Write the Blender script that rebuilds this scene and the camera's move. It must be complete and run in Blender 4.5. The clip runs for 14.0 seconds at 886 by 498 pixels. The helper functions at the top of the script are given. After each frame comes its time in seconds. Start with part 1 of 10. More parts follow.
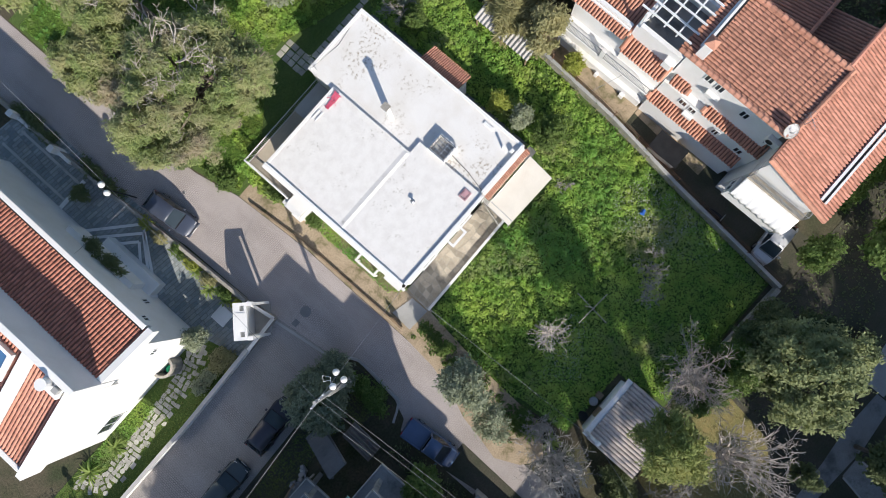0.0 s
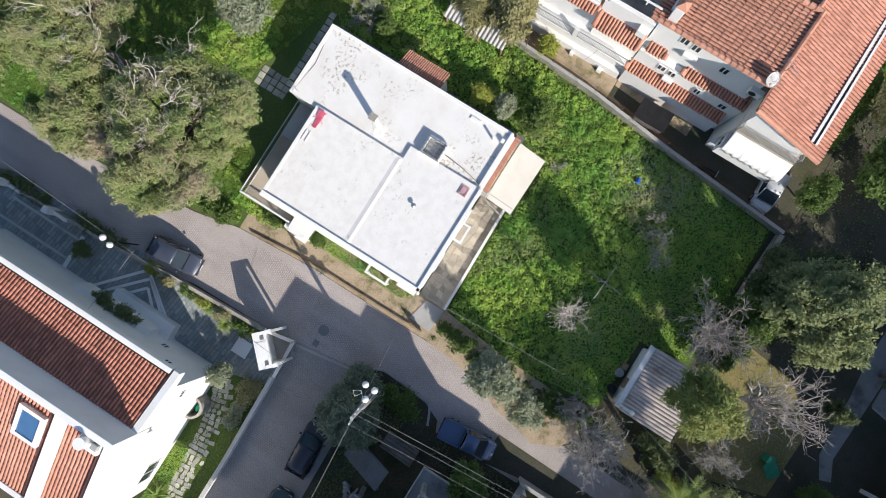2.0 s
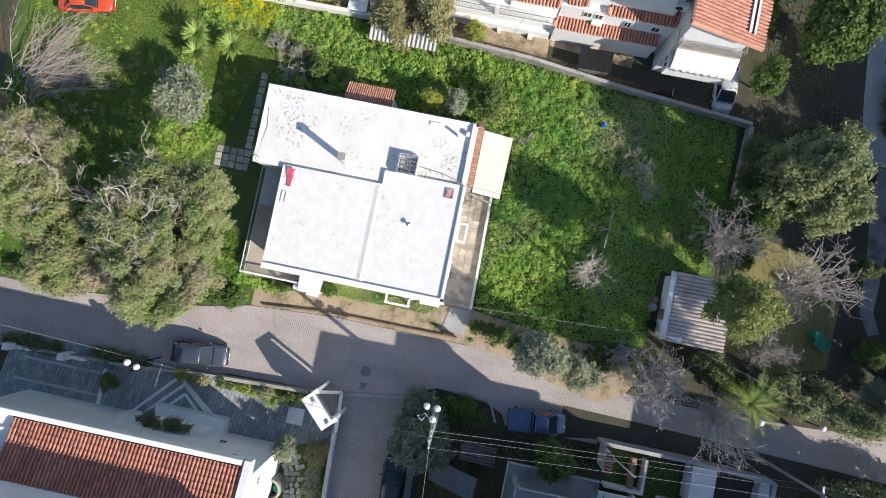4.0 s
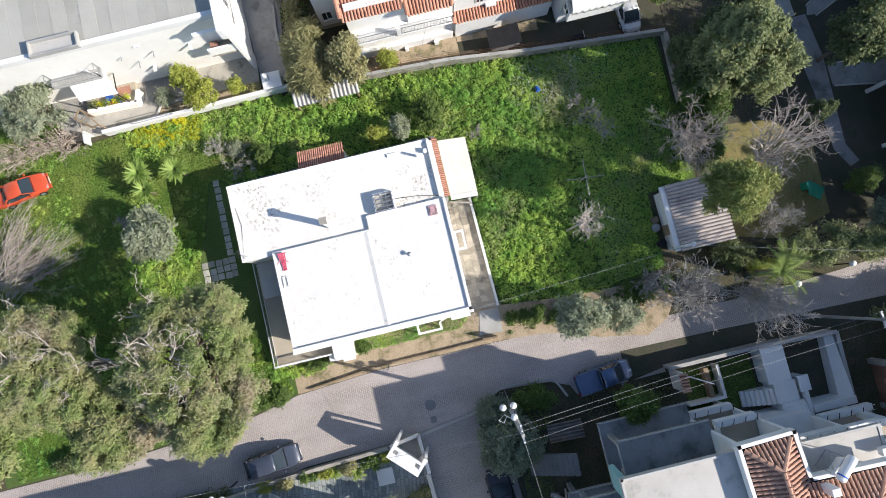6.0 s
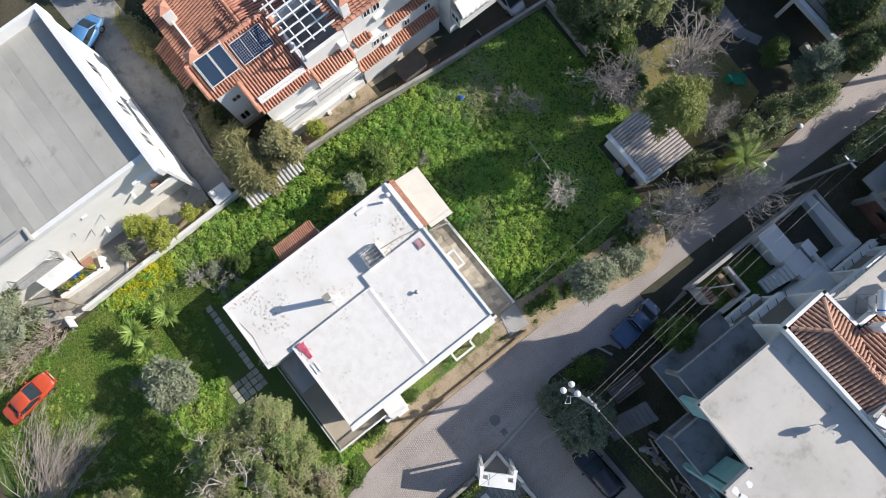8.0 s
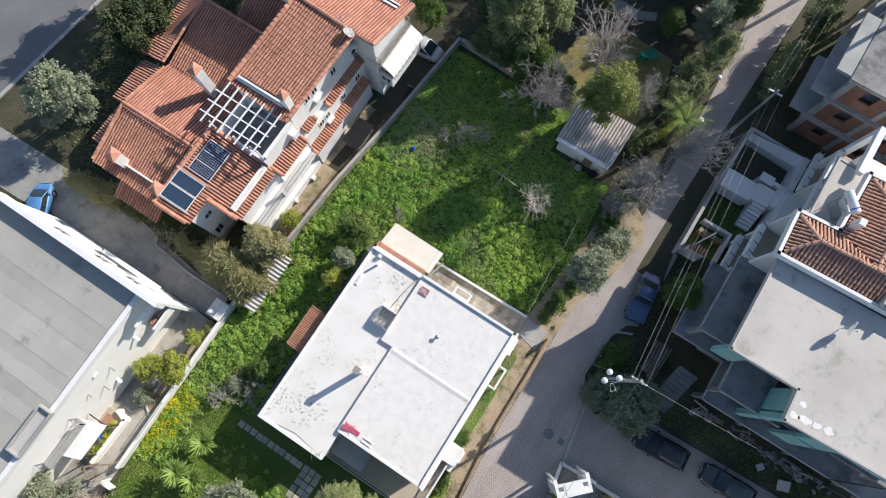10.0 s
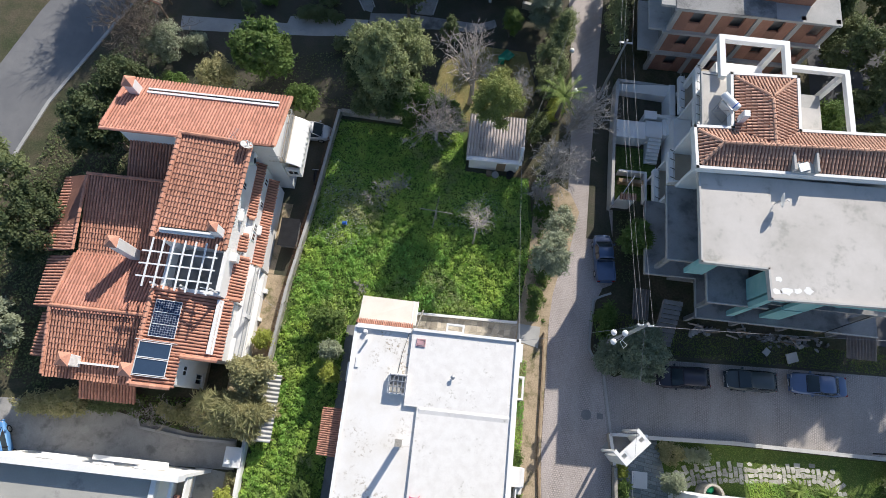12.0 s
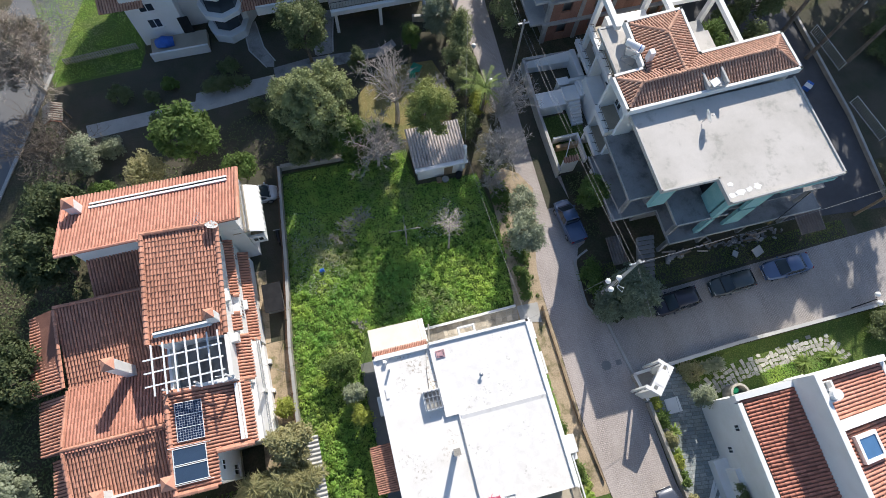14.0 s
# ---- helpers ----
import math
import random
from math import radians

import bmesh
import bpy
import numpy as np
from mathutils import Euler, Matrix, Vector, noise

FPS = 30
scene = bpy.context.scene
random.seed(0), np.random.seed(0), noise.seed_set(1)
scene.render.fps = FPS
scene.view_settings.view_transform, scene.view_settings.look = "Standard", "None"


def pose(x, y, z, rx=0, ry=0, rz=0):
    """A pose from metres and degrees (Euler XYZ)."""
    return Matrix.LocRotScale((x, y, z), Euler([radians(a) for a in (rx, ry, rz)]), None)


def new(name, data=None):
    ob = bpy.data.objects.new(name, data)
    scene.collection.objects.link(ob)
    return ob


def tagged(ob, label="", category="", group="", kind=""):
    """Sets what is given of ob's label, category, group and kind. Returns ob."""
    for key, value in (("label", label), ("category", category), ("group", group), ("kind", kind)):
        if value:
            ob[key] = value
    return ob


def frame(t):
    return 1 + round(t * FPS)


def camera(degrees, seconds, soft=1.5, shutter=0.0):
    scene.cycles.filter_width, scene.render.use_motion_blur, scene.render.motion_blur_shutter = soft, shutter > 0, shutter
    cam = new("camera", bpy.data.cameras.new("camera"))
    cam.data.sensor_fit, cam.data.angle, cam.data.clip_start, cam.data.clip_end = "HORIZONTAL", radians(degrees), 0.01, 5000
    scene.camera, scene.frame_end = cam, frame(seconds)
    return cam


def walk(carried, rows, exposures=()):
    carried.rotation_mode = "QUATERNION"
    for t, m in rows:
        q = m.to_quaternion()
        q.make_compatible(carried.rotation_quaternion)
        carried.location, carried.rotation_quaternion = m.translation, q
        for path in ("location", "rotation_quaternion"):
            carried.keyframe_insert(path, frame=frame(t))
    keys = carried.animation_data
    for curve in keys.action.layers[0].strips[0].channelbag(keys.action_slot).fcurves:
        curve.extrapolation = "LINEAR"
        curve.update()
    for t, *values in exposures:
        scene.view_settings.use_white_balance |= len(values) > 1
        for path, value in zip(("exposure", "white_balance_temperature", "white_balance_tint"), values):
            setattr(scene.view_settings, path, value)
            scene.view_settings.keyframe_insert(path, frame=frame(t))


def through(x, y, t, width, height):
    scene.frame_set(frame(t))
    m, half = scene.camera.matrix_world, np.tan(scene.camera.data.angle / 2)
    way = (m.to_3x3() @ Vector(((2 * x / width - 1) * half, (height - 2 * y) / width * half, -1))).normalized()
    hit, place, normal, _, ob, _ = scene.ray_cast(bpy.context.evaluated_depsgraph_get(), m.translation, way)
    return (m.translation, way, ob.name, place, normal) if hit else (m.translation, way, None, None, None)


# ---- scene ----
cam = camera(73.47, 14.0, soft=0.55)
ROWS = [
    (0.0, -2.79, 3.07, 44.38, 3.62, 2.24, 131.18),
    (0.5, -2.60, 2.96, 44.45, 3.60, 2.20, 131.16),
    (1.0, -2.43, 2.82, 44.48, 3.60, 2.19, 130.10),
    (1.5, -2.28, 2.53, 44.56, 3.41, 2.08, 126.87),
    (2.0, -2.20, 2.22, 44.78, 3.12, 2.01, 122.15),
    (2.5, -2.15, 1.89, 44.93, 2.97, 1.97, 117.73),
    (3.0, -2.05, 1.54, 45.11, 2.87, 1.82, 112.68),
    (3.5, -1.93, 1.15, 45.30, 2.80, 1.65, 107.37),
    (4.0, -1.77, 0.70, 45.51, 2.83, 1.45, 101.61),
    (4.5, -1.61, 0.23, 45.73, 2.98, 1.24, 95.51),
    (5.0, -1.46, -0.25, 45.96, 3.30, 1.06, 89.21),
    (5.5, -1.35, -0.69, 46.19, 3.80, 0.96, 82.83),
    (6.0, -1.25, -1.10, 46.43, 4.40, 0.94, 76.43),
    (6.5, -1.23, -1.48, 46.71, 4.97, 0.94, 70.29),
    (7.0, -1.31, -1.90, 46.98, 5.51, 0.91, 63.89),
    (7.5, -1.41, -2.33, 47.25, 6.14, 0.83, 57.56),
    (8.0, -1.65, -2.75, 47.54, 6.86, 0.68, 51.85),
    (8.5, -1.87, -3.25, 47.85, 7.74, 0.60, 46.68),
    (9.0, -2.12, -3.87, 48.20, 8.87, 0.54, 42.22),
    (9.5, -2.44, -4.54, 48.55, 10.21, 0.43, 37.81),
    (10.0, -2.87, -5.20, 48.88, 11.72, 0.21, 32.84),
    (10.5, -3.47, -5.80, 49.18, 13.39, -0.13, 26.67),
    (11.0, -4.16, -6.35, 49.46, 15.16, -0.42, 19.68),
    (11.5, -5.06, -6.86, 49.81, 16.19, -0.94, 12.12),
    (12.0, -6.16, -7.27, 50.09, 16.87, -1.39, 6.15),
    (12.5, -7.32, -7.60, 50.31, 17.48, -1.80, 1.13),
    (13.0, -8.46, -7.87, 50.50, 18.11, -1.99, -3.83),
    (13.5, -9.55, -8.02, 50.73, 18.72, -2.01, -8.95),
    (14.0, -10.64, -8.13, 51.05, 19.35, -1.99, -14.23),
]
walk(cam, [(t, pose(x, y, z, rx, ry, rz)) for t, x, y, z, rx, ry, rz in ROWS],
     exposures=[(0.0, 0.15), (2.0, 0.19), (3.0, 0.25), (4.2, 0.33), (5.5, 0.43), (6.2, 0.39), (7.0, 0.26), (8.0, 0.17), (10.5, 0.14), (12.0, 0.25), (14.0, 0.37)])

# ---- light ----
SUN_AZ, SUN_EL = radians(63.5), radians(32.4)      # counted from +x towards +y
world = bpy.data.worlds.new("sky")
scene.world = world
world.use_nodes = True
wn = world.node_tree
sky = wn.nodes.new("ShaderNodeTexSky")
sky.sky_type = 'NISHITA'
sky.sun_disc = False
sky.ozone_density = 4.0
sky.sun_elevation = SUN_EL
sky.sun_rotation = math.pi / 2 - SUN_AZ
wn.nodes["Background"].inputs["Strength"].default_value = 0.132
wn.links.new(sky.outputs[0], wn.nodes["Background"].inputs["Color"])
lamp = bpy.data.lights.new("sun", "SUN")
lamp.energy, lamp.angle, lamp.color = 4.9, radians(0.5), (1.0, 0.94, 0.865)
sun = new("sun", lamp)
SUN_DIR = Vector((math.cos(SUN_EL) * math.cos(SUN_AZ), math.cos(SUN_EL) * math.sin(SUN_AZ), math.sin(SUN_EL)))
sun.matrix_basis = Matrix.Translation((20, 40, 40)) @ SUN_DIR.to_track_quat("Z", "Y").to_matrix().to_4x4()

# ---- materials ----
def nodes_of(name):
    m = bpy.data.materials.new(name)
    m.use_nodes = True
    return m, m.node_tree.nodes, m.node_tree.links, m.node_tree.nodes["Principled BSDF"]


def rgb(c):
    return (*c, 1.0)


def noise_node(ns, ls, where, scale, detail=4.0, rough=0.6):
    n = ns.new("ShaderNodeTexNoise")
    n.inputs["Scale"].default_value, n.inputs["Detail"].default_value, n.inputs["Roughness"].default_value = scale, detail, rough
    ls.new(where, n.inputs["Vector"])
    return n.outputs["Fac"]


def ramp_node(ns, ls, fac, lo, hi):
    r = ns.new("ShaderNodeMapRange")
    r.inputs["From Min"].default_value, r.inputs["From Max"].default_value = lo, hi
    ls.new(fac, r.inputs["Value"])
    return r.outputs["Result"]


def mix_node(ns, ls, fac, a, b, kind='MIX'):
    m = ns.new("ShaderNodeMix")
    m.data_type, m.blend_type = 'RGBA', kind
    if isinstance(fac, float):
        m.inputs[0].default_value = fac
    else:
        ls.new(fac, m.inputs[0])
    for socket, v in ((m.inputs[6], a), (m.inputs[7], b)):
        if isinstance(v, tuple):
            socket.default_value = rgb(v)
        else:
            ls.new(v, socket)
    return m.outputs[2]


def surface(name, base, other=None, big=0.5, fine=14.0, grain=0.25, rough=0.85, bump=0.3, depth=0.02, metal=0.0,
            lo=0.4, hi=0.65, stain=None, stain_scale=0.9, stain_lo=0.6, stain_hi=0.75, rand=0.0, spec=0.3, stain_mask=None):
    """A weathered surface: two tones in large patches, grain, stains, fine relief, and a tone of its own for each piece."""
    m, ns, ls, bsdf = nodes_of(name)
    where = ns.new("ShaderNodeNewGeometry").outputs["Position"]
    other = other or tuple(v * 0.75 for v in base)
    fac = ramp_node(ns, ls, noise_node(ns, ls, where, big, 5.0), lo, hi)
    col = mix_node(ns, ls, fac, base, other)
    fine_n = noise_node(ns, ls, where, fine, 6.0, 0.7)
    grey = ramp_node(ns, ls, fine_n, 0.25, 0.75)
    dark = ns.new("ShaderNodeMapRange")
    dark.inputs["To Min"].default_value, dark.inputs["To Max"].default_value = 1.0 - grain, 1.0 + grain
    ls.new(grey, dark.inputs["Value"])
    col = mix_node(ns, ls, 1.0, col, dark.outputs["Result"], 'MULTIPLY')
    if stain:
        s = ramp_node(ns, ls, noise_node(ns, ls, where, stain_scale, 8.0, 0.72), stain_lo, stain_hi)
        if stain_mask:
            k = ramp_node(ns, ls, noise_node(ns, ls, where, stain_mask[0], 3.0), stain_mask[1], stain_mask[2])
            both = ns.new("ShaderNodeMath")
            both.operation = 'MULTIPLY'
            ls.new(s, both.inputs[0]), ls.new(k, both.inputs[1])
            s = both.outputs[0]
        col = mix_node(ns, ls, s, col, stain)
    if rand:
        g = ns.new("ShaderNodeNewGeometry").outputs["Random Per Island"]
        o = ns.new("ShaderNodeObjectInfo").outputs["Random"]
        add = ns.new("ShaderNodeMath")
        add.operation = 'ADD'
        ls.new(g, add.inputs[0]), ls.new(o, add.inputs[1])
        fr = ns.new("ShaderNodeMath")
        fr.operation = 'FRACT'
        ls.new(add.outputs[0], fr.inputs[0])
        r = ns.new("ShaderNodeMapRange")
        r.inputs["To Min"].default_value, r.inputs["To Max"].default_value = 1.0 - rand, 1.0 + rand
        ls.new(fr.outputs[0], r.inputs["Value"])
        col = mix_node(ns, ls, 1.0, col, r.outputs["Result"], 'MULTIPLY')
    ls.new(col, bsdf.inputs["Base Color"])
    bsdf.inputs["Roughness"].default_value, bsdf.inputs["Metallic"].default_value = rough, metal
    bsdf.inputs["Specular IOR Level"].default_value = spec
    if bump:
        b = ns.new("ShaderNodeBump")
        b.inputs["Strength"].default_value, b.inputs["Distance"].default_value = bump, depth
        ls.new(fine_n, b.inputs["Height"])
        ls.new(b.outputs["Normal"], bsdf.inputs["Normal"])
    return m


def paver(name, a, b, joint, width, height, mortar, turn=0.0, offset=0.5, stain=None, wear=0.5, bump=0.6, squash=1.0, worn=None):
    """Laid pieces too small to tell apart from the air: courses with joints, piece to piece tone, dirt."""
    m, ns, ls, bsdf = nodes_of(name)
    where = ns.new("ShaderNodeNewGeometry").outputs["Position"]
    mp = ns.new("ShaderNodeMapping")
    mp.inputs["Rotation"].default_value = (0, 0, radians(turn))
    ls.new(where, mp.inputs["Vector"])
    wob = ns.new("ShaderNodeTexNoise")
    wob.inputs["Scale"].default_value = 0.6
    ls.new(where, wob.inputs["Vector"])
    vec = mix_node(ns, ls, 0.03, mp.outputs[0], wob.outputs["Color"], 'ADD')
    br = ns.new("ShaderNodeTexBrick")
    br.offset, br.squash = offset, squash
    for key, v in (("Scale", 1.0), ("Brick Width", width), ("Row Height", height), ("Mortar Size", mortar), ("Bias", 0.0), ("Mortar Smooth", 0.3)):
        br.inputs[key].default_value = v
    br.inputs["Color1"].default_value, br.inputs["Color2"].default_value, br.inputs["Mortar"].default_value = rgb(a), rgb(b), rgb(joint)
    ls.new(vec, br.inputs["Vector"])
    col = br.outputs["Color"]
    if worn:
        # joints filled with dust along the wheel tracks
        tracks = ns.new("ShaderNodeMapping")
        tracks.inputs["Scale"].default_value = (0.75, 0.12, 1.0)
        ls.new(where, tracks.inputs["Vector"])
        filled = ramp_node(ns, ls, noise_node(ns, ls, tracks.outputs[0], 1.0, 6.0, 0.68), 0.36, 0.58)
        half = ns.new("ShaderNodeMath")
        half.operation = 'MULTIPLY'
        half.inputs[1].default_value = 0.9
        ls.new(filled, half.inputs[0])
        col = mix_node(ns, ls, half.outputs[0], col, worn)
    big = ramp_node(ns, ls, noise_node(ns, ls, where, 0.22, 6.0, 0.65), 0.35, 0.7)
    col = mix_node(ns, ls, big, col, mix_node(ns, ls, 1.0, col, (wear, wear, wear * 0.96), 'MULTIPLY'))
    fine = noise_node(ns, ls, where, 9.0, 8.0, 0.7)
    gr = ns.new("ShaderNodeMapRange")
    gr.inputs["From Min"].default_value, gr.inputs["From Max"].default_value = 0.3, 0.7
    gr.inputs["To Min"].default_value, gr.inputs["To Max"].default_value = 0.72, 1.25
    ls.new(fine, gr.inputs["Value"])
    col = mix_node(ns, ls, 1.0, col, gr.outputs["Result"], 'MULTIPLY')
    if stain:
        s = ramp_node(ns, ls, noise_node(ns, ls, where, 0.45, 9.0, 0.75), 0.55, 0.72)
        col = mix_node(ns, ls, s, col, stain)
    ls.new(col, bsdf.inputs["Base Color"])
    bsdf.inputs["Roughness"].default_value, bsdf.inputs["Specular IOR Level"].default_value = 0.85, 0.25
    bp = ns.new("ShaderNodeBump")
    bp.inputs["Strength"].default_value, bp.inputs["Distance"].default_value = bump, 0.02
    bp.invert = True
    ls.new(br.outputs["Fac"], bp.inputs["Height"])
    ls.new(bp.outputs["Normal"], bsdf.inputs["Normal"])
    return m


def foliage(name, a, b, c, through=0.3, dry=None, zone=None):
    """Leaves: three tones spread leaf by leaf and in patches, some light passing through."""
    m, ns, ls, bsdf = nodes_of(name)
    g = ns.new("ShaderNodeNewGeometry")
    col = mix_node(ns, ls, g.outputs["Random Per Island"], a, b)
    patch = ramp_node(ns, ls, noise_node(ns, ls, g.outputs["Position"], 0.55, 4.0), 0.42, 0.66)
    col = mix_node(ns, ls, patch, col, c)
    if zone:
        # broad stretches of another growth
        col = mix_node(ns, ls, ramp_node(ns, ls, noise_node(ns, ls, g.outputs["Position"], 0.11, 5.0, 0.6), 0.5, 0.64), col, zone)
    if dry:
        col = mix_node(ns, ls, ramp_node(ns, ls, noise_node(ns, ls, g.outputs["Position"], 0.16, 7.0, 0.7), 0.53, 0.64), col, dry)
    ls.new(col, bsdf.inputs["Base Color"])
    bsdf.inputs["Roughness"].default_value, bsdf.inputs["Specular IOR Level"].default_value = 0.6, 0.25
    tr = ns.new("ShaderNodeBsdfTranslucent")
    ls.new(col, tr.inputs["Color"])
    mx = ns.new("ShaderNodeMixShader")
    mx.inputs[0].default_value = through
    out = ns["Material Output"]
    ls.new(bsdf.outputs[0], mx.inputs[1]), ls.new(tr.outputs[0], mx.inputs[2]), ls.new(mx.outputs[0], out.inputs["Surface"])
    return m


def gloss(name, base, rough=0.2, metal=0.0, coat=0.0, spec=0.5, grain=0.06):
    m = surface(name, base, tuple(v * 0.9 for v in base), 1.2, 30.0, grain, rough, 0.0, metal=metal, spec=spec)
    m.node_tree.nodes["Principled BSDF"].inputs["Coat Weight"].default_value = coat
    m.node_tree.nodes["Principled BSDF"].inputs["Coat Roughness"].default_value = 0.06
    return m


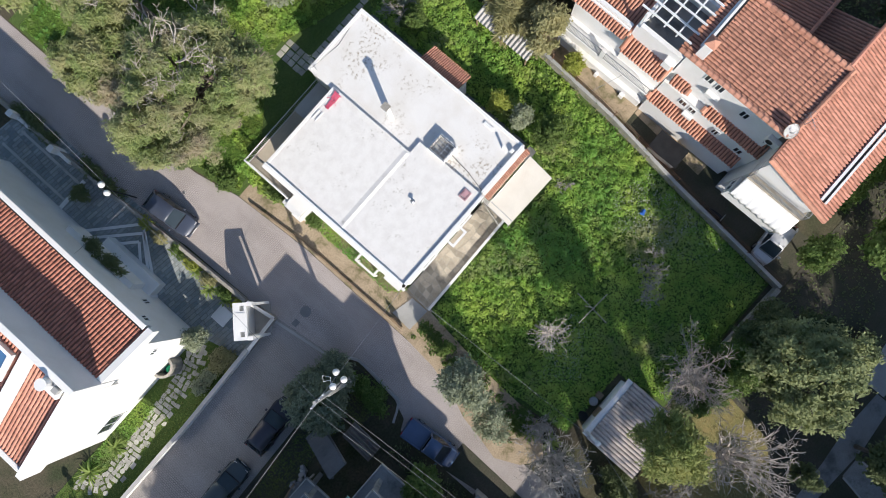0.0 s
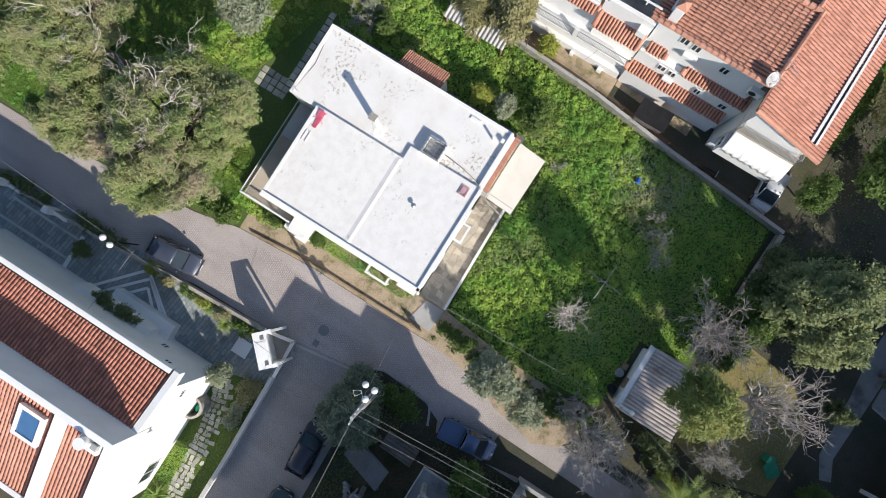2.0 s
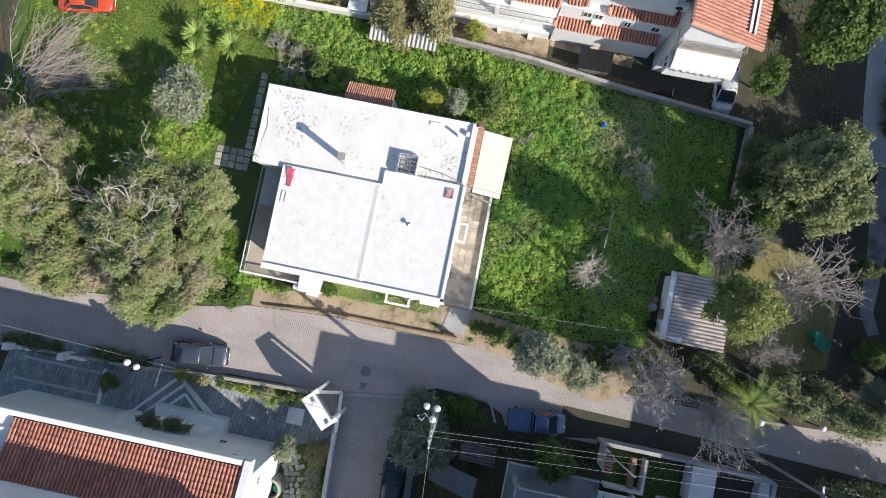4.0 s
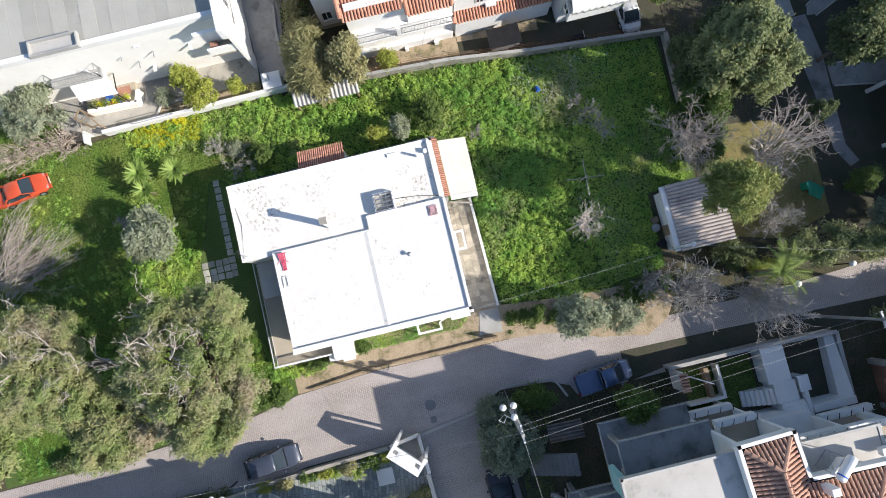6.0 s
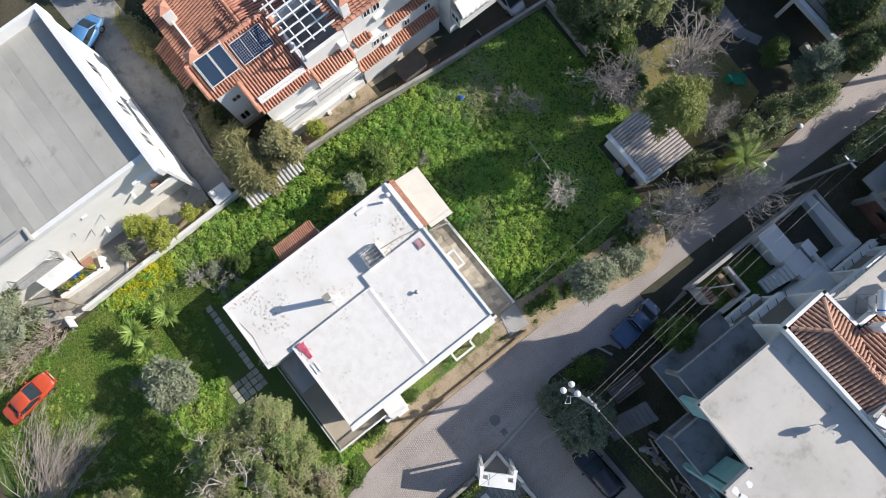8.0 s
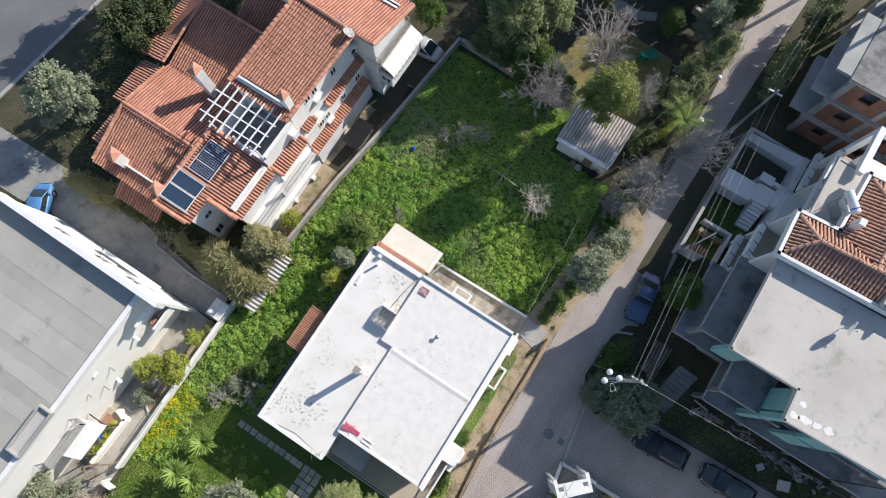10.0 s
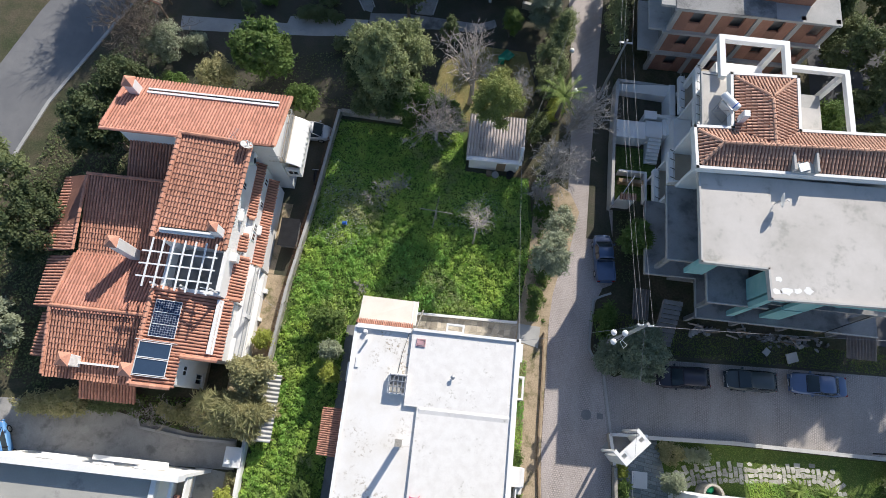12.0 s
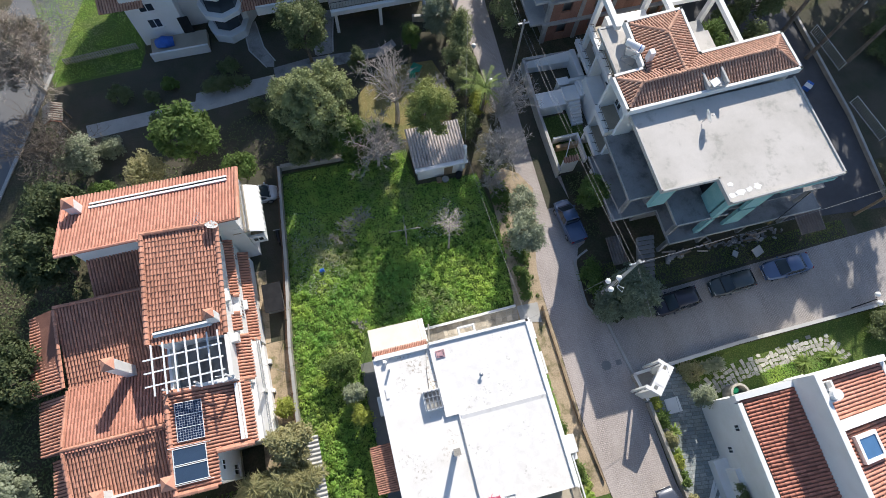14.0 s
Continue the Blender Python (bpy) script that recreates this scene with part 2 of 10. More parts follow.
M = dict(
    soil=surface("soil", (0.10, 0.085, 0.055), (0.05, 0.06, 0.028), 0.35, 6.0, 0.45, 0.95, 0.8, 0.06, stain=(0.035, 0.05, 0.018), stain_scale=0.5),
    meadow=surface("meadow_soil", (0.075, 0.125, 0.028), (0.10, 0.145, 0.04), 0.4, 8.0, 0.5, 0.95, 0.8, 0.08, stain=(0.075, 0.065, 0.035), stain_scale=0.6, stain_lo=0.62),
    # dark garden soil, its colour lowered further to carry missing tree shade
    shade_soil=surface("shade_toned_soil", (0.09, 0.08, 0.06), (0.062, 0.066, 0.042), 0.4, 9.0, 0.35, 0.95, 0.8, 0.05, stain=(0.05, 0.065, 0.03), stain_scale=0.6, stain_lo=0.55),
    lawn=surface("lawn", (0.09, 0.15, 0.03), (0.12, 0.165, 0.04), 0.7, 16.0, 0.45, 0.95, 0.9, 0.05, stain=(0.10, 0.095, 0.045), stain_scale=0.8, stain_lo=0.62),
    dry_lawn=surface("dry_lawn", (0.27, 0.22, 0.09), (0.19, 0.185, 0.07), 0.8, 14.0, 0.4, 0.95, 0.9, 0.05, stain=(0.22, 0.15, 0.08), stain_scale=0.5, stain_lo=0.58),
    dirt=surface("dirt", (0.44, 0.345, 0.235), (0.34, 0.265, 0.175), 0.7, 9.0, 0.35, 0.95, 0.7, 0.05, stain=(0.12, 0.13, 0.045), stain_scale=0.7, stain_lo=0.52, stain_hi=0.68),
    street=paver("street_pavers", (0.46, 0.40, 0.37), (0.55, 0.48, 0.44), (0.31, 0.275, 0.26), 0.2, 0.15, 0.03, 3.0, stain=(0.36, 0.32, 0.30), wear=0.8, bump=0.35, worn=(0.475, 0.42, 0.395)),
    tarmac=surface("dark_tarmac", (0.10, 0.10, 0.105), (0.075, 0.075, 0.08), 0.3, 30.0, 0.2, 0.9, 0.3, 0.01, stain=(0.075, 0.073, 0.07)),
    asphalt=surface("asphalt", (0.16, 0.16, 0.162), (0.20, 0.198, 0.195), 0.3, 30.0, 0.2, 0.9, 0.3, 0.01, stain=(0.09, 0.09, 0.092)),
    slate=paver("slate_paving", (0.26, 0.305, 0.31), (0.46, 0.48, 0.465), (0.25, 0.26, 0.255), 0.62, 0.3, 0.03, 8.0, 0.37, stain=(0.30, 0.28, 0.22), wear=0.6, bump=0.4, squash=1.6),
    patio=surface("patio_concrete", (0.46, 0.43, 0.37), (0.37, 0.345, 0.30), 0.6, 14.0, 0.2, 0.9, 0.3, 0.02, stain=(0.20, 0.19, 0.17), stain_scale=1.1, stain_lo=0.54, stain_hi=0.68),
    flag=surface("beige_flagstone", (0.50, 0.44, 0.345), (0.40, 0.345, 0.27), 1.5, 16.0, 0.2, 0.9, 0.4, 0.02, stain=(0.24, 0.215, 0.18), stain_scale=1.2, stain_lo=0.58, stain_hi=0.7, rand=0.25),
    path=surface("path_stone", (0.45, 0.43, 0.37), (0.35, 0.335, 0.285), 1.5, 18.0, 0.25, 0.9, 0.4, 0.02, rand=0.22),
    white_roof=surface("white_roof_coating", (0.775, 0.75, 0.705), (0.71, 0.68, 0.635), 1.6, 25.0, 0.06, 0.7, 0.15, 0.01,
                       stain=(0.46, 0.43, 0.37), stain_scale=3.0, stain_lo=0.57, stain_hi=0.66, stain_mask=(0.35, 0.46, 0.6)),
    lichen_roof=surface("lichen_spotted_roof", (0.775, 0.75, 0.705), (0.715, 0.68, 0.62), 0.5, 25.0, 0.06, 0.7, 0.15, 0.01,
                       stain=(0.34, 0.28, 0.20), stain_scale=4.2, stain_lo=0.53, stain_hi=0.62, stain_mask=(0.26, 0.5, 0.6)),
    white=surface("white_render", (0.80, 0.79, 0.765), (0.75, 0.735, 0.70), 0.6, 22.0, 0.06, 0.8, 0.15, 0.01, stain=(0.55, 0.50, 0.43), stain_scale=0.8, stain_lo=0.66, stain_hi=0.8),
    cream=surface("cream_canvas", (0.62, 0.58, 0.51), (0.57, 0.53, 0.46), 0.7, 22.0, 0.08, 0.8, 0.2, 0.01),
    beige=surface("beige_floor", (0.46, 0.40, 0.31), (0.40, 0.345, 0.265), 0.7, 16.0, 0.12, 0.8, 0.2, 0.01),
    concrete=surface("concrete", (0.43, 0.42, 0.395), (0.35, 0.345, 0.325), 0.5, 16.0, 0.15, 0.88, 0.3, 0.01, stain=(0.24, 0.235, 0.22), stain_scale=0.55, stain_lo=0.58),
    pale_concrete=surface("pale_concrete", (0.50, 0.485, 0.455), (0.43, 0.42, 0.395), 0.35, 18.0, 0.10, 0.85, 0.2, 0.01, stain=(0.34, 0.335, 0.31), stain_scale=0.4, stain_lo=0.57, stain_hi=0.66),
    screed=surface("roof_screed", (0.565, 0.53, 0.485), (0.475, 0.445, 0.40), 0.3, 18.0, 0.08, 0.85, 0.2, 0.01, stain=(0.36, 0.345, 0.305), stain_scale=0.6, stain_lo=0.55, stain_hi=0.68),
    lane=surface("patched_lane", (0.36, 0.345, 0.32), (0.28, 0.27, 0.25), 0.8, 16.0, 0.25, 0.9, 0.3, 0.01, stain=(0.20, 0.195, 0.18), stain_scale=0.7, stain_lo=0.52, stain_hi=0.64),
    cream_wall=surface("cream_render", (0.91, 0.885, 0.83), (0.87, 0.84, 0.78), 0.6, 22.0, 0.05, 0.8, 0.15, 0.01, stain=(0.6, 0.55, 0.47), stain_scale=0.8, stain_lo=0.66, stain_hi=0.8),
    evergreen=foliage("evergreen_leaves", (0.14, 0.18, 0.085), (0.32, 0.365, 0.17), (0.36, 0.39, 0.18), 0.42),
    mimosa=foliage("mimosa_leaves", (0.16, 0.205, 0.06), (0.31, 0.36, 0.115), (0.36, 0.37, 0.13), 0.42),
    stained_slab=surface("stained_slab", (0.30, 0.295, 0.285), (0.21, 0.207, 0.20), 0.5, 14.0, 0.2, 0.9, 0.3, 0.02, stain=(0.13, 0.13, 0.127), stain_scale=0.5, stain_lo=0.52, stain_hi=0.66),
    side_street=paver("side_street_pavers", (0.345, 0.32, 0.305), (0.43, 0.39, 0.37), (0.245, 0.225, 0.215), 0.2, 0.15, 0.03, 93.0, stain=(0.30, 0.275, 0.265), wear=0.8, bump=0.35, worn=(0.365, 0.34, 0.325)),
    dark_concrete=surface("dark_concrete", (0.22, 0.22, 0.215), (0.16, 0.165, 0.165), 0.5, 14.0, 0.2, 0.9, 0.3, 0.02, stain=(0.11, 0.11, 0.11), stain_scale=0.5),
    wall_stone=surface("wall_stone", (0.40, 0.37, 0.32), (0.30, 0.28, 0.24), 1.0, 10.0, 0.3, 0.9, 0.6, 0.04, stain=(0.17, 0.16, 0.13), stain_scale=0.9, stain_lo=0.55),
    tile=surface("roof_tile", (0.57, 0.285, 0.195), (0.49, 0.235, 0.155), 0.4, 12.0, 0.14, 0.8, 0.25, 0.01, stain=(0.34, 0.16, 0.115), stain_scale=0.5, stain_lo=0.6, rand=0.18),
    tile_deep=surface("deep_red_tile", (0.49, 0.205, 0.14), (0.41, 0.165, 0.11), 0.4, 12.0, 0.14, 0.8, 0.25, 0.01, stain=(0.25, 0.11, 0.08), stain_scale=0.5, stain_lo=0.58, rand=0.2),
    # clay deck colour, darkened to paint the shade in the tile channels
    tile_deck_shade=surface("tile_channel_shade", (0.28, 0.135, 0.095), (0.22, 0.105, 0.075), 0.8, 12.0, 0.2, 0.85, 0.2, 0.01),
    tile_pink=surface("pink_roof_tile", (0.60, 0.285, 0.205), (0.53, 0.24, 0.165), 0.4, 12.0, 0.12, 0.8, 0.25, 0.01, rand=0.16),
    tile_brown=surface("brown_roof_tile", (0.54, 0.32, 0.225), (0.45, 0.255, 0.18), 0.8, 12.0, 0.14, 0.8, 0.25, 0.01, rand=0.16),
    brick=surface("brick_infill", (0.36, 0.19, 0.135), (0.30, 0.155, 0.11), 0.8, 12.0, 0.2, 0.9, 0.4, 0.02, rand=0.2),
    teal=surface("teal_insulation", (0.21, 0.42, 0.41), (0.27, 0.47, 0.455), 0.8, 14.0, 0.15, 0.7, 0.2, 0.01, stain=(0.45, 0.55, 0.52), stain_scale=1.2, stain_lo=0.62),
    sheet=surface("fibre_cement_sheet", (0.56, 0.49, 0.44), (0.42, 0.365, 0.32), 0.8, 14.0, 0.2, 0.85, 0.2, 0.01, stain=(0.20, 0.17, 0.155), stain_scale=0.8, stain_lo=0.56),
    rusty_sheet=surface("rusty_sheet", (0.26, 0.22, 0.195), (0.19, 0.155, 0.13), 0.8, 14.0, 0.25, 0.85, 0.2, 0.01, stain=(0.14, 0.09, 0.065), stain_scale=0.9, stain_lo=0.54),
    felt=surface("grey_roof_felt", (0.420, 0.407, 0.362), (0.368, 0.358, 0.316), 0.35, 14.0, 0.10, 0.8, 0.15, 0.01, stain=(0.22, 0.21, 0.195), stain_scale=0.4, stain_lo=0.58, stain_hi=0.72, rand=0.09),
    metal=surface("galvanised_steel", (0.45, 0.46, 0.47), (0.36, 0.37, 0.38), 2.0, 20.0, 0.15, 0.45, 0.0, metal=0.7),
    dark_metal=surface("dark_iron", (0.035, 0.035, 0.037), None, 2.0, 20.0, 0.2, 0.5, 0.0, metal=0.4),
    rust=surface("rusty_iron", (0.20, 0.10, 0.055), (0.12, 0.07, 0.05), 2.0, 20.0, 0.3, 0.8, 0.2),
    cable=surface("cable", (0.30, 0.30, 0.30), None, 2.0, 20.0, 0.1, 0.6, 0.0),
    pale_metal=surface("white_enamel", (0.78, 0.78, 0.77), (0.72, 0.72, 0.70), 1.5, 20.0, 0.05, 0.45, 0.0),
    globe=surface("opal_glass", (0.86, 0.85, 0.82), (0.82, 0.81, 0.78), 2.0, 20.0, 0.03, 0.3, 0.0),
    red=surface("red_plastic", (0.66, 0.12, 0.19), (0.56, 0.09, 0.15), 2.0, 20.0, 0.1, 0.5, 0.0),
    pink=surface("faded_pink_plastic", (0.55, 0.32, 0.33), (0.40, 0.25, 0.26), 2.0, 20.0, 0.15, 0.6, 0.0),
    blue=surface("blue_plastic", (0.05, 0.16, 0.55), (0.04, 0.13, 0.45), 2.0, 20.0, 0.1, 0.5, 0.0),
    teal_plastic=surface("teal_plastic", (0.02, 0.22, 0.13), (0.03, 0.27, 0.17), 2.0, 20.0, 0.2, 0.6, 0.1),
    green=surface("green_net", (0.03, 0.42, 0.20), (0.04, 0.5, 0.26), 2.0, 20.0, 0.2, 0.6, 0.2),
    glass=gloss("window_glass", (0.035, 0.045, 0.055), 0.06, 0.0, 0.0, 0.6),
    solar=gloss("solar_cell", (0.012, 0.02, 0.05), 0.12, 0.0, 0.6, 0.5, 0.3),
    roof_glass=gloss("roof_light_glass", (0.06, 0.15, 0.30), 0.08, 0.0, 0.3, 0.8),
    car_trim=surface("car_trim", (0.03, 0.03, 0.033), None, 2.0, 20.0, 0.1, 0.5, 0.0),
    collector=gloss("collector_glass", (0.035, 0.06, 0.10), 0.1, 0.0, 0.5, 0.6, 0.15),
    cell_line=surface("cell_line", (0.42, 0.46, 0.52), None, 2.0, 20.0, 0.1, 0.5, 0.0),
    white_canvas=surface("white_canvas", (0.84, 0.83, 0.80), (0.79, 0.78, 0.75), 0.7, 22.0, 0.05, 0.8, 0.15, 0.01),
    rubber=surface("rubber", (0.025, 0.025, 0.026), None, 2.0, 20.0, 0.2, 0.8, 0.1),
    wood=surface("weathered_wood", (0.30, 0.22, 0.14), (0.22, 0.165, 0.11), 1.5, 20.0, 0.25, 0.85, 0.3),
    bark=surface("bark", (0.20, 0.165, 0.13), (0.13, 0.105, 0.085), 1.5, 16.0, 0.35, 0.95, 0.7, 0.03),
    pale_bark=surface("pale_bark", (0.52, 0.455, 0.395), (0.39, 0.335, 0.29), 1.5, 16.0, 0.3, 0.95, 0.6, 0.02),
    grey_twig=surface("grey_twig", (0.42, 0.39, 0.355), (0.31, 0.285, 0.255), 1.5, 16.0, 0.3, 0.95, 0.0),
    pine=foliage("pine_needles", (0.17, 0.235, 0.09), (0.39, 0.465, 0.17), (0.44, 0.43, 0.22), 0.44, (0.45, 0.385, 0.27)),
    yucca_leaf=foliage("yucca_leaves", (0.24, 0.36, 0.08), (0.43, 0.55, 0.16), (0.32, 0.43, 0.11), 0.35),
    dry_twig=surface("dry_twig", (0.50, 0.43, 0.36), (0.36, 0.295, 0.235), 1.5, 16.0, 0.35, 0.95, 0.0),
    olive_dark=foliage("grey_green_leaves", (0.15, 0.19, 0.12), (0.31, 0.355, 0.24), (0.21, 0.245, 0.15), 0.35),
    olive=foliage("olive_leaves", (0.25, 0.29, 0.19), (0.42, 0.45, 0.32), (0.32, 0.35, 0.22), 0.38),
    dry_leaf=foliage("dry_leaves", (0.27, 0.23, 0.18), (0.36, 0.31, 0.25), (0.25, 0.225, 0.16), 0.2),
    deep_leaf=foliage("deep_green_leaves", (0.045, 0.07, 0.028), (0.10, 0.13, 0.055), (0.12, 0.14, 0.06), 0.3),
    green_leaf=foliage("green_leaves", (0.085, 0.15, 0.035), (0.18, 0.27, 0.07), (0.14, 0.20, 0.055), 0.38),
    dark_leaf=foliage("dark_leaves", (0.09, 0.125, 0.05), (0.19, 0.23, 0.10), (0.21, 0.24, 0.11), 0.35),
    yellow_leaf=foliage("yellow_green_leaves", (0.28, 0.33, 0.065), (0.48, 0.52, 0.12), (0.40, 0.42, 0.09), 0.45),
    khaki_leaf=foliage("khaki_leaves", (0.33, 0.315, 0.15), (0.50, 0.455, 0.24), (0.31, 0.31, 0.15), 0.42),
    palm_leaf=foliage("palm_leaves", (0.20, 0.30, 0.07), (0.38, 0.46, 0.14), (0.27, 0.35, 0.09), 0.4),
    weed=foliage("meadow_weeds", (0.21, 0.39, 0.08), (0.46, 0.66, 0.15), (0.57, 0.70, 0.17), 0.52, (0.42, 0.44, 0.22), zone=(0.25, 0.48, 0.12)),
    short_grass=foliage("short_grass", (0.14, 0.255, 0.045), (0.275, 0.41, 0.085), (0.345, 0.41, 0.10), 0.48, zone=(0.19, 0.33, 0.065)),
    # weed greens darkened to paint the shaded gaps between clumps
    undergrowth=foliage("meadow_gap_shade_growth", (0.14, 0.26, 0.05), (0.28, 0.43, 0.09), (0.32, 0.42, 0.10), 0.5),
    daisy=foliage("daisy_heads", (0.60, 0.62, 0.55), (0.78, 0.79, 0.74), (0.74, 0.75, 0.66), 0.2),
    weed_pale=foliage("pale_weeds", (0.2, 0.28, 0.13), (0.62, 0.64, 0.52), (0.5, 0.52, 0.4), 0.3),
    flower=foliage("yellow_flowers", (0.52, 0.50, 0.03), (0.72, 0.66, 0.04), (0.38, 0.47, 0.06), 0.4),
    blade=foliage("lawn_blades", (0.12, 0.18, 0.04), (0.22, 0.285, 0.07), (0.185, 0.22, 0.065), 0.38),
)

# ---- building blocks ----
from mathutils.geometry import tessellate_polygon


def thing(name, label, category, at=(0, 0, 0), group="", kind=""):
    ob = new(name)
    ob.empty_display_size = 0.3
    ob.matrix_basis = Matrix.Translation(at)
    return tagged(ob, label, category, group, kind)


def hang(ob, parent):
    ob.parent = parent
    if parent.type == "EMPTY":
        ob.matrix_parent_inverse = parent.matrix_basis.inverted()


def part(name, bm, material, parent, label="", smooth=False, kind=""):
    """Links a bmesh as one mesh object under a thing or under a part."""
    me = bpy.data.meshes.new(name)
    bm.to_mesh(me)
    bm.free()
    me.materials.append(material)
    if smooth:
        me.polygons.foreach_set("use_smooth", [True] * len(me.polygons))
    ob = new(name, me)
    if parent:
        hang(ob, parent)
    return tagged(ob, label, "", "", kind)


def sheet_mesh(name, verts, faces, material, parent=None, label="", category="", kind="", smooth=False):
    """A mesh object straight from arrays."""
    me = bpy.data.meshes.new(name)
    me.from_pydata(np.asarray(verts).tolist(), [], np.asarray(faces).tolist() if not isinstance(faces, list) else faces)
    me.materials.append(material)
    if smooth:
        me.polygons.foreach_set("use_smooth", [True] * len(me.polygons))
    ob = new(name, me)
    if parent:
        hang(ob, parent)
    return tagged(ob, label, category, "", kind)


def box(bm, x0, x1, y0, y1, z0, z1, bevel=0.0):
    vs = [bm.verts.new((x, y, z)) for z in (z0, z1) for x, y in ((x0, y0), (x1, y0), (x1, y1), (x0, y1))]
    fs = [bm.faces.new([vs[i] for i in f]) for f in ((3, 2, 1, 0), (4, 5, 6, 7), (0, 1, 5, 4), (1, 2, 6, 5), (2, 3, 7, 6), (3, 0, 4, 7))]
    if bevel:
        es = {e for f in fs for e in f.edges}
        bmesh.ops.bevel(bm, geom=list(es), offset=bevel, segments=1, affect='EDGES')
    return bm


def boxes(*dims, bevel=0.0):
    bm = bmesh.new()
    for d in dims:
        box(bm, *d, bevel=bevel)
    return bm


def prism(bm, pts, z0, z1):
    """An upright prism over an outline; z1 may be a function of x and y for a sloping top."""
    top = z1 if callable(z1) else (lambda x, y: z1)
    low = [bm.verts.new((x, y, z0)) for x, y in pts]
    high = [bm.verts.new((x, y, top(x, y))) for x, y in pts]
    n = len(pts)
    area = sum(pts[i][0] * pts[(i + 1) % n][1] - pts[(i + 1) % n][0] * pts[i][1] for i in range(n))
    if area < 0:
        low.reverse(), high.reverse()
    if n <= 4:
        bm.faces.new(low[::-1]), bm.faces.new(high)
    else:
        for a, b, c in tessellate_polygon([[Vector((v.co.x, v.co.y, 0)) for v in high]]):
            p, q, r = high[a].co, high[b].co, high[c].co
            if (q.x - p.x) * (r.y - p.y) - (q.y - p.y) * (r.x - p.x) < 0:
                b, c = c, b
            bm.faces.new((high[a], high[b], high[c])), bm.faces.new((low[c], low[b], low[a]))
    for i in range(n):
        bm.faces.new((low[i], low[(i + 1) % n], high[(i + 1) % n], high[i]))
    return bm


def plate(bm, pts, thick):
    """A flat slab of any tilt from its upper corners."""
    p = [Vector(v) for v in pts]
    n = (p[1] - p[0]).cross(p[2] - p[0]).normalized()
    if n.z < 0:
        p.reverse()
        n = -n
    top = [bm.verts.new(v) for v in p]
    low = [bm.verts.new(v - n * thick) for v in p]
    bm.faces.new(top), bm.faces.new(low[::-1])
    for i in range(len(p)):
        j = (i + 1) % len(p)
        bm.faces.new((low[i], low[j], top[j], top[i]))
    return bm


def tube(bm, pts, radii, n=6, cap=True):
    """A tapered tube along points."""
    pts = [Vector(p) for p in pts]
    rings = []
    for i, p in enumerate(pts):
        d = (pts[min(i + 1, len(pts) - 1)] - pts[max(i - 1, 0)]).normalized()
        a = d.orthogonal().normalized()
        b = d.cross(a)
        r = radii[i] if isinstance(radii, (list, tuple)) else radii
        rings.append([bm.verts.new(p + r * (math.cos(k * 2 * math.pi / n) * a + math.sin(k * 2 * math.pi / n) * b)) for k in range(n)])
    for i, (u, v) in enumerate(zip(rings, rings[1:])):
        da = min(range(n), key=lambda k: (v[k].co - u[0].co).length)
        for k in range(n):
            bm.faces.new((u[k], u[(k + 1) % n], v[(k + 1 + da) % n], v[(k + da) % n]))
    if cap and n > 2:
        bm.faces.new(rings[0][::-1]), bm.faces.new(rings[-1])
    return bm


def ball(bm, at, r, seg=12):
    bmesh.ops.create_uvsphere(bm, u_segments=seg, v_segments=seg * 2 // 3, radius=r, matrix=Matrix.Translation(at))
    return bm


def inside(x, y, poly):
    """Which of the points lie inside the outline."""
    x, y = np.asarray(x), np.asarray(y)
    r = np.zeros(x.shape, bool)
    for (ax, ay), (bx, by) in zip(poly, poly[1:] + poly[:1]):
        if ay != by:
            r ^= ((ay > y) != (by > y)) & (x < (bx - ax) * (y - ay) / (by - ay) + ax)
    return r


rng = np.random.default_rng(7)
ARC = np.linspace(0, np.pi, 5)


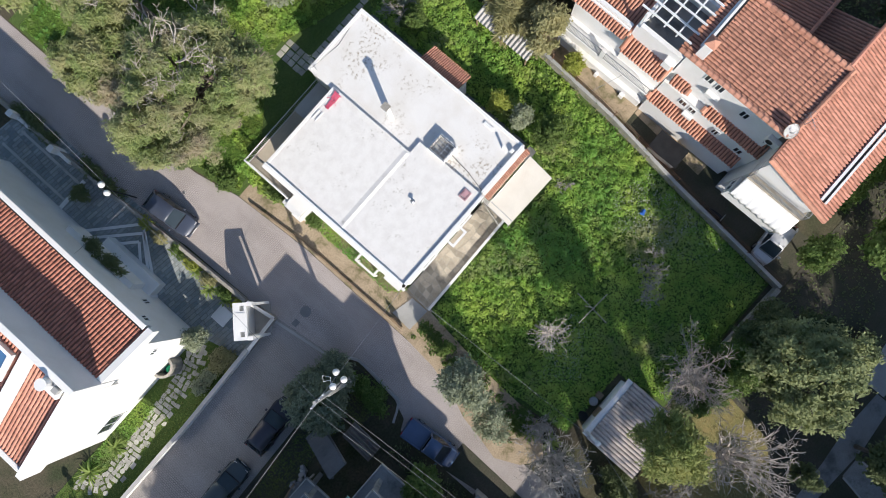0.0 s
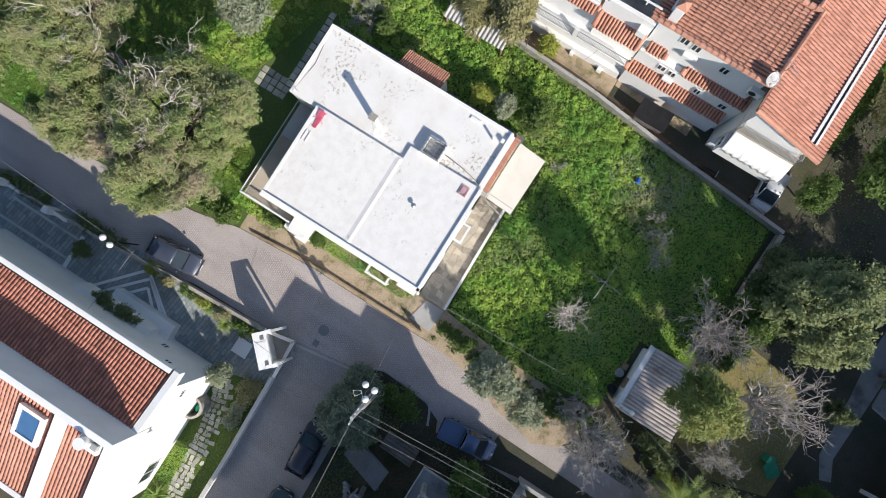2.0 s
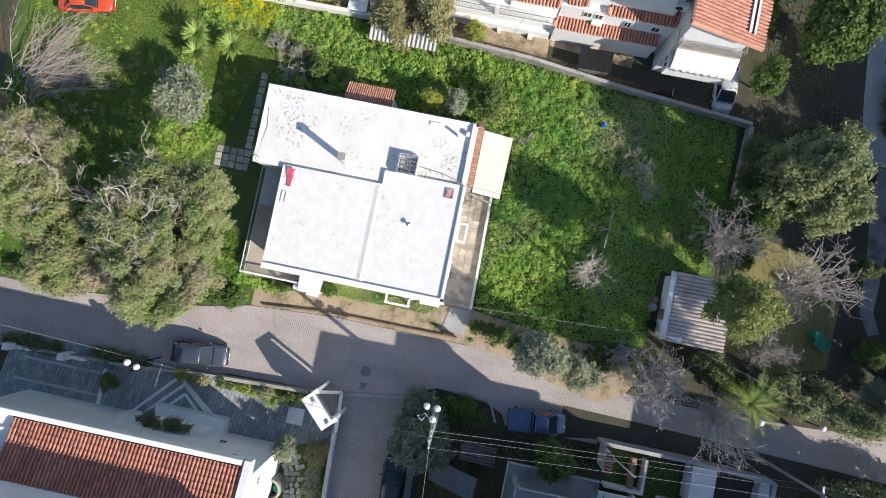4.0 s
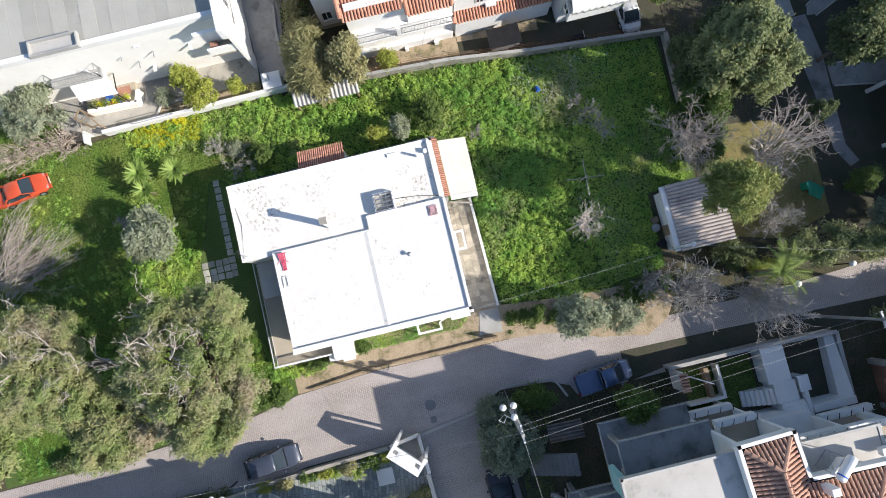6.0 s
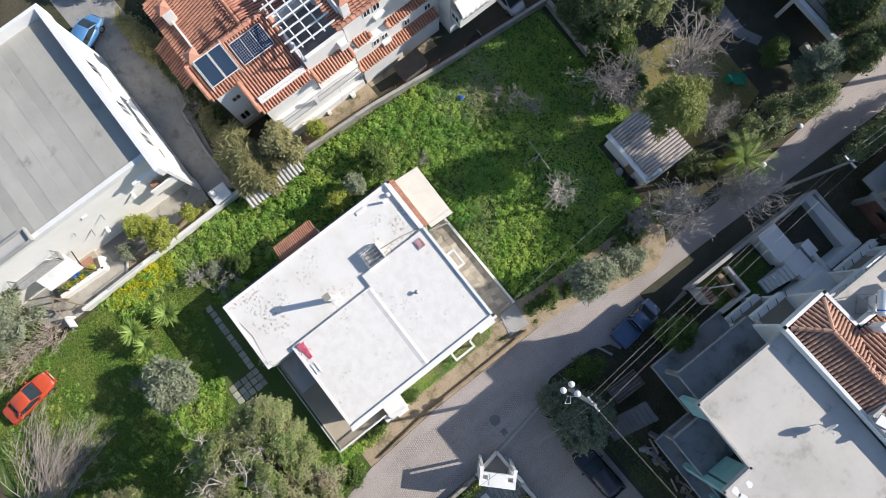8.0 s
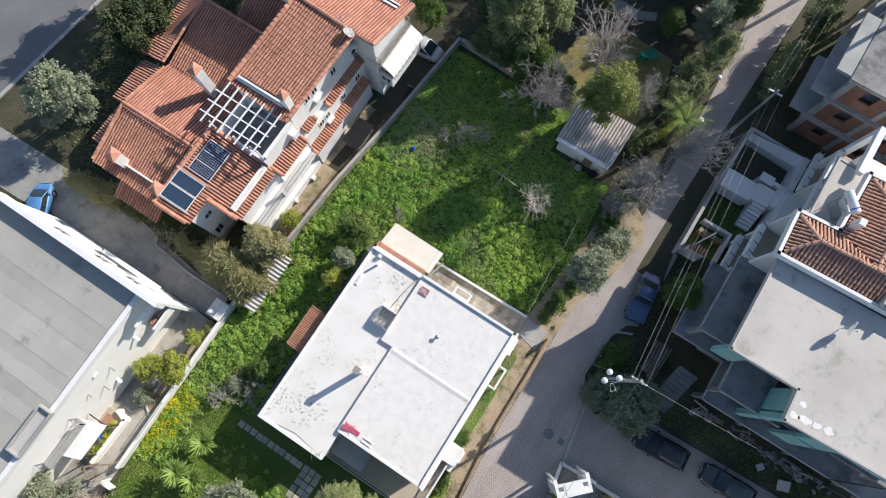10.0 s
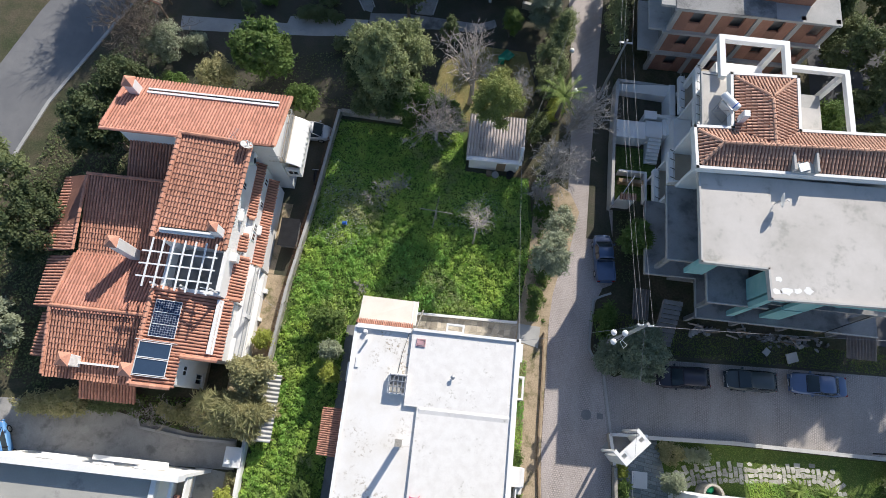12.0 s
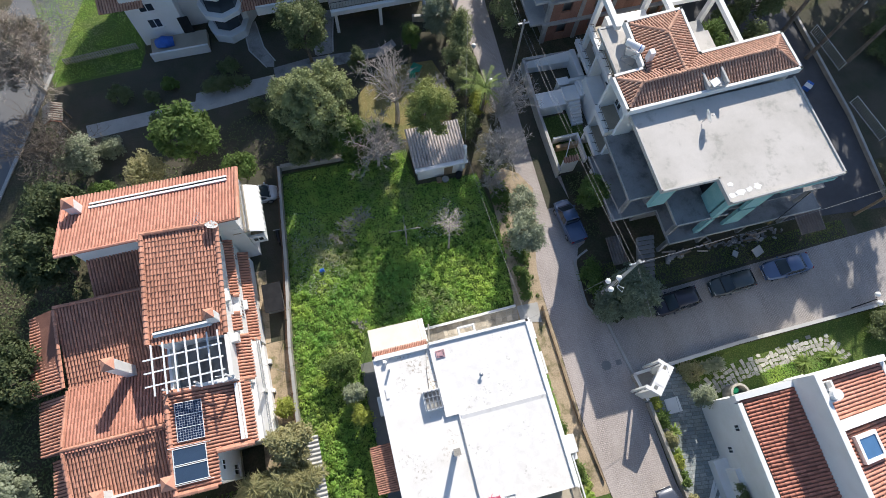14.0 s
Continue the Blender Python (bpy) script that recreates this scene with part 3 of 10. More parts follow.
def tiles(parent, corners, material, pitch=0.25, course=0.4, name="tiles", deck=True, thick=0.1, eave=True):
    """Courses of half-round clay tiles over a sloping outline. corners: the outline, the first two along the eave."""
    p = [Vector(c) for c in corners]
    u = (p[1] - p[0]).normalized()
    n = u.cross((p[2] - p[1])).normalized()
    if n.z < 0:
        n = -n
    s = n.cross(u)
    if s.z < 0:
        s = -s
    flat = [((v - p[0]).dot(u), (v - p[0]).dot(s)) for v in p]
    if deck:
        # flat deck whose dark colour stands in for shaded channels
        part("roof_deck", plate(bmesh.new(), [v for v in p], thick), M["tile_deck_shade"], parent)
    us, ss = [f[0] for f in flat], [f[1] for f in flat]
    cols, rows = np.arange(min(us) + pitch / 2, max(us), pitch), np.arange(min(ss) - 0.06, max(ss), course)
    cu, cs = [a.ravel() for a in np.meshgrid(cols, rows, indexing="ij")]
    keep = inside(cu, np.clip(cs + course / 2, min(ss) + 0.01, max(ss) - 0.01), flat)
    cu, cs = cu[keep], cs[keep]
    k = len(cu)
    if not k:
        return None
    cu = cu + rng.normal(0, 0.008, k)
    cs = cs + rng.normal(0, 0.012, k)
    r0 = pitch * (0.37 + rng.normal(0, 0.012, k))
    r1 = r0 * 0.8
    lift = rng.normal(0, 0.004, k)
    v = np.zeros((k, 10, 3))
    U, S, N = np.array(u), np.array(s), np.array(n)
    P = np.array(p[0])
    for end, (r, ds, up) in enumerate(((r0, 0.0, 0.055), (r1, course * 1.08, 0.012))):
        for a in range(5):
            lu, ln = cu - np.cos(ARC[a]) * r, np.sin(ARC[a]) * r * 0.85 + up + lift
            v[:, end * 5 + a] = P + lu[:, None] * U + (cs + ds)[:, None] * S + ln[:, None] * N
    base = (np.arange(k) * 10)[:, None]
    quads = np.concatenate([base + [a, a + 1, a + 6, a + 5] for a in range(4)])
    ends = base + [0, 4, 3, 2]
    ends2 = base + [0, 2, 1, 1]
    faces = quads.tolist() + [f for f in (base + [4, 3, 2, 1, 0]).tolist()]
    return sheet_mesh(name, v.reshape(-1, 3), faces, material, parent, kind="stuff")


def ridge(parent, a, b, material, r=0.13, length=0.42, name="ridge_tiles"):
    """A row of cap tiles along a ridge or hip."""
    a, b = Vector(a), Vector(b)
    d = (b - a).normalized()
    side = d.cross(Vector((0, 0, 1))).normalized()
    up = side.cross(d)
    verts, faces = [], []
    for i in range(max(1, int((b - a).length / length))):
        o = a + d * (i * length)
        for t, rr, lift in ((0, r * 1.1, 0.06), (length * 1.1, r * 0.9, 0.03)):
            for ang in ARC:
                verts.append(o + d * t + side * (math.cos(ang) * rr) + up * (math.sin(ang) * rr + lift - 0.03))
        k = i * 10
        faces += [[k + q, k + q + 1, k + q + 6, k + q + 5] for q in range(4)] + [[k + 4, k + 3, k + 2, k + 1, k], [k + 5, k + 6, k + 7, k + 8, k + 9]]
    return sheet_mesh(name, verts, faces, material, parent, kind="stuff")


def leaf_cloud(centres, size, flat=0.0, stretch=1.6, seed=0, out=None, spray=0.0):
    """Arrays of small folded leaves at the given places; flat: how far they lie level; out: the way they face."""
    g = np.random.default_rng(seed)
    c = np.asarray(centres, float)
    k = len(c)
    n = g.normal(size=(k, 3))
    if out is None:
        n[:, 2] = np.abs(n[:, 2]) + 3.0 * flat
    else:
        o = out / (np.linalg.norm(out, axis=1, keepdims=True) + 1e-9)
        n = n * 0.5 + o * 0.9
        n[:, 2] += 0.35 + flat
    n /= np.linalg.norm(n, axis=1, keepdims=True) + 1e-9
    d = g.normal(size=(k, 3))
    if out is not None:
        d = d * (1 - spray) + o * spray * 1.2
    d -= (d * n).sum(1, keepdims=True) * n
    d /= np.linalg.norm(d, axis=1, keepdims=True) + 1e-9
    if out is not None:
        d = d + o * spray * 0.5
        d /= np.linalg.norm(d, axis=1, keepdims=True) + 1e-9
    e = np.cross(n, d)
    e /= np.linalg.norm(e, axis=1, keepdims=True) + 1e-9
    nrm = np.cross(d, e)
    sz = size * g.uniform(0.6, 1.35, (k, 1))
    v = np.stack([c - d * sz * stretch / 2, c + e * sz / 2 + nrm * sz * 0.15, c + d * sz * stretch / 2, c - e * sz / 2 + nrm * sz * 0.15], 1)
    f = (np.arange(k) * 4)[:, None] + [0, 1, 2, 3]
    return v.reshape(-1, 3), f


def branches(bm, start, direction, length, radius, depth, g, spread=0.6, bend=0.25, ratio=0.7, n=5, tips=None, kids=(2, 3), up=0.15):
    """Recursive tapered limbs; gathers their tips."""
    p, d = Vector(start), Vector(direction).normalized()
    pts, segs = [p.copy()], 3
    for _ in range(segs):
        d = (d + Vector(g.normal(0, bend, 3)) + Vector((0, 0, up * 0.3))).normalized()
        p = p + d * (length / segs)
        pts.append(p.copy())
    tube(bm, pts, [max(0.013, radius * (1 - 0.35 * i / segs)) for i in range(segs + 1)], max(3, n), cap=False)
    if tips is not None:
        tips.append((pts[-1], d.copy(), depth))
        if depth <= 1:
            tips.append((pts[-2], d.copy(), depth))
    if depth > 0:
        for i in range(int(g.integers(kids[0], kids[1] + 1))):
            q = pts[int(g.integers(1, segs + 1))] if i else pts[-1]
            nd = (d * 0.8 + Vector(g.normal(0, spread, 3)) + Vector((0, 0, up))).normalized()
            branches(bm, q, nd, length * ratio * float(g.uniform(0.75, 1.15)), radius * 0.6, depth - 1, g, spread, bend, ratio, n - 1, tips, kids, up)


def tree(name, label, x, y, height, rx, ry=None, leaf="green_leaf", bark="bark", base=0.35, seed=1, leaf_size=0.2, density=1.0, lumps=None,
         trunk=0.16, category="tree", z=0.0, droop=0.0, stretch=1.8, spray=0.45, lump=None, limbs=16, open_top=0.0, shift=(0, 0)):
    """A tree: tapered trunk with limbs, and a crown of many small leaves in uneven tufts with gaps."""
    g = np.random.default_rng(seed)
    ry = ry or rx
    th = thing(name, label, category, (x, y, z))
    bm = bmesh.new()
    crown_z, rz = z + height * (0.5 + base / 2), height * (1 - base) / 2
    lean = g.normal(0, 0.25, 2)
    top = Vector((x + lean[0], y + lean[1], z + height * (base + 0.25)))
    tube(bm, [(x, y, z - 0.1), (x + lean[0] * 0.3, y + lean[1] * 0.3, z + height * base * 0.6), top], [trunk * 1.25, trunk, trunk * 0.6], 8)
    r_lump = lump or min(0.62, 0.26 * (rx * ry) ** 0.5 + 0.14)
    count = lumps or int(min(430, max(16, 3.1 * (rx * ry + rx * rz) / r_lump ** 2)))
    # the outline bulges and recedes
    ph = g.uniform(0, 6.28, 6)
    bx, by = x, y
    x, y = x + shift[0], y + shift[1]
    clumps = []
    while len(clumps) < count:
        d = g.normal(size=3)
        d /= np.linalg.norm(d)
        if d[2] < -0.45:
            continue
        az = math.atan2(d[1], d[0])
        bulge = 1 + 0.13 * math.sin(3 * az + ph[0]) + 0.09 * math.sin(5 * az + ph[1] + 2 * d[2]) + 0.07 * math.sin(4 * d[2] * 3 + ph[2])
        q = min(1.08, g.uniform(0.35, 1.0) ** 0.45 * bulge)
        if open_top and d[2] > 0.5 and g.uniform() < open_top:
            continue
        clumps.append((x + d[0] * (rx - r_lump * 0.5) * q, y + d[1] * (ry - r_lump * 0.5) * q, crown_z + d[2] * (rz - r_lump * 0.3) * q))
    for c in clumps[:limbs]:
        c = Vector(c)
        s = Vector((bx + lean[0] * 0.5, by + lean[1] * 0.5, z + height * base)).lerp(top, float(g.uniform(0, 1)))
        mid = s.lerp(c, 0.5) + Vector(g.normal(0, 0.1 * rx, 3))
        tube(bm, [s, mid, c, c + (c - mid) * 0.25 + Vector((0, 0, 0.2))], [trunk * 0.45, trunk * 0.3, trunk * 0.16, trunk * 0.05], 5, cap=False)
    part("trunk", bm, M[bark], th)
    pts, outs = [], []
    for c in clumps:
        r = r_lump * g.uniform(0.55, 1.3)
        k = int(density * 6.0 * (r / leaf_size) ** 2) + 6
        d = g.normal(size=(k, 3))
        d /= np.linalg.norm(d, axis=1, keepdims=True)
        d[:, 2] *= 0.7
        w = np.array(c) + d * r * g.uniform(0.25, 1.0, (k, 1)) * (1 + 0.3 * np.sin(4 * d[:, :1] + 6 * d[:, 1:2] + c[0]))
        w[:, 2] -= droop * np.hypot(w[:, 0] - x, w[:, 1] - y) * g.uniform(0.5, 1, k)
        pts.append(w)
        outs.append(d + [0, 0, 0.35])
    v, f = leaf_cloud(np.concatenate(pts), leaf_size, 0.2, stretch, seed + 50, np.concatenate(outs), spray)
    v[:, 2] = np.maximum(v[:, 2], z + 0.03)
    sheet_mesh("crown", v, f, M[leaf], th)
    return th


def bare_tree(name, label, x, y, height, spread, seed=1, bark="pale_bark", depth=5, radius=0.13, stems=1, category="tree", up=0.12, kids=(2, 3), n=6, z=0.0, ratio=0.72):
    """A leafless tree of forking limbs and twigs."""
    g = np.random.default_rng(seed)
    th = thing(name, label, category, (x, y, z))
    for i in range(stems):
        bm = bmesh.new()
        a = g.uniform(0, 2 * math.pi)
        lean = 0.15 if stems == 1 else 0.7
        branches(bm, (x, y, z - 0.05), (math.cos(a) * lean, math.sin(a) * lean, 1), height * 0.3, radius, depth, g, spread, 0.18, ratio, n, None, kids, up)
        part("trunk" if stems == 1 else "stem", bm, M[bark], th)
    return th


def bare_crown(name, label, x, y, base, top, r, bark, limbs, seed, radius=0.14, twigs=7, centre=None, category="tree", stem_lean=(0, 0)):
    """A leafless tree: an upright trunk, curved limbs reaching out to a wide dome, many forked twigs along each."""
    g = np.random.default_rng(seed)
    th = thing(name, label, category, (x, y, 0))
    cx, cy = centre or (x, y)
    fork = Vector((x + stem_lean[0], y + stem_lean[1], base))
    part("trunk", tube(bmesh.new(), [(x, y, -0.1), Vector((x, y, 0)).lerp(fork, 0.5) + Vector((0.06, -0.04, 0)), fork], [radius * 1.3, radius, radius * 0.9], 8), M[bark], th)
    for i in range(limbs):
        az = 2 * math.pi * (i + g.uniform(-0.4, 0.4)) * 0.382
        q = math.sqrt((i + 0.5) / limbs) * g.uniform(0.75, 1.1)
        goal = Vector((cx + math.cos(az) * r * q, cy + math.sin(az) * r * q, base + (top - base) * (1 - 0.62 * q * q) * g.uniform(0.8, 1.08)))
        s = Vector((x, y, 0)).lerp(fork, float(g.uniform(0.7, 1.0)))
        bm = bmesh.new()
        pts = []
        for k in range(7):
            t = k / 6
            p = s.lerp(goal, t) + Vector((0, 0, (top - base) * 0.16 * math.sin(math.pi * t))) + Vector(g.normal(0, 0.05 * r, 3)) * math.sin(math.pi * min(1, t * 1.2))
            pts.append(p)
        tube(bm, pts, [radius * 0.46 * (1 - 0.85 * k / 6) + 0.006 for k in range(7)], 5, cap=False)
        for k in range(twigs):
            t = g.uniform(0.3, 1.0) * 6
            a = int(min(5, t))
            p = pts[a].lerp(pts[a + 1], t - a)
            d = (pts[a + 1] - pts[a]).normalized() * 0.7 + Vector(g.normal(0, 0.55, 3)) + Vector((0, 0, 0.15))
            branches(bm, p, d, r * g.uniform(0.16, 0.34), 0.016, 2, g, 0.55, 0.2, 0.72, 4, None, (2, 3), 0.1)
        part("limb", bm, M[bark], th)
    return th


def fronds(name, label, x, y, z, count, length, material, seed=1, lift=0.8, width=0.07, trunk_h=0.0, trunk_r=0.12, category="plant", feather=False, droop=0.55):
    """A rosette of long arching leaves on a short trunk."""
    g = np.random.default_rng(seed)
    th = thing(name, label, category, (x, y, z))
    if trunk_h:
        part("trunk", tube(bmesh.new(), [(x, y, z - 0.05), (x + 0.05, y, z + trunk_h * 0.5), (x, y, z + trunk_h)], [trunk_r * 1.2, trunk_r, trunk_r * 0.9], 8), M["bark"], th)
    verts, faces = [], []
    for i in range(count):
        a, el = g.uniform(0, 2 * math.pi), g.uniform(0.1, lift)
        L = length * g.uniform(0.7, 1.15)
        d, side = Vector((math.cos(a), math.sin(a), 0)), Vector((-math.sin(a), math.cos(a), 0))
        o = Vector((x, y, z + trunk_h))
        prev = None
        for k in range(6):
            t = k / 5
            q = o + d * (L * t * math.cos(el * (1 - 0.4 * t))) + Vector((0, 0, L * (math.sin(el) * t - droop * t * t)))
            q.z = max(q.z, z + 0.03)
            w = width * (0.6 + 0.9 * t) * (1 - t) * 2 + 0.006
            if feather:
                if prev is not None:
                    for sgn in (-1, 1):
                        for sub in (0.0, 0.33, 0.66):
                            r = prev.lerp(q, sub)
                            tip = r + side * (sgn * L * 0.2 * (1 - 0.6 * t)) + d * (L * 0.1) - Vector((0, 0, 0.06))
                            b = len(verts)
                            verts += [r - d * 0.025, r + d * 0.025, tip]
                            faces.append([b, b + 1, b + 2])
                w = 0.02
            b = len(verts)
            verts += [q - side * w, q + Vector((0, 0, -w * 0.4)), q + side * w]
            if k:
                pb = prev_b
                faces += [[pb, pb + 1, b + 1, b], [pb + 1, pb + 2, b + 2, b + 1]]
            prev_b, prev = b, q
    sheet_mesh("leaves", verts, faces, M[material], th)
    return th


def scatter(poly, per_m2, seed, z0=0.02, z1=0.3, patch=0.0, scale=0.35):
    """Places spread over an outline, thicker in patches."""
    g = np.random.default_rng(seed)
    xs, ys = [q[0] for q in poly], [q[1] for q in poly]
    k = int((max(xs) - min(xs)) * (max(ys) - min(ys)) * per_m2)
    x, y = g.uniform(min(xs), max(xs), k), g.uniform(min(ys), max(ys), k)
    keep = inside(x, y, poly)
    x, y = x[keep], y[keep]
    lump = 0.5 + 0.25 * (np.sin(x * 2.1 * scale / 0.35 + 1.7 * np.sin(y * 1.3)) + np.sin(y * 2.7 * scale / 0.35 + 1.9 * np.sin(x * 0.9 + seed)))
    keep = g.uniform(size=len(x)) > patch * (1 - lump)
    x, y, lump = x[keep], y[keep], lump[keep]
    return np.stack([x, y, z0 + (z1 - z0) * g.uniform(0, 1, len(x)) * (0.35 + 0.65 * lump)], 1)


def weeds(name, label, poly, per_m2, size, material, seed, z1=0.3, patch=0.3, flat=0.45, category="grass", scale=0.35, stretch=1.5, tuft=0.0):
    """Low growth over an outline; tuft: the radius of leafy domes in which it stands."""
    if tuft:
        g = np.random.default_rng(seed + 1)
        c = scatter(poly, per_m2, seed, 0.0, z1, patch, scale)
        r = tuft * g.uniform(0.5, 1.5, len(c))
        k = 26
        d = g.normal(size=(len(c), k, 3))
        d[:, :, 2] = np.abs(d[:, :, 2])
        d /= np.linalg.norm(d, axis=2, keepdims=True)
        h = np.maximum(c[:, 2], 0.08)[:, None, None]
        w = np.concatenate([c[:, None, :2] + d[:, :, :2] * r[:, None, None], 0.02 + d[:, :, 2:] * h], 2).reshape(-1, 3)
        v, f = leaf_cloud(w, size, flat, stretch, seed, d.reshape(-1, 3), 0.3)
    else:
        v, f = leaf_cloud(scatter(poly, per_m2, seed, 0.02, z1, patch, scale), size, flat, stretch, seed)
    v[:, 2] = np.maximum(v[:, 2], 0.012)
    return sheet_mesh(name, v, f, M[material], None, label, category, "stuff")


def window(parent, x, y, z, w, h, facing, sill=True, shutter=False, name="window"):
    """A framed window set on a wall that faces a compass side of the plan; x, y, z: the middle of its foot, on the wall."""
    ax = {"n": (1, 0, 0, 1), "s": (-1, 0, 0, -1), "e": (0, -1, 1, 0), "w": (0, 1, -1, 0)}[facing]
    U, N = Vector((ax[0], ax[1], 0)), Vector((ax[2], ax[3], 0))
    o = Vector((x, y, z))

    def slab(u0, u1, z0, z1, n0, n1):
        bm = bmesh.new()
        c = [o + U * u + N * n + Vector((0, 0, q)) for q in (z0, z1) for u, n in ((u0, n0), (u1, n0), (u1, n1), (u0, n1))]
        vs = [bm.verts.new(v) for v in c]
        for f in ((3, 2, 1, 0), (4, 5, 6, 7), (0, 1, 5, 4), (1, 2, 6, 5), (2, 3, 7, 6), (3, 0, 4, 7)):
            bm.faces.new([vs[i] for i in f])
        bmesh.ops.recalc_face_normals(bm, faces=bm.faces)
        return bm
    fr = slab(-w / 2, w / 2, 0, 0.06, 0.0, 0.05)
    for a in ((-w / 2, w / 2, h - 0.06, h), (-w / 2, -w / 2 + 0.06, 0.06, h - 0.06), (w / 2 - 0.06, w / 2, 0.06, h - 0.06), (-0.03, 0.03, 0.06, h - 0.06)):
        tmp = slab(*a, 0.0, 0.05)
        me = bpy.data.meshes.new("tmp")
        tmp.to_mesh(me)
        tmp.free()
        fr.from_mesh(me)
        bpy.data.meshes.remove(me)
    frame_ob = part(name, fr, M["pale_metal"], parent)
    part("pane", slab(-w / 2 + 0.05, w / 2 - 0.05, 0.05, h - 0.05, 0.002, 0.02), M["glass"], frame_ob)
    if sill:
        part("sill", slab(-w / 2 - 0.1, w / 2 + 0.1, -0.07, -0.005, 0.0, 0.14), M["white"], frame_ob)
    return frame_ob


def rail(parent, a, b, h=0.95, material="dark_metal", step=0.14, name="railing"):
    """A metal railing with uprights between two points of its foot."""
    a, b = Vector(a), Vector(b)
    bm = bmesh.new()
    up = Vector((0, 0, h))
    tube(bm, [a + up, b + up], 0.03, 5)
    tube(bm, [a + up * 0.12, b + up * 0.12], 0.018, 4)
    k = max(2, int((b - a).length / step))
    for i in range(k + 1):
        p = a.lerp(b, i / k)
        tube(bm, [p, p + up], 0.028 if i in (0, k) else 0.011, 4, cap=False)
    return part(name, bm, M[material], parent)


def wire(a, b, sag, name="overhead_wire", r=0.015, label="thin grey overhead cable strung between supports"):
    a, b = Vector(a), Vector(b)
    bm = bmesh.new()
    tube(bm, [a.lerp(b, t / 12) - Vector((0, 0, sag * 4 * (t / 12) * (1 - t / 12))) for t in range(13)], r, 4)
    return tagged(part(name, bm, M["cable"], None), label, "cable")

# ---- ground, roads, yards ----
def ground_patch(name, pts, z, material, label="", kind="structure", thick=0.0, category=""):
    bm = bmesh.new()
    prism(bm, pts, -0.15, z)
    return tagged(part(name, bm, M[material], None), label, category, "", kind)


gr = bmesh.new()
bmesh.ops.create_grid(gr, x_segments=60, y_segments=60, size=300)
for v in gr.verts:
    v.co.z = -0.02
tagged(part("ground", gr, M["soil"], None), "dark soil with low growth", "ground", "", "structure")
STREET = [(5.8, -70), (5.3, -37), (5.2, -28.6), (4.3, -18.2), (3.5, -14.6), (3.05, -8), (3.1, 2), (3.2, 8), (4.2, 14), (4.2, 22), (3.9, 28.5), (3.3, 36), (2.6, 70),
          (7.2, 70), (7.5, 35), (7.9, 28), (8.1, 21), (8.3, 14.5), (8.4, 6.4), (7.6, 6.0), (7.0, 4.6), (6.7, 0.8), (7.4, -0.9), (7.65, -1.0), (8.35, -6.1), (8.72, -8.4), (8.9, -15), (9.6, -19), (10.0, -27.4), (10.4, -70)]
ground_patch("road_east", [(7.66, -1.0), (8.8, -1.5), (13, 0.35), (23, 0.75), (37, 1.2), (46, 1.5), (70, 2.0), (70, -5.6), (33.5, -5.55), (18.4, -5.65), (11.2, -5.9), (8.36, -6.1)], 0.012, "side_street", "dark worn block paving of the side road", category="road")
ground_patch("road", STREET, 0.012, "street", "grey concrete block paving with worn joints", category="road")
ground_patch("verge", [(0.2, -14.5), (3.45, -14.5), (3.02, -8), (3.07, 2.1), (2.0, 2.4), (0.2, 2.4)], 0.02, "dirt", "bare earth verge with weeds", category="verge")
ground_patch("verge", [(0.4, 2.4), (2.0, 2.4), (3.07, 2.1), (3.3, 5.0), (3.9, 7.6), (4.6, 9.2), (4.9, 11.0), (5.3, 12.8), (4.4, 14.6), (3.0, 15.5), (1.2, 14), (1.0, 8)], 0.018, "dirt", "earth path beside the street with weeds", category="verge")
ground_patch("meadow", [(-19.4, -28), (-20.0, -12), (-19.4, 0), (-17.6, 19.6), (-5.5, 19.6), (-5.3, 15.6), (0.5, 15.6), (1.3, 10), (0.4, 2.3), (0.2, -14.5), (3.4, -14.5), (4.2, -18.4), (5.1, -28.6), (5.2, -38), (-25, -38)],
             0.006, "meadow", "overgrown green meadow soil", category="meadow")
ground_patch("lawn", [(12.3, -6.0), (13.3, -9.8), (30, -9.8), (44, -9.8), (44, -5.8)], 0.006, "lawn", "short garden lawn in shade", category="lawn")
ground_patch("lawn", [(8.9, 4.2), (10.6, 4.2), (10.6, 2.8), (34, 2.8), (34, 1.0), (13, 0.6), (9.4, -0.9), (7.6, -0.6), (7.0, 1.0), (7.3, 4.6)], 0.006, "shade_soil", "rough dark ground at the roadside", category="lawn")
ground_patch("terrace", [(9.15, -32), (9.05, -15), (8.75, -8.4), (8.42, -6.2), (11.4, -6.0), (12.3, -6.05), (13.3, -9.85), (14.5, -24.6), (15.2, -33)], 0.03, "slate", "grey-green slate terrace paving", category="terrace")
# earth lane whose dark colour includes painted shade
ground_patch("driveway", [(-21.9, 20.5), (-17.9, 20.5), (-19.3, 4), (-22.3, 4)], 0.008, "shade_soil", "narrow earth side lane toned dark for shade", category="driveway")
ground_patch("side_yard", [(-22.25, 4.05), (-20.9, 4.05), (-20.35, 10.6), (-21.6, 10.6)], 0.014, "dirt", "beige earth strip beside the villa", category="yard")
ground_patch("side_yard", [(-22.3, 4), (-19.3, 4), (-19.6, 0), (-20.3, -8.5), (-23.0, -8.5)], 0.009, "dirt", "earth side yard beside the villa", category="yard")
ground_patch("driveway", [(-24, -12.0), (-21.6, -12.2), (-21.5, -20.4), (-20.3, -20.9), (-20.3, -28), (-24, -28)], 0.014, "patio", "worn pale concrete yard floor", category="driveway")
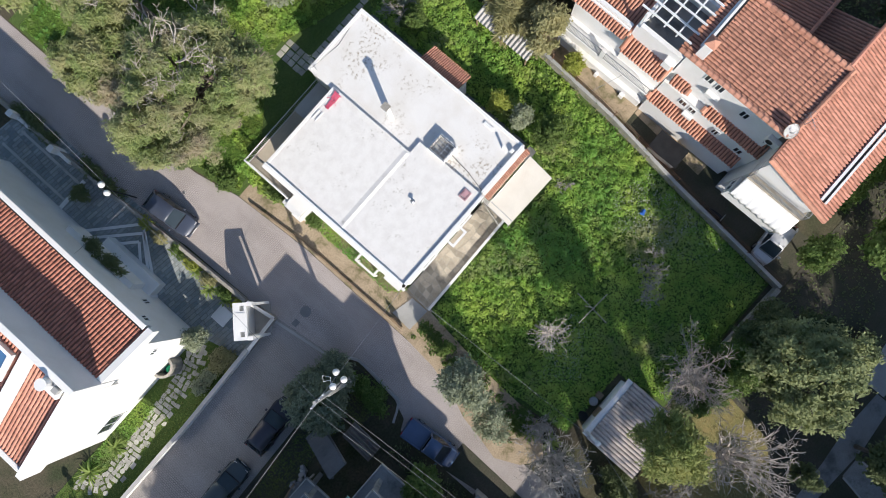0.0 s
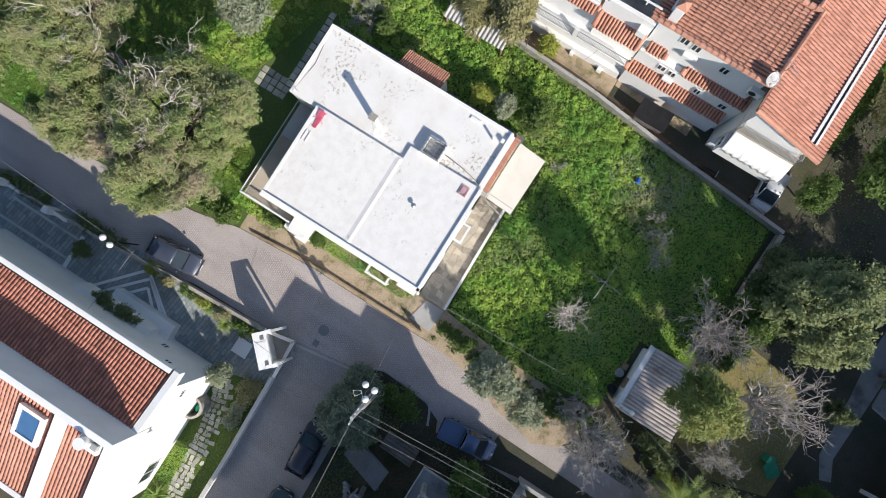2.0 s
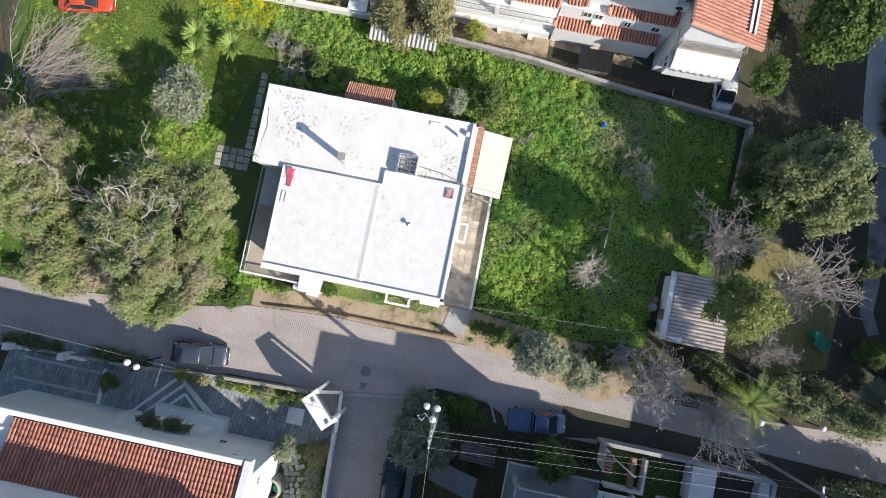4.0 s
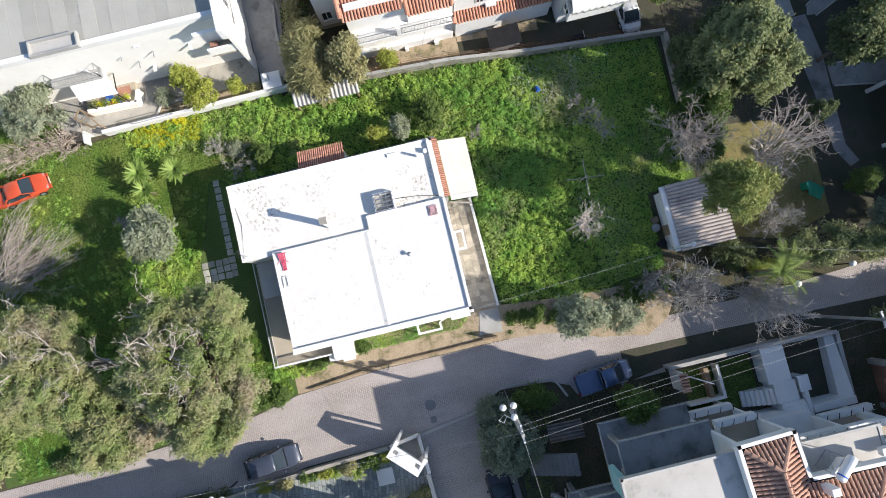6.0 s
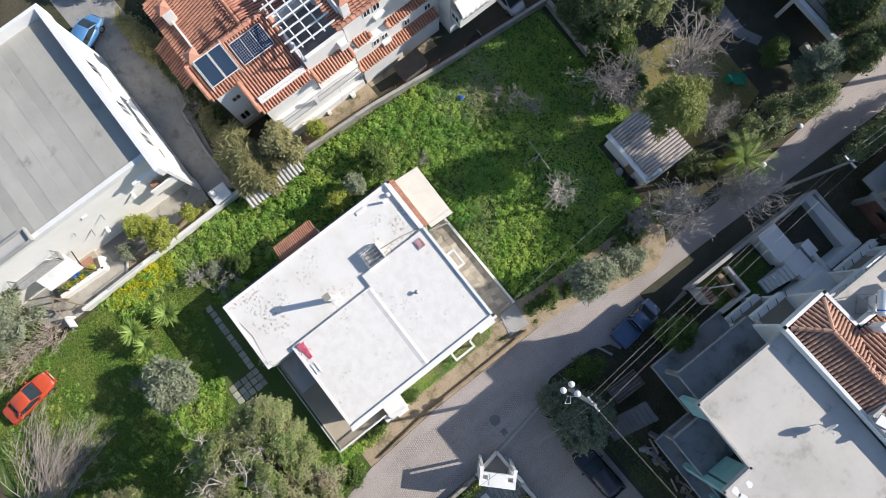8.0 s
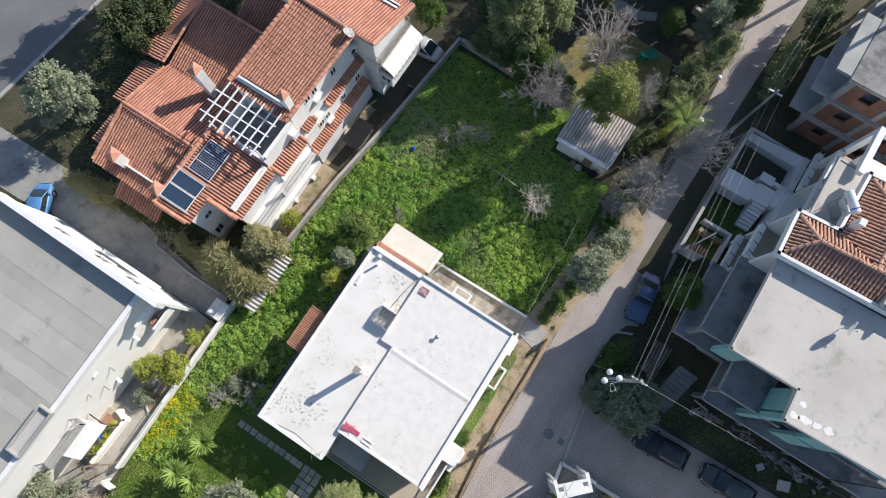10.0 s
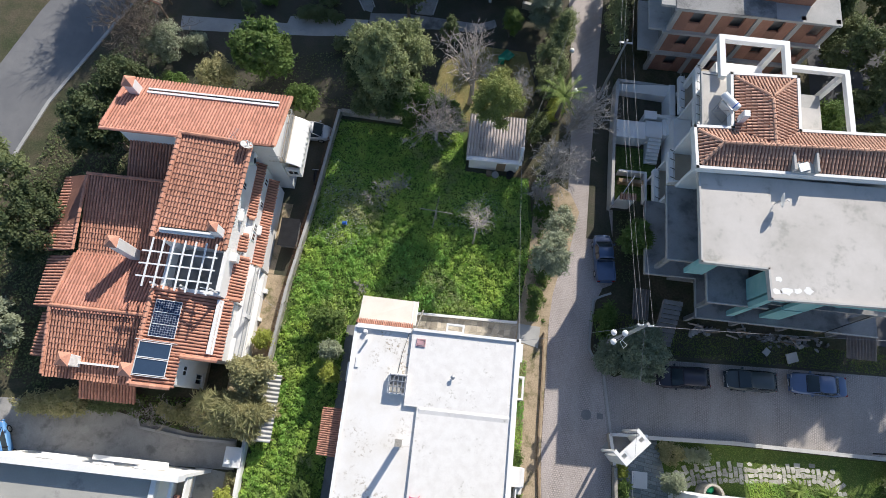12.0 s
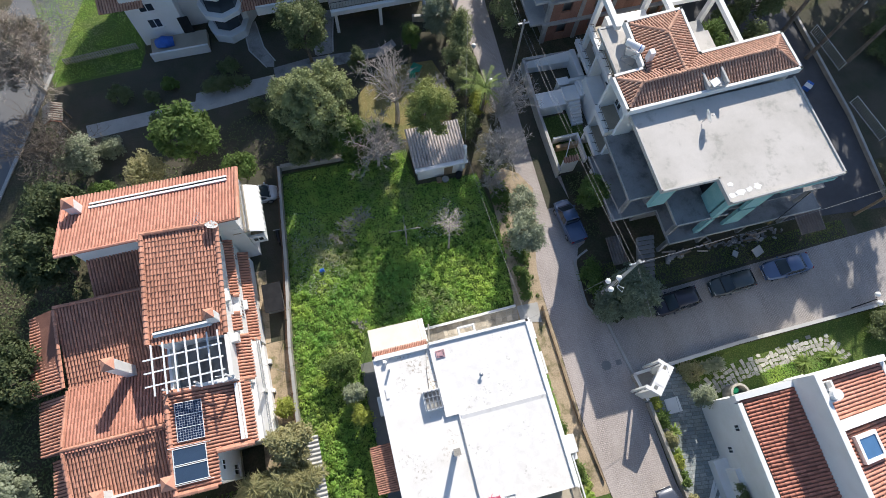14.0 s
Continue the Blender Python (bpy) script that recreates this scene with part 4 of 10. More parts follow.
ground_patch("planting_bed", [(-21.6, -12.2), (-20.4, -12.2), (-20.3, -20.9), (-21.5, -20.4)], 0.01, "dirt", "earth bed along the yard wall", category="garden")
ground_patch("yard_patch", [(-23.75, -18.2), (-21.8, -18.4), (-21.7, -20.6), (-22.2, -21.3), (-23.75, -21.3)], 0.024, "dark_concrete", "dark patched yard floor", category="yard")
ground_patch("driveway", [(-24.0, -26.2), (-21.6, -26.2), (-20.8, -28.4), (-24.0, -29.0)], 0.026, "lane", "worn drive by the yard gate", category="driveway")
ground_patch("driveway", [(-60, -9.0), (-33, -8.3), (-29.5, -8.9), (-25, -9.6), (-21.2, -9.7), (-21.0, -11.98), (-60, -13.5)], 0.016, "lane", "patched pale concrete lane", category="driveway")
ground_patch("road_west", [(-54, -70), (-49.6, -10), (-47.8, 6), (-44.8, 18), (-41.5, 26), (-37.5, 36), (-28, 60), (-34.5, 62), (-43.5, 40), (-48.5, 28), (-52, 17), (-56, 4), (-60, -70)], 0.012, "asphalt", "asphalt road with a pale edge", category="road")
bm = bmesh.new()
edge = [(-49.6, -10), (-47.8, 6), (-44.8, 18), (-41.5, 26), (-37.5, 36)]
for (ax, ay), (bx, by) in zip(edge, edge[1:]):
    d = Vector((bx - ax, by - ay, 0)).normalized()
    s = Vector((-d.y, d.x, 0)) * 0.16
    a, b = Vector((ax, ay, 0)), Vector((bx, by, 0))
    prism(bm, [(a - s)[:2], (b - s)[:2], (b + s)[:2], (a + s)[:2]], -0.1, 0.1)
tagged(part("kerb", bm, M["concrete"], None), "pale concrete kerb along the road", "kerb", "", "structure")
ground_patch("pavement", [(27.3, 4), (38.2, 3.0), (39.0, 13), (38.8, 24), (37.5, 34), (27.3, 34), (27.3, 22)], 0.01, "tarmac", "dark tarmac lane beside the building", category="pavement")
ground_patch("courtyard", [(7.95, 13.4), (7.95, 21), (8.2, 25.9), (15, 25.9), (15, 13.4)], 0.02, "shade_soil", "shaded front yard floor", category="courtyard")
ground_patch("verge", [(6.0, 10.4), (8.4, 10.4), (7.95, 13.2), (7.74, 20), (8.0, 26.2), (8.6, 46), (7.2, 46), (6.6, 31), (6.4, 25), (6.15, 18)], 0.02, "shade_soil", "dark weedy verge along the yard wall", category="verge")
ground_patch("garden", [(8.5, 14.5), (8.5, 19.85), (12.2, 19.85), (12.0, 14.5)], 0.026, "meadow", "shaded weedy garden beside the front stair", category="garden")
ground_patch("garden", [(-40, 20.6), (-17.9, 20.6), (-17.5, 19.8), (-5.6, 19.8), (-5.4, 20.5), (3.0, 20.5), (3.4, 36), (-38, 36)], 0.004, "shade_soil", "shaded bare garden ground", category="garden")
ground_patch("dry_lawn", [(-9.4, 22), (-8.8, 26.5), (-6, 29.2), (-0.6, 29.0), (0.6, 25), (-0.5, 21.4), (-5, 20.6)], 0.012, "dry_lawn", "dry yellowish lawn around a bare tree", category="lawn")
ground_patch("garden_path", [(-34.8, 29.0), (-28, 29.3), (-24.4, 29.4), (-24.2, 30.3), (-21.7, 30.5), (-16.5, 30.8), (-16.5, 29.0), (-17.2, 28.8), (-21.6, 28.3), (-28, 27.8), (-34.6, 27.4)], 0.016, "concrete", "pale concrete garden path", category="path")
ground_patch("garden_path", [(-16.4, 30.3), (-12.8, 30.2), (-10.1, 30.5), (-5.3, 30.7), (-3.7, 31.6), (-4.0, 32.4), (-5.5, 31.7), (-10.0, 31.9), (-12.8, 32.0), (-16.4, 31.6)], 0.02, "stained_slab", "worn grey garden path", category="path")
ground_patch("garden_path", [(-16.3, 31.7), (-16.2, 32.4), (-17.0, 34.3), (-17.4, 37.7), (-18.6, 37.7), (-18.4, 34.2), (-17.0, 31.9)], 0.024, "lane", "dark curving flagged path", category="path")
ground_patch("garden_path", [(-10.3, 32.1), (-10.0, 34.0), (-9.3, 37.5), (-11.4, 37.5), (-11.9, 34.0), (-11.9, 32.1)], 0.028, "lane", "dark curving flagged path", category="path")
for pts in ([(-18.65, 37.6), (-18.45, 34.2), (-17.05, 31.8)], [(-17.35, 37.6), (-16.95, 34.3), (-16.1, 32.4)], [(-11.95, 32.2), (-11.95, 34.0), (-11.5, 37.4)], [(-10.2, 32.2), (-9.9, 34.0), (-9.2, 37.4)]):
    bm = bmesh.new()
    for (ax, ay), (bx, by) in zip(pts, pts[1:]):
        prism(bm, [(ax - 0.06, ay), (ax + 0.06, ay), (bx + 0.06, by), (bx - 0.06, by)], 0, 0.12)
    tagged(part("path_edging", bm, M["pale_concrete"], None), "pale kerb edging of a flagged path", "kerb", "", "structure")
ground_patch("lawn", [(-37.5, 34.0), (-29.2, 34.4), (-28.6, 36.2), (-28.6, 47), (-40, 47)], 0.008, "lawn", "bright mown lawn beside the white house", category="lawn")
bm = bmesh.new()
bmesh.ops.create_cone(bm, cap_ends=True, segments=24, radius1=0.42, radius2=0.41, depth=0.03, matrix=Matrix.Translation((6.57, -4.77, 0.014)))
tagged(part("manhole_cover", bm, M["dark_concrete"], None), "round iron manhole cover set in the paving", "manhole cover")
tagged(part("drain_cover", boxes((7.45, 7.95, -5.0, -4.55, 0.0, 0.025), bevel=0.008), M["dark_concrete"], None), "square drain cover set in the paving", "drain cover")
bm = bmesh.new()
prism(bm, [(8.55, -6.2), (8.75, -6.2), (7.75, 0.2), (7.6, 0.0)], 0.0, 0.03)
tagged(part("drain_strip", bm, M["concrete"], None), "pale drain strip across the side road mouth", "drain", "", "structure")


def low_wall(name, label, pts, h, w, material="white", cap=None, z=0.0, capname="coping"):
    """A garden wall along a line, with a coping course of its own."""
    th = thing(name, label, "wall", (pts[0][0], pts[0][1], z), kind="structure")
    bm, cm = bmesh.new(), bmesh.new()
    for (ax, ay), (bx, by) in zip(pts, pts[1:]):
        d = Vector((bx - ax, by - ay)).normalized()
        s = Vector((-d.y, d.x)) * w / 2
        a, b = Vector((ax, ay)), Vector((bx, by))
        prism(bm, [tuple(a - s), tuple(b - s), tuple(b + s), tuple(a + s)], z - 0.1, z + h)
        s2 = s * 1.25
        a2, b2 = a - d * w * 0.1, b + d * w * 0.1
        prism(cm, [tuple(a2 - s2), tuple(b2 - s2), tuple(b2 + s2), tuple(a2 + s2)], z + h + 0.002, z + h + 0.06)
    part("wall", bm, M[material], th)
    part(capname, cm, M[cap or material], th)
    return th


low_wall("garden_wall_east", "low rendered wall along the street with a pale coping", [(10.15, -34), (9.75, -22), (9.25, -17), (8.85, -8.6)], 0.7, 0.2, "wall_stone", "wall_stone")
low_wall("garden_wall_corner", "low white wall turning the street corner by the gate", [(8.75, -8.4), (8.36, -6.12), (11.3, -5.95)], 0.8, 0.2, "wall_stone", "white")
low_wall("garden_wall_south", "long low white wall along the side road", [(11.4, -6.05), (18.4, -5.75), (33.5, -5.65), (60, -5.65)], 0.8, 0.24, "white", "pale_concrete")
low_wall("field_wall", "white rendered wall between the field and the yard", [(-20.2, -25.0), (-20.35, -9.3)], 0.8, 0.24, "white", "white")
low_wall("field_wall", "rough concrete wall between the field and the lane", [(-20.35, -9.2), (-19.65, -3.2), (-19.3, 3.0), (-18.5, 9.5), (-17.55, 20)], 0.95, 0.2, "wall_stone", "concrete")
low_wall("field_wall_north", "low stone wall at the end of the field", [(-17.4, 20.1), (-12, 19.9), (-7, 19.4)], 0.7, 0.3, "wall_stone", "wall_stone")
low_wall("patio_wall", "low white wall along the patio edge", [(-8.3, 1.95), (0.35, 2.1)], 0.35, 0.16, "white")
low_wall("verge_wall", "low crumbling kerb wall between verge and street", [(3.25, -13.5), (2.75, -8), (2.75, -2), (2.7, 1.5)], 0.22, 0.1, "rust", "wood")
low_wall("yard_wall", "pale front yard wall along the street", [(7.85, 13.3), (7.85, 20), (8.1, 26.0), (13.4, 25.85)], 1.45, 0.22, "pale_concrete", "concrete")
low_wall("corner_kerb", "broken stone kerb at the street corner", [(8.3, 5.6), (7.5, 5.25), (6.8, 4.85), (6.6, 2.2), (6.6, 0.6), (7.3, -0.7)], 0.14, 0.14, "wall_stone", "concrete")
low_wall("lane_wall", "low rough wall along the dark lane", [(38.3, 3.4), (39.1, 13), (39.0, 26)], 0.45, 0.2, "wall_stone", "concrete")
# shade on this bank is put into the ground colour
ground_patch("grass_bank", [(39.3, 8), (39.3, 26), (58, 30), (58, 6)], 0.02, "shade_soil", "ground behind the lane wall toned dark for shade", category="lawn")
low_wall("garden_wall_house", "low beige wall beside the garden house", [(-1.4, 34.2), (0.2, 33.9), (1.9, 33.7)], 0.8, 0.25, "beige", "pale_concrete")
low_wall("lane_kerb", "concrete kerb of the planted strip", [(-29.3, -9.0), (-29.0, -9.6), (-25, -10.0), (-21.2, -9.95)], 0.2, 0.16, "concrete")

# wire fence on the field wall
fence = thing("wire_fence", "rusty wire fence on posts along the field wall", "fence", (-20, -3, 0))
line = [(-20.2, -9.3), (-19.75, -3.2), (-19.4, 3.0), (-18.6, 9.5), (-17.65, 19.5)]
for (ax, ay), (bx, by) in zip(line, line[1:]):
    L = math.hypot(bx - ax, by - ay)
    for i in range(int(L / 2.4)):
        t = i * 2.4 / L
        part("post", tube(bmesh.new(), [(ax + (bx - ax) * t, ay + (by - ay) * t, 0.95), (ax + (bx - ax) * t, ay + (by - ay) * t, 1.9)], 0.03, 5), M["rust"], fence)
    for q in (1.25, 1.55, 1.85):
        part("strand", tube(bmesh.new(), [(ax, ay, q), (bx, by, q)], 0.012, 3), M["rust"], fence)

# ---- white flat-roofed house ----
house = thing("white_house", "white single-storey house with a flat coated roof", "house", (-6.3, -7, 0))
W_BLOCK = [(-12.45, -15.05), (-7.0, -15.05), (-7.0, -0.15), (-12.45, -0.15)]
E_BLOCK = [(-7.15, -12.7), (-0.15, -12.7), (-0.15, -0.15), (-8.2, -0.15), (-8.2, -5.75), (-7.15, -5.75)]
bm = bmesh.new()
prism(bm, W_BLOCK, 0, 3.95)
part("wall", bm, M["white"], house)
bm = bmesh.new()
prism(bm, E_BLOCK, 0, 4.05)
part("wall", bm, M["white"], house)
bm = bmesh.new()
prism(bm, [(-12.65, -15.2), (-6.98, -15.2), (-6.98, 0.0), (-12.65, 0.0)], 3.95, 4.22)
part("roof", bm, M["lichen_roof"], house, "stained white roof coating")
bm = bmesh.new()
prism(bm, [(-7.15, -12.9), (0.05, -12.9), (0.05, 0.0), (-8.15, 0.0), (-8.15, -5.8), (-7.15, -5.8)], 4.05, 4.5)
part("roof", bm, M["white_roof"], house, "white roof coating on the upper slab")


def upstand(pts, z0, z1, w, parent, material="white", name="parapet"):
    bm = bmesh.new()
    for (ax, ay), (bx, by) in zip(pts, pts[1:]):
        d = Vector((bx - ax, by - ay)).normalized()
        s = Vector((-d.y, d.x)) * w / 2
        a, b = Vector((ax, ay)) - d * w / 2, Vector((bx, by)) + d * w / 2
        prism(bm, [tuple(a - s), tuple(b - s), tuple(b + s), tuple(a + s)], z0, z1)
    return part(name, bm, M[material], parent)


upstand([(-0.06, -12.78), (-0.06, -0.11), (-7.98, -0.11)], 4.4, 4.68, 0.2, house)
upstand([(-12.54, -15.1), (-12.54, -0.11), (-8.4, -0.11)], 4.15, 4.3, 0.2, house)
upstand([(-8.4, -0.28), (-12.4, -0.28)], 4.2, 4.5, 0.22, house)
upstand([(-12.5, -15.1), (-7.1, -15.1)], 4.15, 4.27, 0.2, house)
upstand([(-7.0, -12.8), (-0.1, -12.8)], 4.45, 4.55, 0.18, house)
hump = bmesh.new()
prism(hump, [(-7.0, -6.25), (-0.16, -6.25), (-0.16, -5.95), (-7.0, -5.95)], 4.45, lambda x, y: 4.502 + (y + 6.25) * 0.2)
prism(hump, [(-7.0, -5.95), (-0.16, -5.95), (-0.16, -5.75), (-7.0, -5.75)], 4.45, lambda x, y: 4.502 + (-5.75 - y) * 0.3)
part("roof_joint", hump, M["white_roof"], house)
# eaves band on the street side
upstand([(0.16, -12.9), (0.16, 0.0)], 4.2, 4.36, 0.2, house, name="cornice")
# chimney
chim = part("chimney", boxes((-8.26, -7.92, -8.58, -8.24, 4.2, 6.75), bevel=0.02), M["white"], house)
part("cowl", boxes((-8.34, -7.84, -8.66, -8.16, 6.98, 7.08), (-8.3, -8.22, -8.62, -8.54, 6.75, 6.98), (-7.96, -7.88, -8.62, -8.54, 6.75, 6.98),
                   (-8.3, -8.22, -8.28, -8.2, 6.75, 6.98), (-7.96, -7.88, -8.28, -8.2, 6.75, 6.98)), M["wall_stone"], chim)
# light well with a lattice
well = part("light_well", bmesh.new(), M["white"], house)
bm = bmesh.new()
for d in ((-9.5, -9.36, -5.1, -3.55), (-8.24, -8.1, -5.1, -3.55), (-9.36, -8.24, -5.1, -4.96), (-9.36, -8.24, -3.69, -3.55)):
    box(bm, *d, 4.2, 4.75)
bm.to_mesh(well.data)
bm.free()
part("shaft", boxes((-9.36, -8.24, -4.96, -3.69, 4.225, 4.26)), M["concrete"], well)
bm = bmesh.new()
for i in range(5):
    box(bm, -9.42 + i * 0.31, -9.36 + i * 0.31, -5.05, -3.6, 4.76, 4.81)
for i in range(4):
    box(bm, -9.45, -8.15, -5.0 + i * 0.43, -4.94 + i * 0.43, 4.815, 4.85)
part("lattice", bm, M["metal"], well)
# vents and pipes
vent = part("roof_vent", tube(bmesh.new(), [(-4.74, -3.4, 4.5), (-4.74, -3.4, 4.82)], 0.07, 10), M["white"], house)
part("cap", tube(bmesh.new(), [(-4.74, -3.4, 4.8), (-4.74, -3.4, 4.84), (-4.74, -3.4, 4.92)], [0.17, 0.17, 0.05], 10), M["metal"], vent)
part("vent_pipe", tube(bmesh.new(), [(-11.55, -1.25, 4.2), (-11.55, -1.25, 4.95)], 0.09, 10), M["white"], house)
part("vent_pipe", boxes((-11.9, -11.6, -0.75, -0.5, 4.2, 4.6), bevel=0.02), M["white"], house)
part("hatch", boxes((-12.2, -11.95, -3.4, -2.6, 4.2, 4.32), bevel=0.02), M["white"], house)
part("cable", tube(bmesh.new(), [(-8.9, -3.6, 4.3), (-8.75, -2.0, 4.24), (-8.4, -0.4, 4.24)], 0.02, 4), M["dark_metal"], house)
part("cable", tube(bmesh.new(), [(-7.2, -15.0, 4.3), (-9.6, -14.7, 4.24), (-11.0, -14.9, 4.24)], 0.012, 4), M["dark_metal"], house)
# tiled coping and canvas awning on the north side
tiles(house, [(-8.2, 0.32, 4.14), (-12.6, 0.32, 4.14), (-12.6, 0.02, 4.25), (-8.2, 0.02, 4.25)], M["tile"], 0.14, 0.4, "coping_tiles", thick=0.06)
part("north_room", boxes((-12.4, -8.4, -0.1, 0.3, 0, 4.05)), M["white"], house)
awn = part("awning", plate(bmesh.new(), [(-12.6, 0.45, 3.05), (-8.05, 0.45, 3.05), (-8.02, 2.5, 2.45), (-12.62, 2.6, 2.2)], 0.03), M["cream"], house, "cream canvas awning on a metal frame")
bm = bmesh.new()
for a, b in (((-12.6, 2.58, 2.16), (-8.02, 2.48, 2.41)), ((-8.4, 0.45, 3.08), (-8.38, 2.5, 2.49)), ((-12.6, 0.45, 3.02), (-12.62, 2.6, 2.17)), ((-8.05, 0.45, 3.02), (-8.02, 2.5, 2.42))):
    tube(bm, [a, b], 0.03, 5)
for x, y, z in ((-12.55, 2.5, 2.2), (-8.1, 2.45, 2.4), (-10.3, 2.5, 2.3)):
    tube(bm, [(x, y, 0), (x, y, z)], 0.03, 6)
part("frame", bm, M["metal"], awn)
part("awning_beam", tube(bmesh.new(), [(-8.0, 0.2, 2.75), (-7.6, 1.9, 2.3)], 0.07, 6), M["wall_stone"], house)
# windows, doors and the planter ledge on the patio side
for x in (-6.2, -2.4):
    window(house, x, -0.15, 1.1, 1.4, 1.3, "n")
bm = bmesh.new()
for d in ((-5.6, -4.2, 0.08, 0.2), (-5.6, -5.45, 0.2, 0.62), (-4.35, -4.2, 0.2, 0.62), (-5.6, -4.2, 0.62, 0.76)):
    box(bm, d[0], d[1], d[2] - 0.08, d[3] - 0.08, 4.05, 4.5)
part("planter_ledge", bm, M["white"], house)
for y in (-11.3, -4.9, -1.6):
    window(house, -0.15, y, 1.2, 1.3, 1.4, "e")
for y in (-12.5, -10.0, -4.0):
    window(house, -12.45, y, 1.2, 1.1, 1.2, "w")
# lean-to with clay tiles on the west side
part("lean_to_wall", boxes((-13.9, -12.5, -9.8, -6.6, 0, 2.5)), M["white"], house)
tiles(house, [(-14.25, -6.5, 2.75), (-14.25, -9.95, 2.75), (-12.75, -9.95, 3.4), (-12.75, -6.5, 3.4)], M["tile"], 0.16, 0.38, "lean_to_tiles")
part("meter_box", boxes((-13.0, -12.5, -4.4, -2.9, 2.2, 2.7), bevel=0.02), M["white"], house)
# south veranda at the lower level
part("veranda", boxes((-7.0, 0.0, -15.3, -12.7, 0, 0.95)), M["beige"], house, "beige tiled veranda floor")
part("awning_panel", plate(bmesh.new(), [(-6.9, -14.7, 2.6), (-4.2, -14.7, 2.6), (-4.2, -12.75, 2.9), (-6.9, -12.75, 2.9)], 0.05), M["concrete"], house)
rail(house, (-7.0, -15.25, 0.95), (0.9, -15.25, 0.95), 0.95, "pale_metal")
rail(house, (0.92, -15.2, 0.95), (0.92, -10.9, 0.95), 0.95, "pale_metal")
part("rail_cap", boxes((0.88, 1.0, -15.25, -10.9, 1.93, 2.0)), M["pale_metal"], house)
part("balcony", boxes((0.0, 0.98, -15.3, -10.7, 0.75, 0.95), (0.0, 0.8, -15.0, -10.8, 0, 0.75)), M["beige"], house)
part("stair_wall", boxes((0.0, 1.5, -10.7, -10.5, 0, 1.9), (0.98, 1.5, -11.3, -10.7, 0, 1.2), (0.0, 1.5, -9.55, -9.35, 0, 1.6)), M["white"], house)
bm = bmesh.new()
for i in range(5):
    box(bm, 0.4 + i * 0.28, 0.68 + i * 0.28, -10.5, -9.55, 0, 0.9 - i * 0.18)
part("steps", bm, M["white"], house)
part("porch_slab", boxes((0.3, 1.5, -10.75, -9.35, 1.92, 2.04), bevel=0.015), M["white"], house)
part("bay_frame", boxes((0.0, 0.16, -4.3, -4.14, 1.5, 1.66), (0.0, 1.1, -4.3, -4.14, 1.5, 1.66), (0.94, 1.1, -4.14, -2.6, 1.5, 1.66), (0.5, 1.1, -2.6, -2.44, 1.5, 1.66),
                        (0.94, 1.08, -2.58, -2.46, 0, 1.5), (0.94, 1.08, -4.28, -4.16, 0, 1.5)), M["white"], house)
part("bay_strut", tube(bmesh.new(), [(0.5, -2.5, 1.58), (0.05, -1.3, 1.58)], 0.08, 4), M["white"], house)
part("fascia_board", boxes((0.0, 0.5, -1.6, -0.2, 3.6, 3.9)), M["white"], house)
ground_patch("patio", [(-8.4, -0.1), (0.2, -0.1), (0.45, 2.0), (-8.35, 1.9)], 0.05, "patio", "worn stone-paved patio in part shade", category="patio")
patio_flags = thing("patio_flags", "irregular beige flagstones laid on the patio", "paving", (-4, 1, 0.05), kind="structure")
g_flag = np.random.default_rng(57)
nu, nv = 18, 5
node = [[(-8.35 + (8.55 + 0.2 * k / (nv - 1)) * i / nu + (float(g_flag.normal(0, 0.1)) if 0 < i < nu else 0), -0.05 + 1.93 * k / (nv - 1) + (float(g_flag.normal(0, 0.09)) if 0 < k < nv - 1 else 0)) for k in range(nv)] for i in range(nu + 1)]
for i in range(nu):
    for k in range(nv - 1):
        ring = [Vector(node[a][b]) for a, b in ((i, k), (i + 1, k), (i + 1, k + 1), (i, k + 1))]
        mid = sum(ring, Vector((0, 0))) / 4
        ring = [tuple(mid + (p - mid) * 0.94) for p in ring]
        part("flagstone", prism(bmesh.new(), ring, 0.05, 0.075 + float(g_flag.uniform(0, 0.012))), M["flag"], patio_flags)
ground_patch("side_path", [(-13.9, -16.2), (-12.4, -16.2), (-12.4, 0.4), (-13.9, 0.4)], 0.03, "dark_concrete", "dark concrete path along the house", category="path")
ground_patch("gate_step", [(0.5, 0.6), (2.3, 0.2), (2.4, 2.0), (0.5, 2.1)], 0.06, "concrete", "concrete step at the garden gate", category="step")
gate = thing("garden_gate", "small open wooden garden gate at the verge", "gate", (2.7, 1.6, 0))
for i in range(5):
    part("slat", boxes((2.5 + i * 0.02, 2.53 + i * 0.02, 0.4 + i * 0.22, 0.56 + i * 0.22, 0.05, 0.95)), M["wood"], gate)
part("brace", boxes((2.54, 2.58, 0.4, 1.5, 0.2, 0.3), (2.54, 2.58, 0.4, 1.5, 0.7, 0.8)), M["wood"], gate)

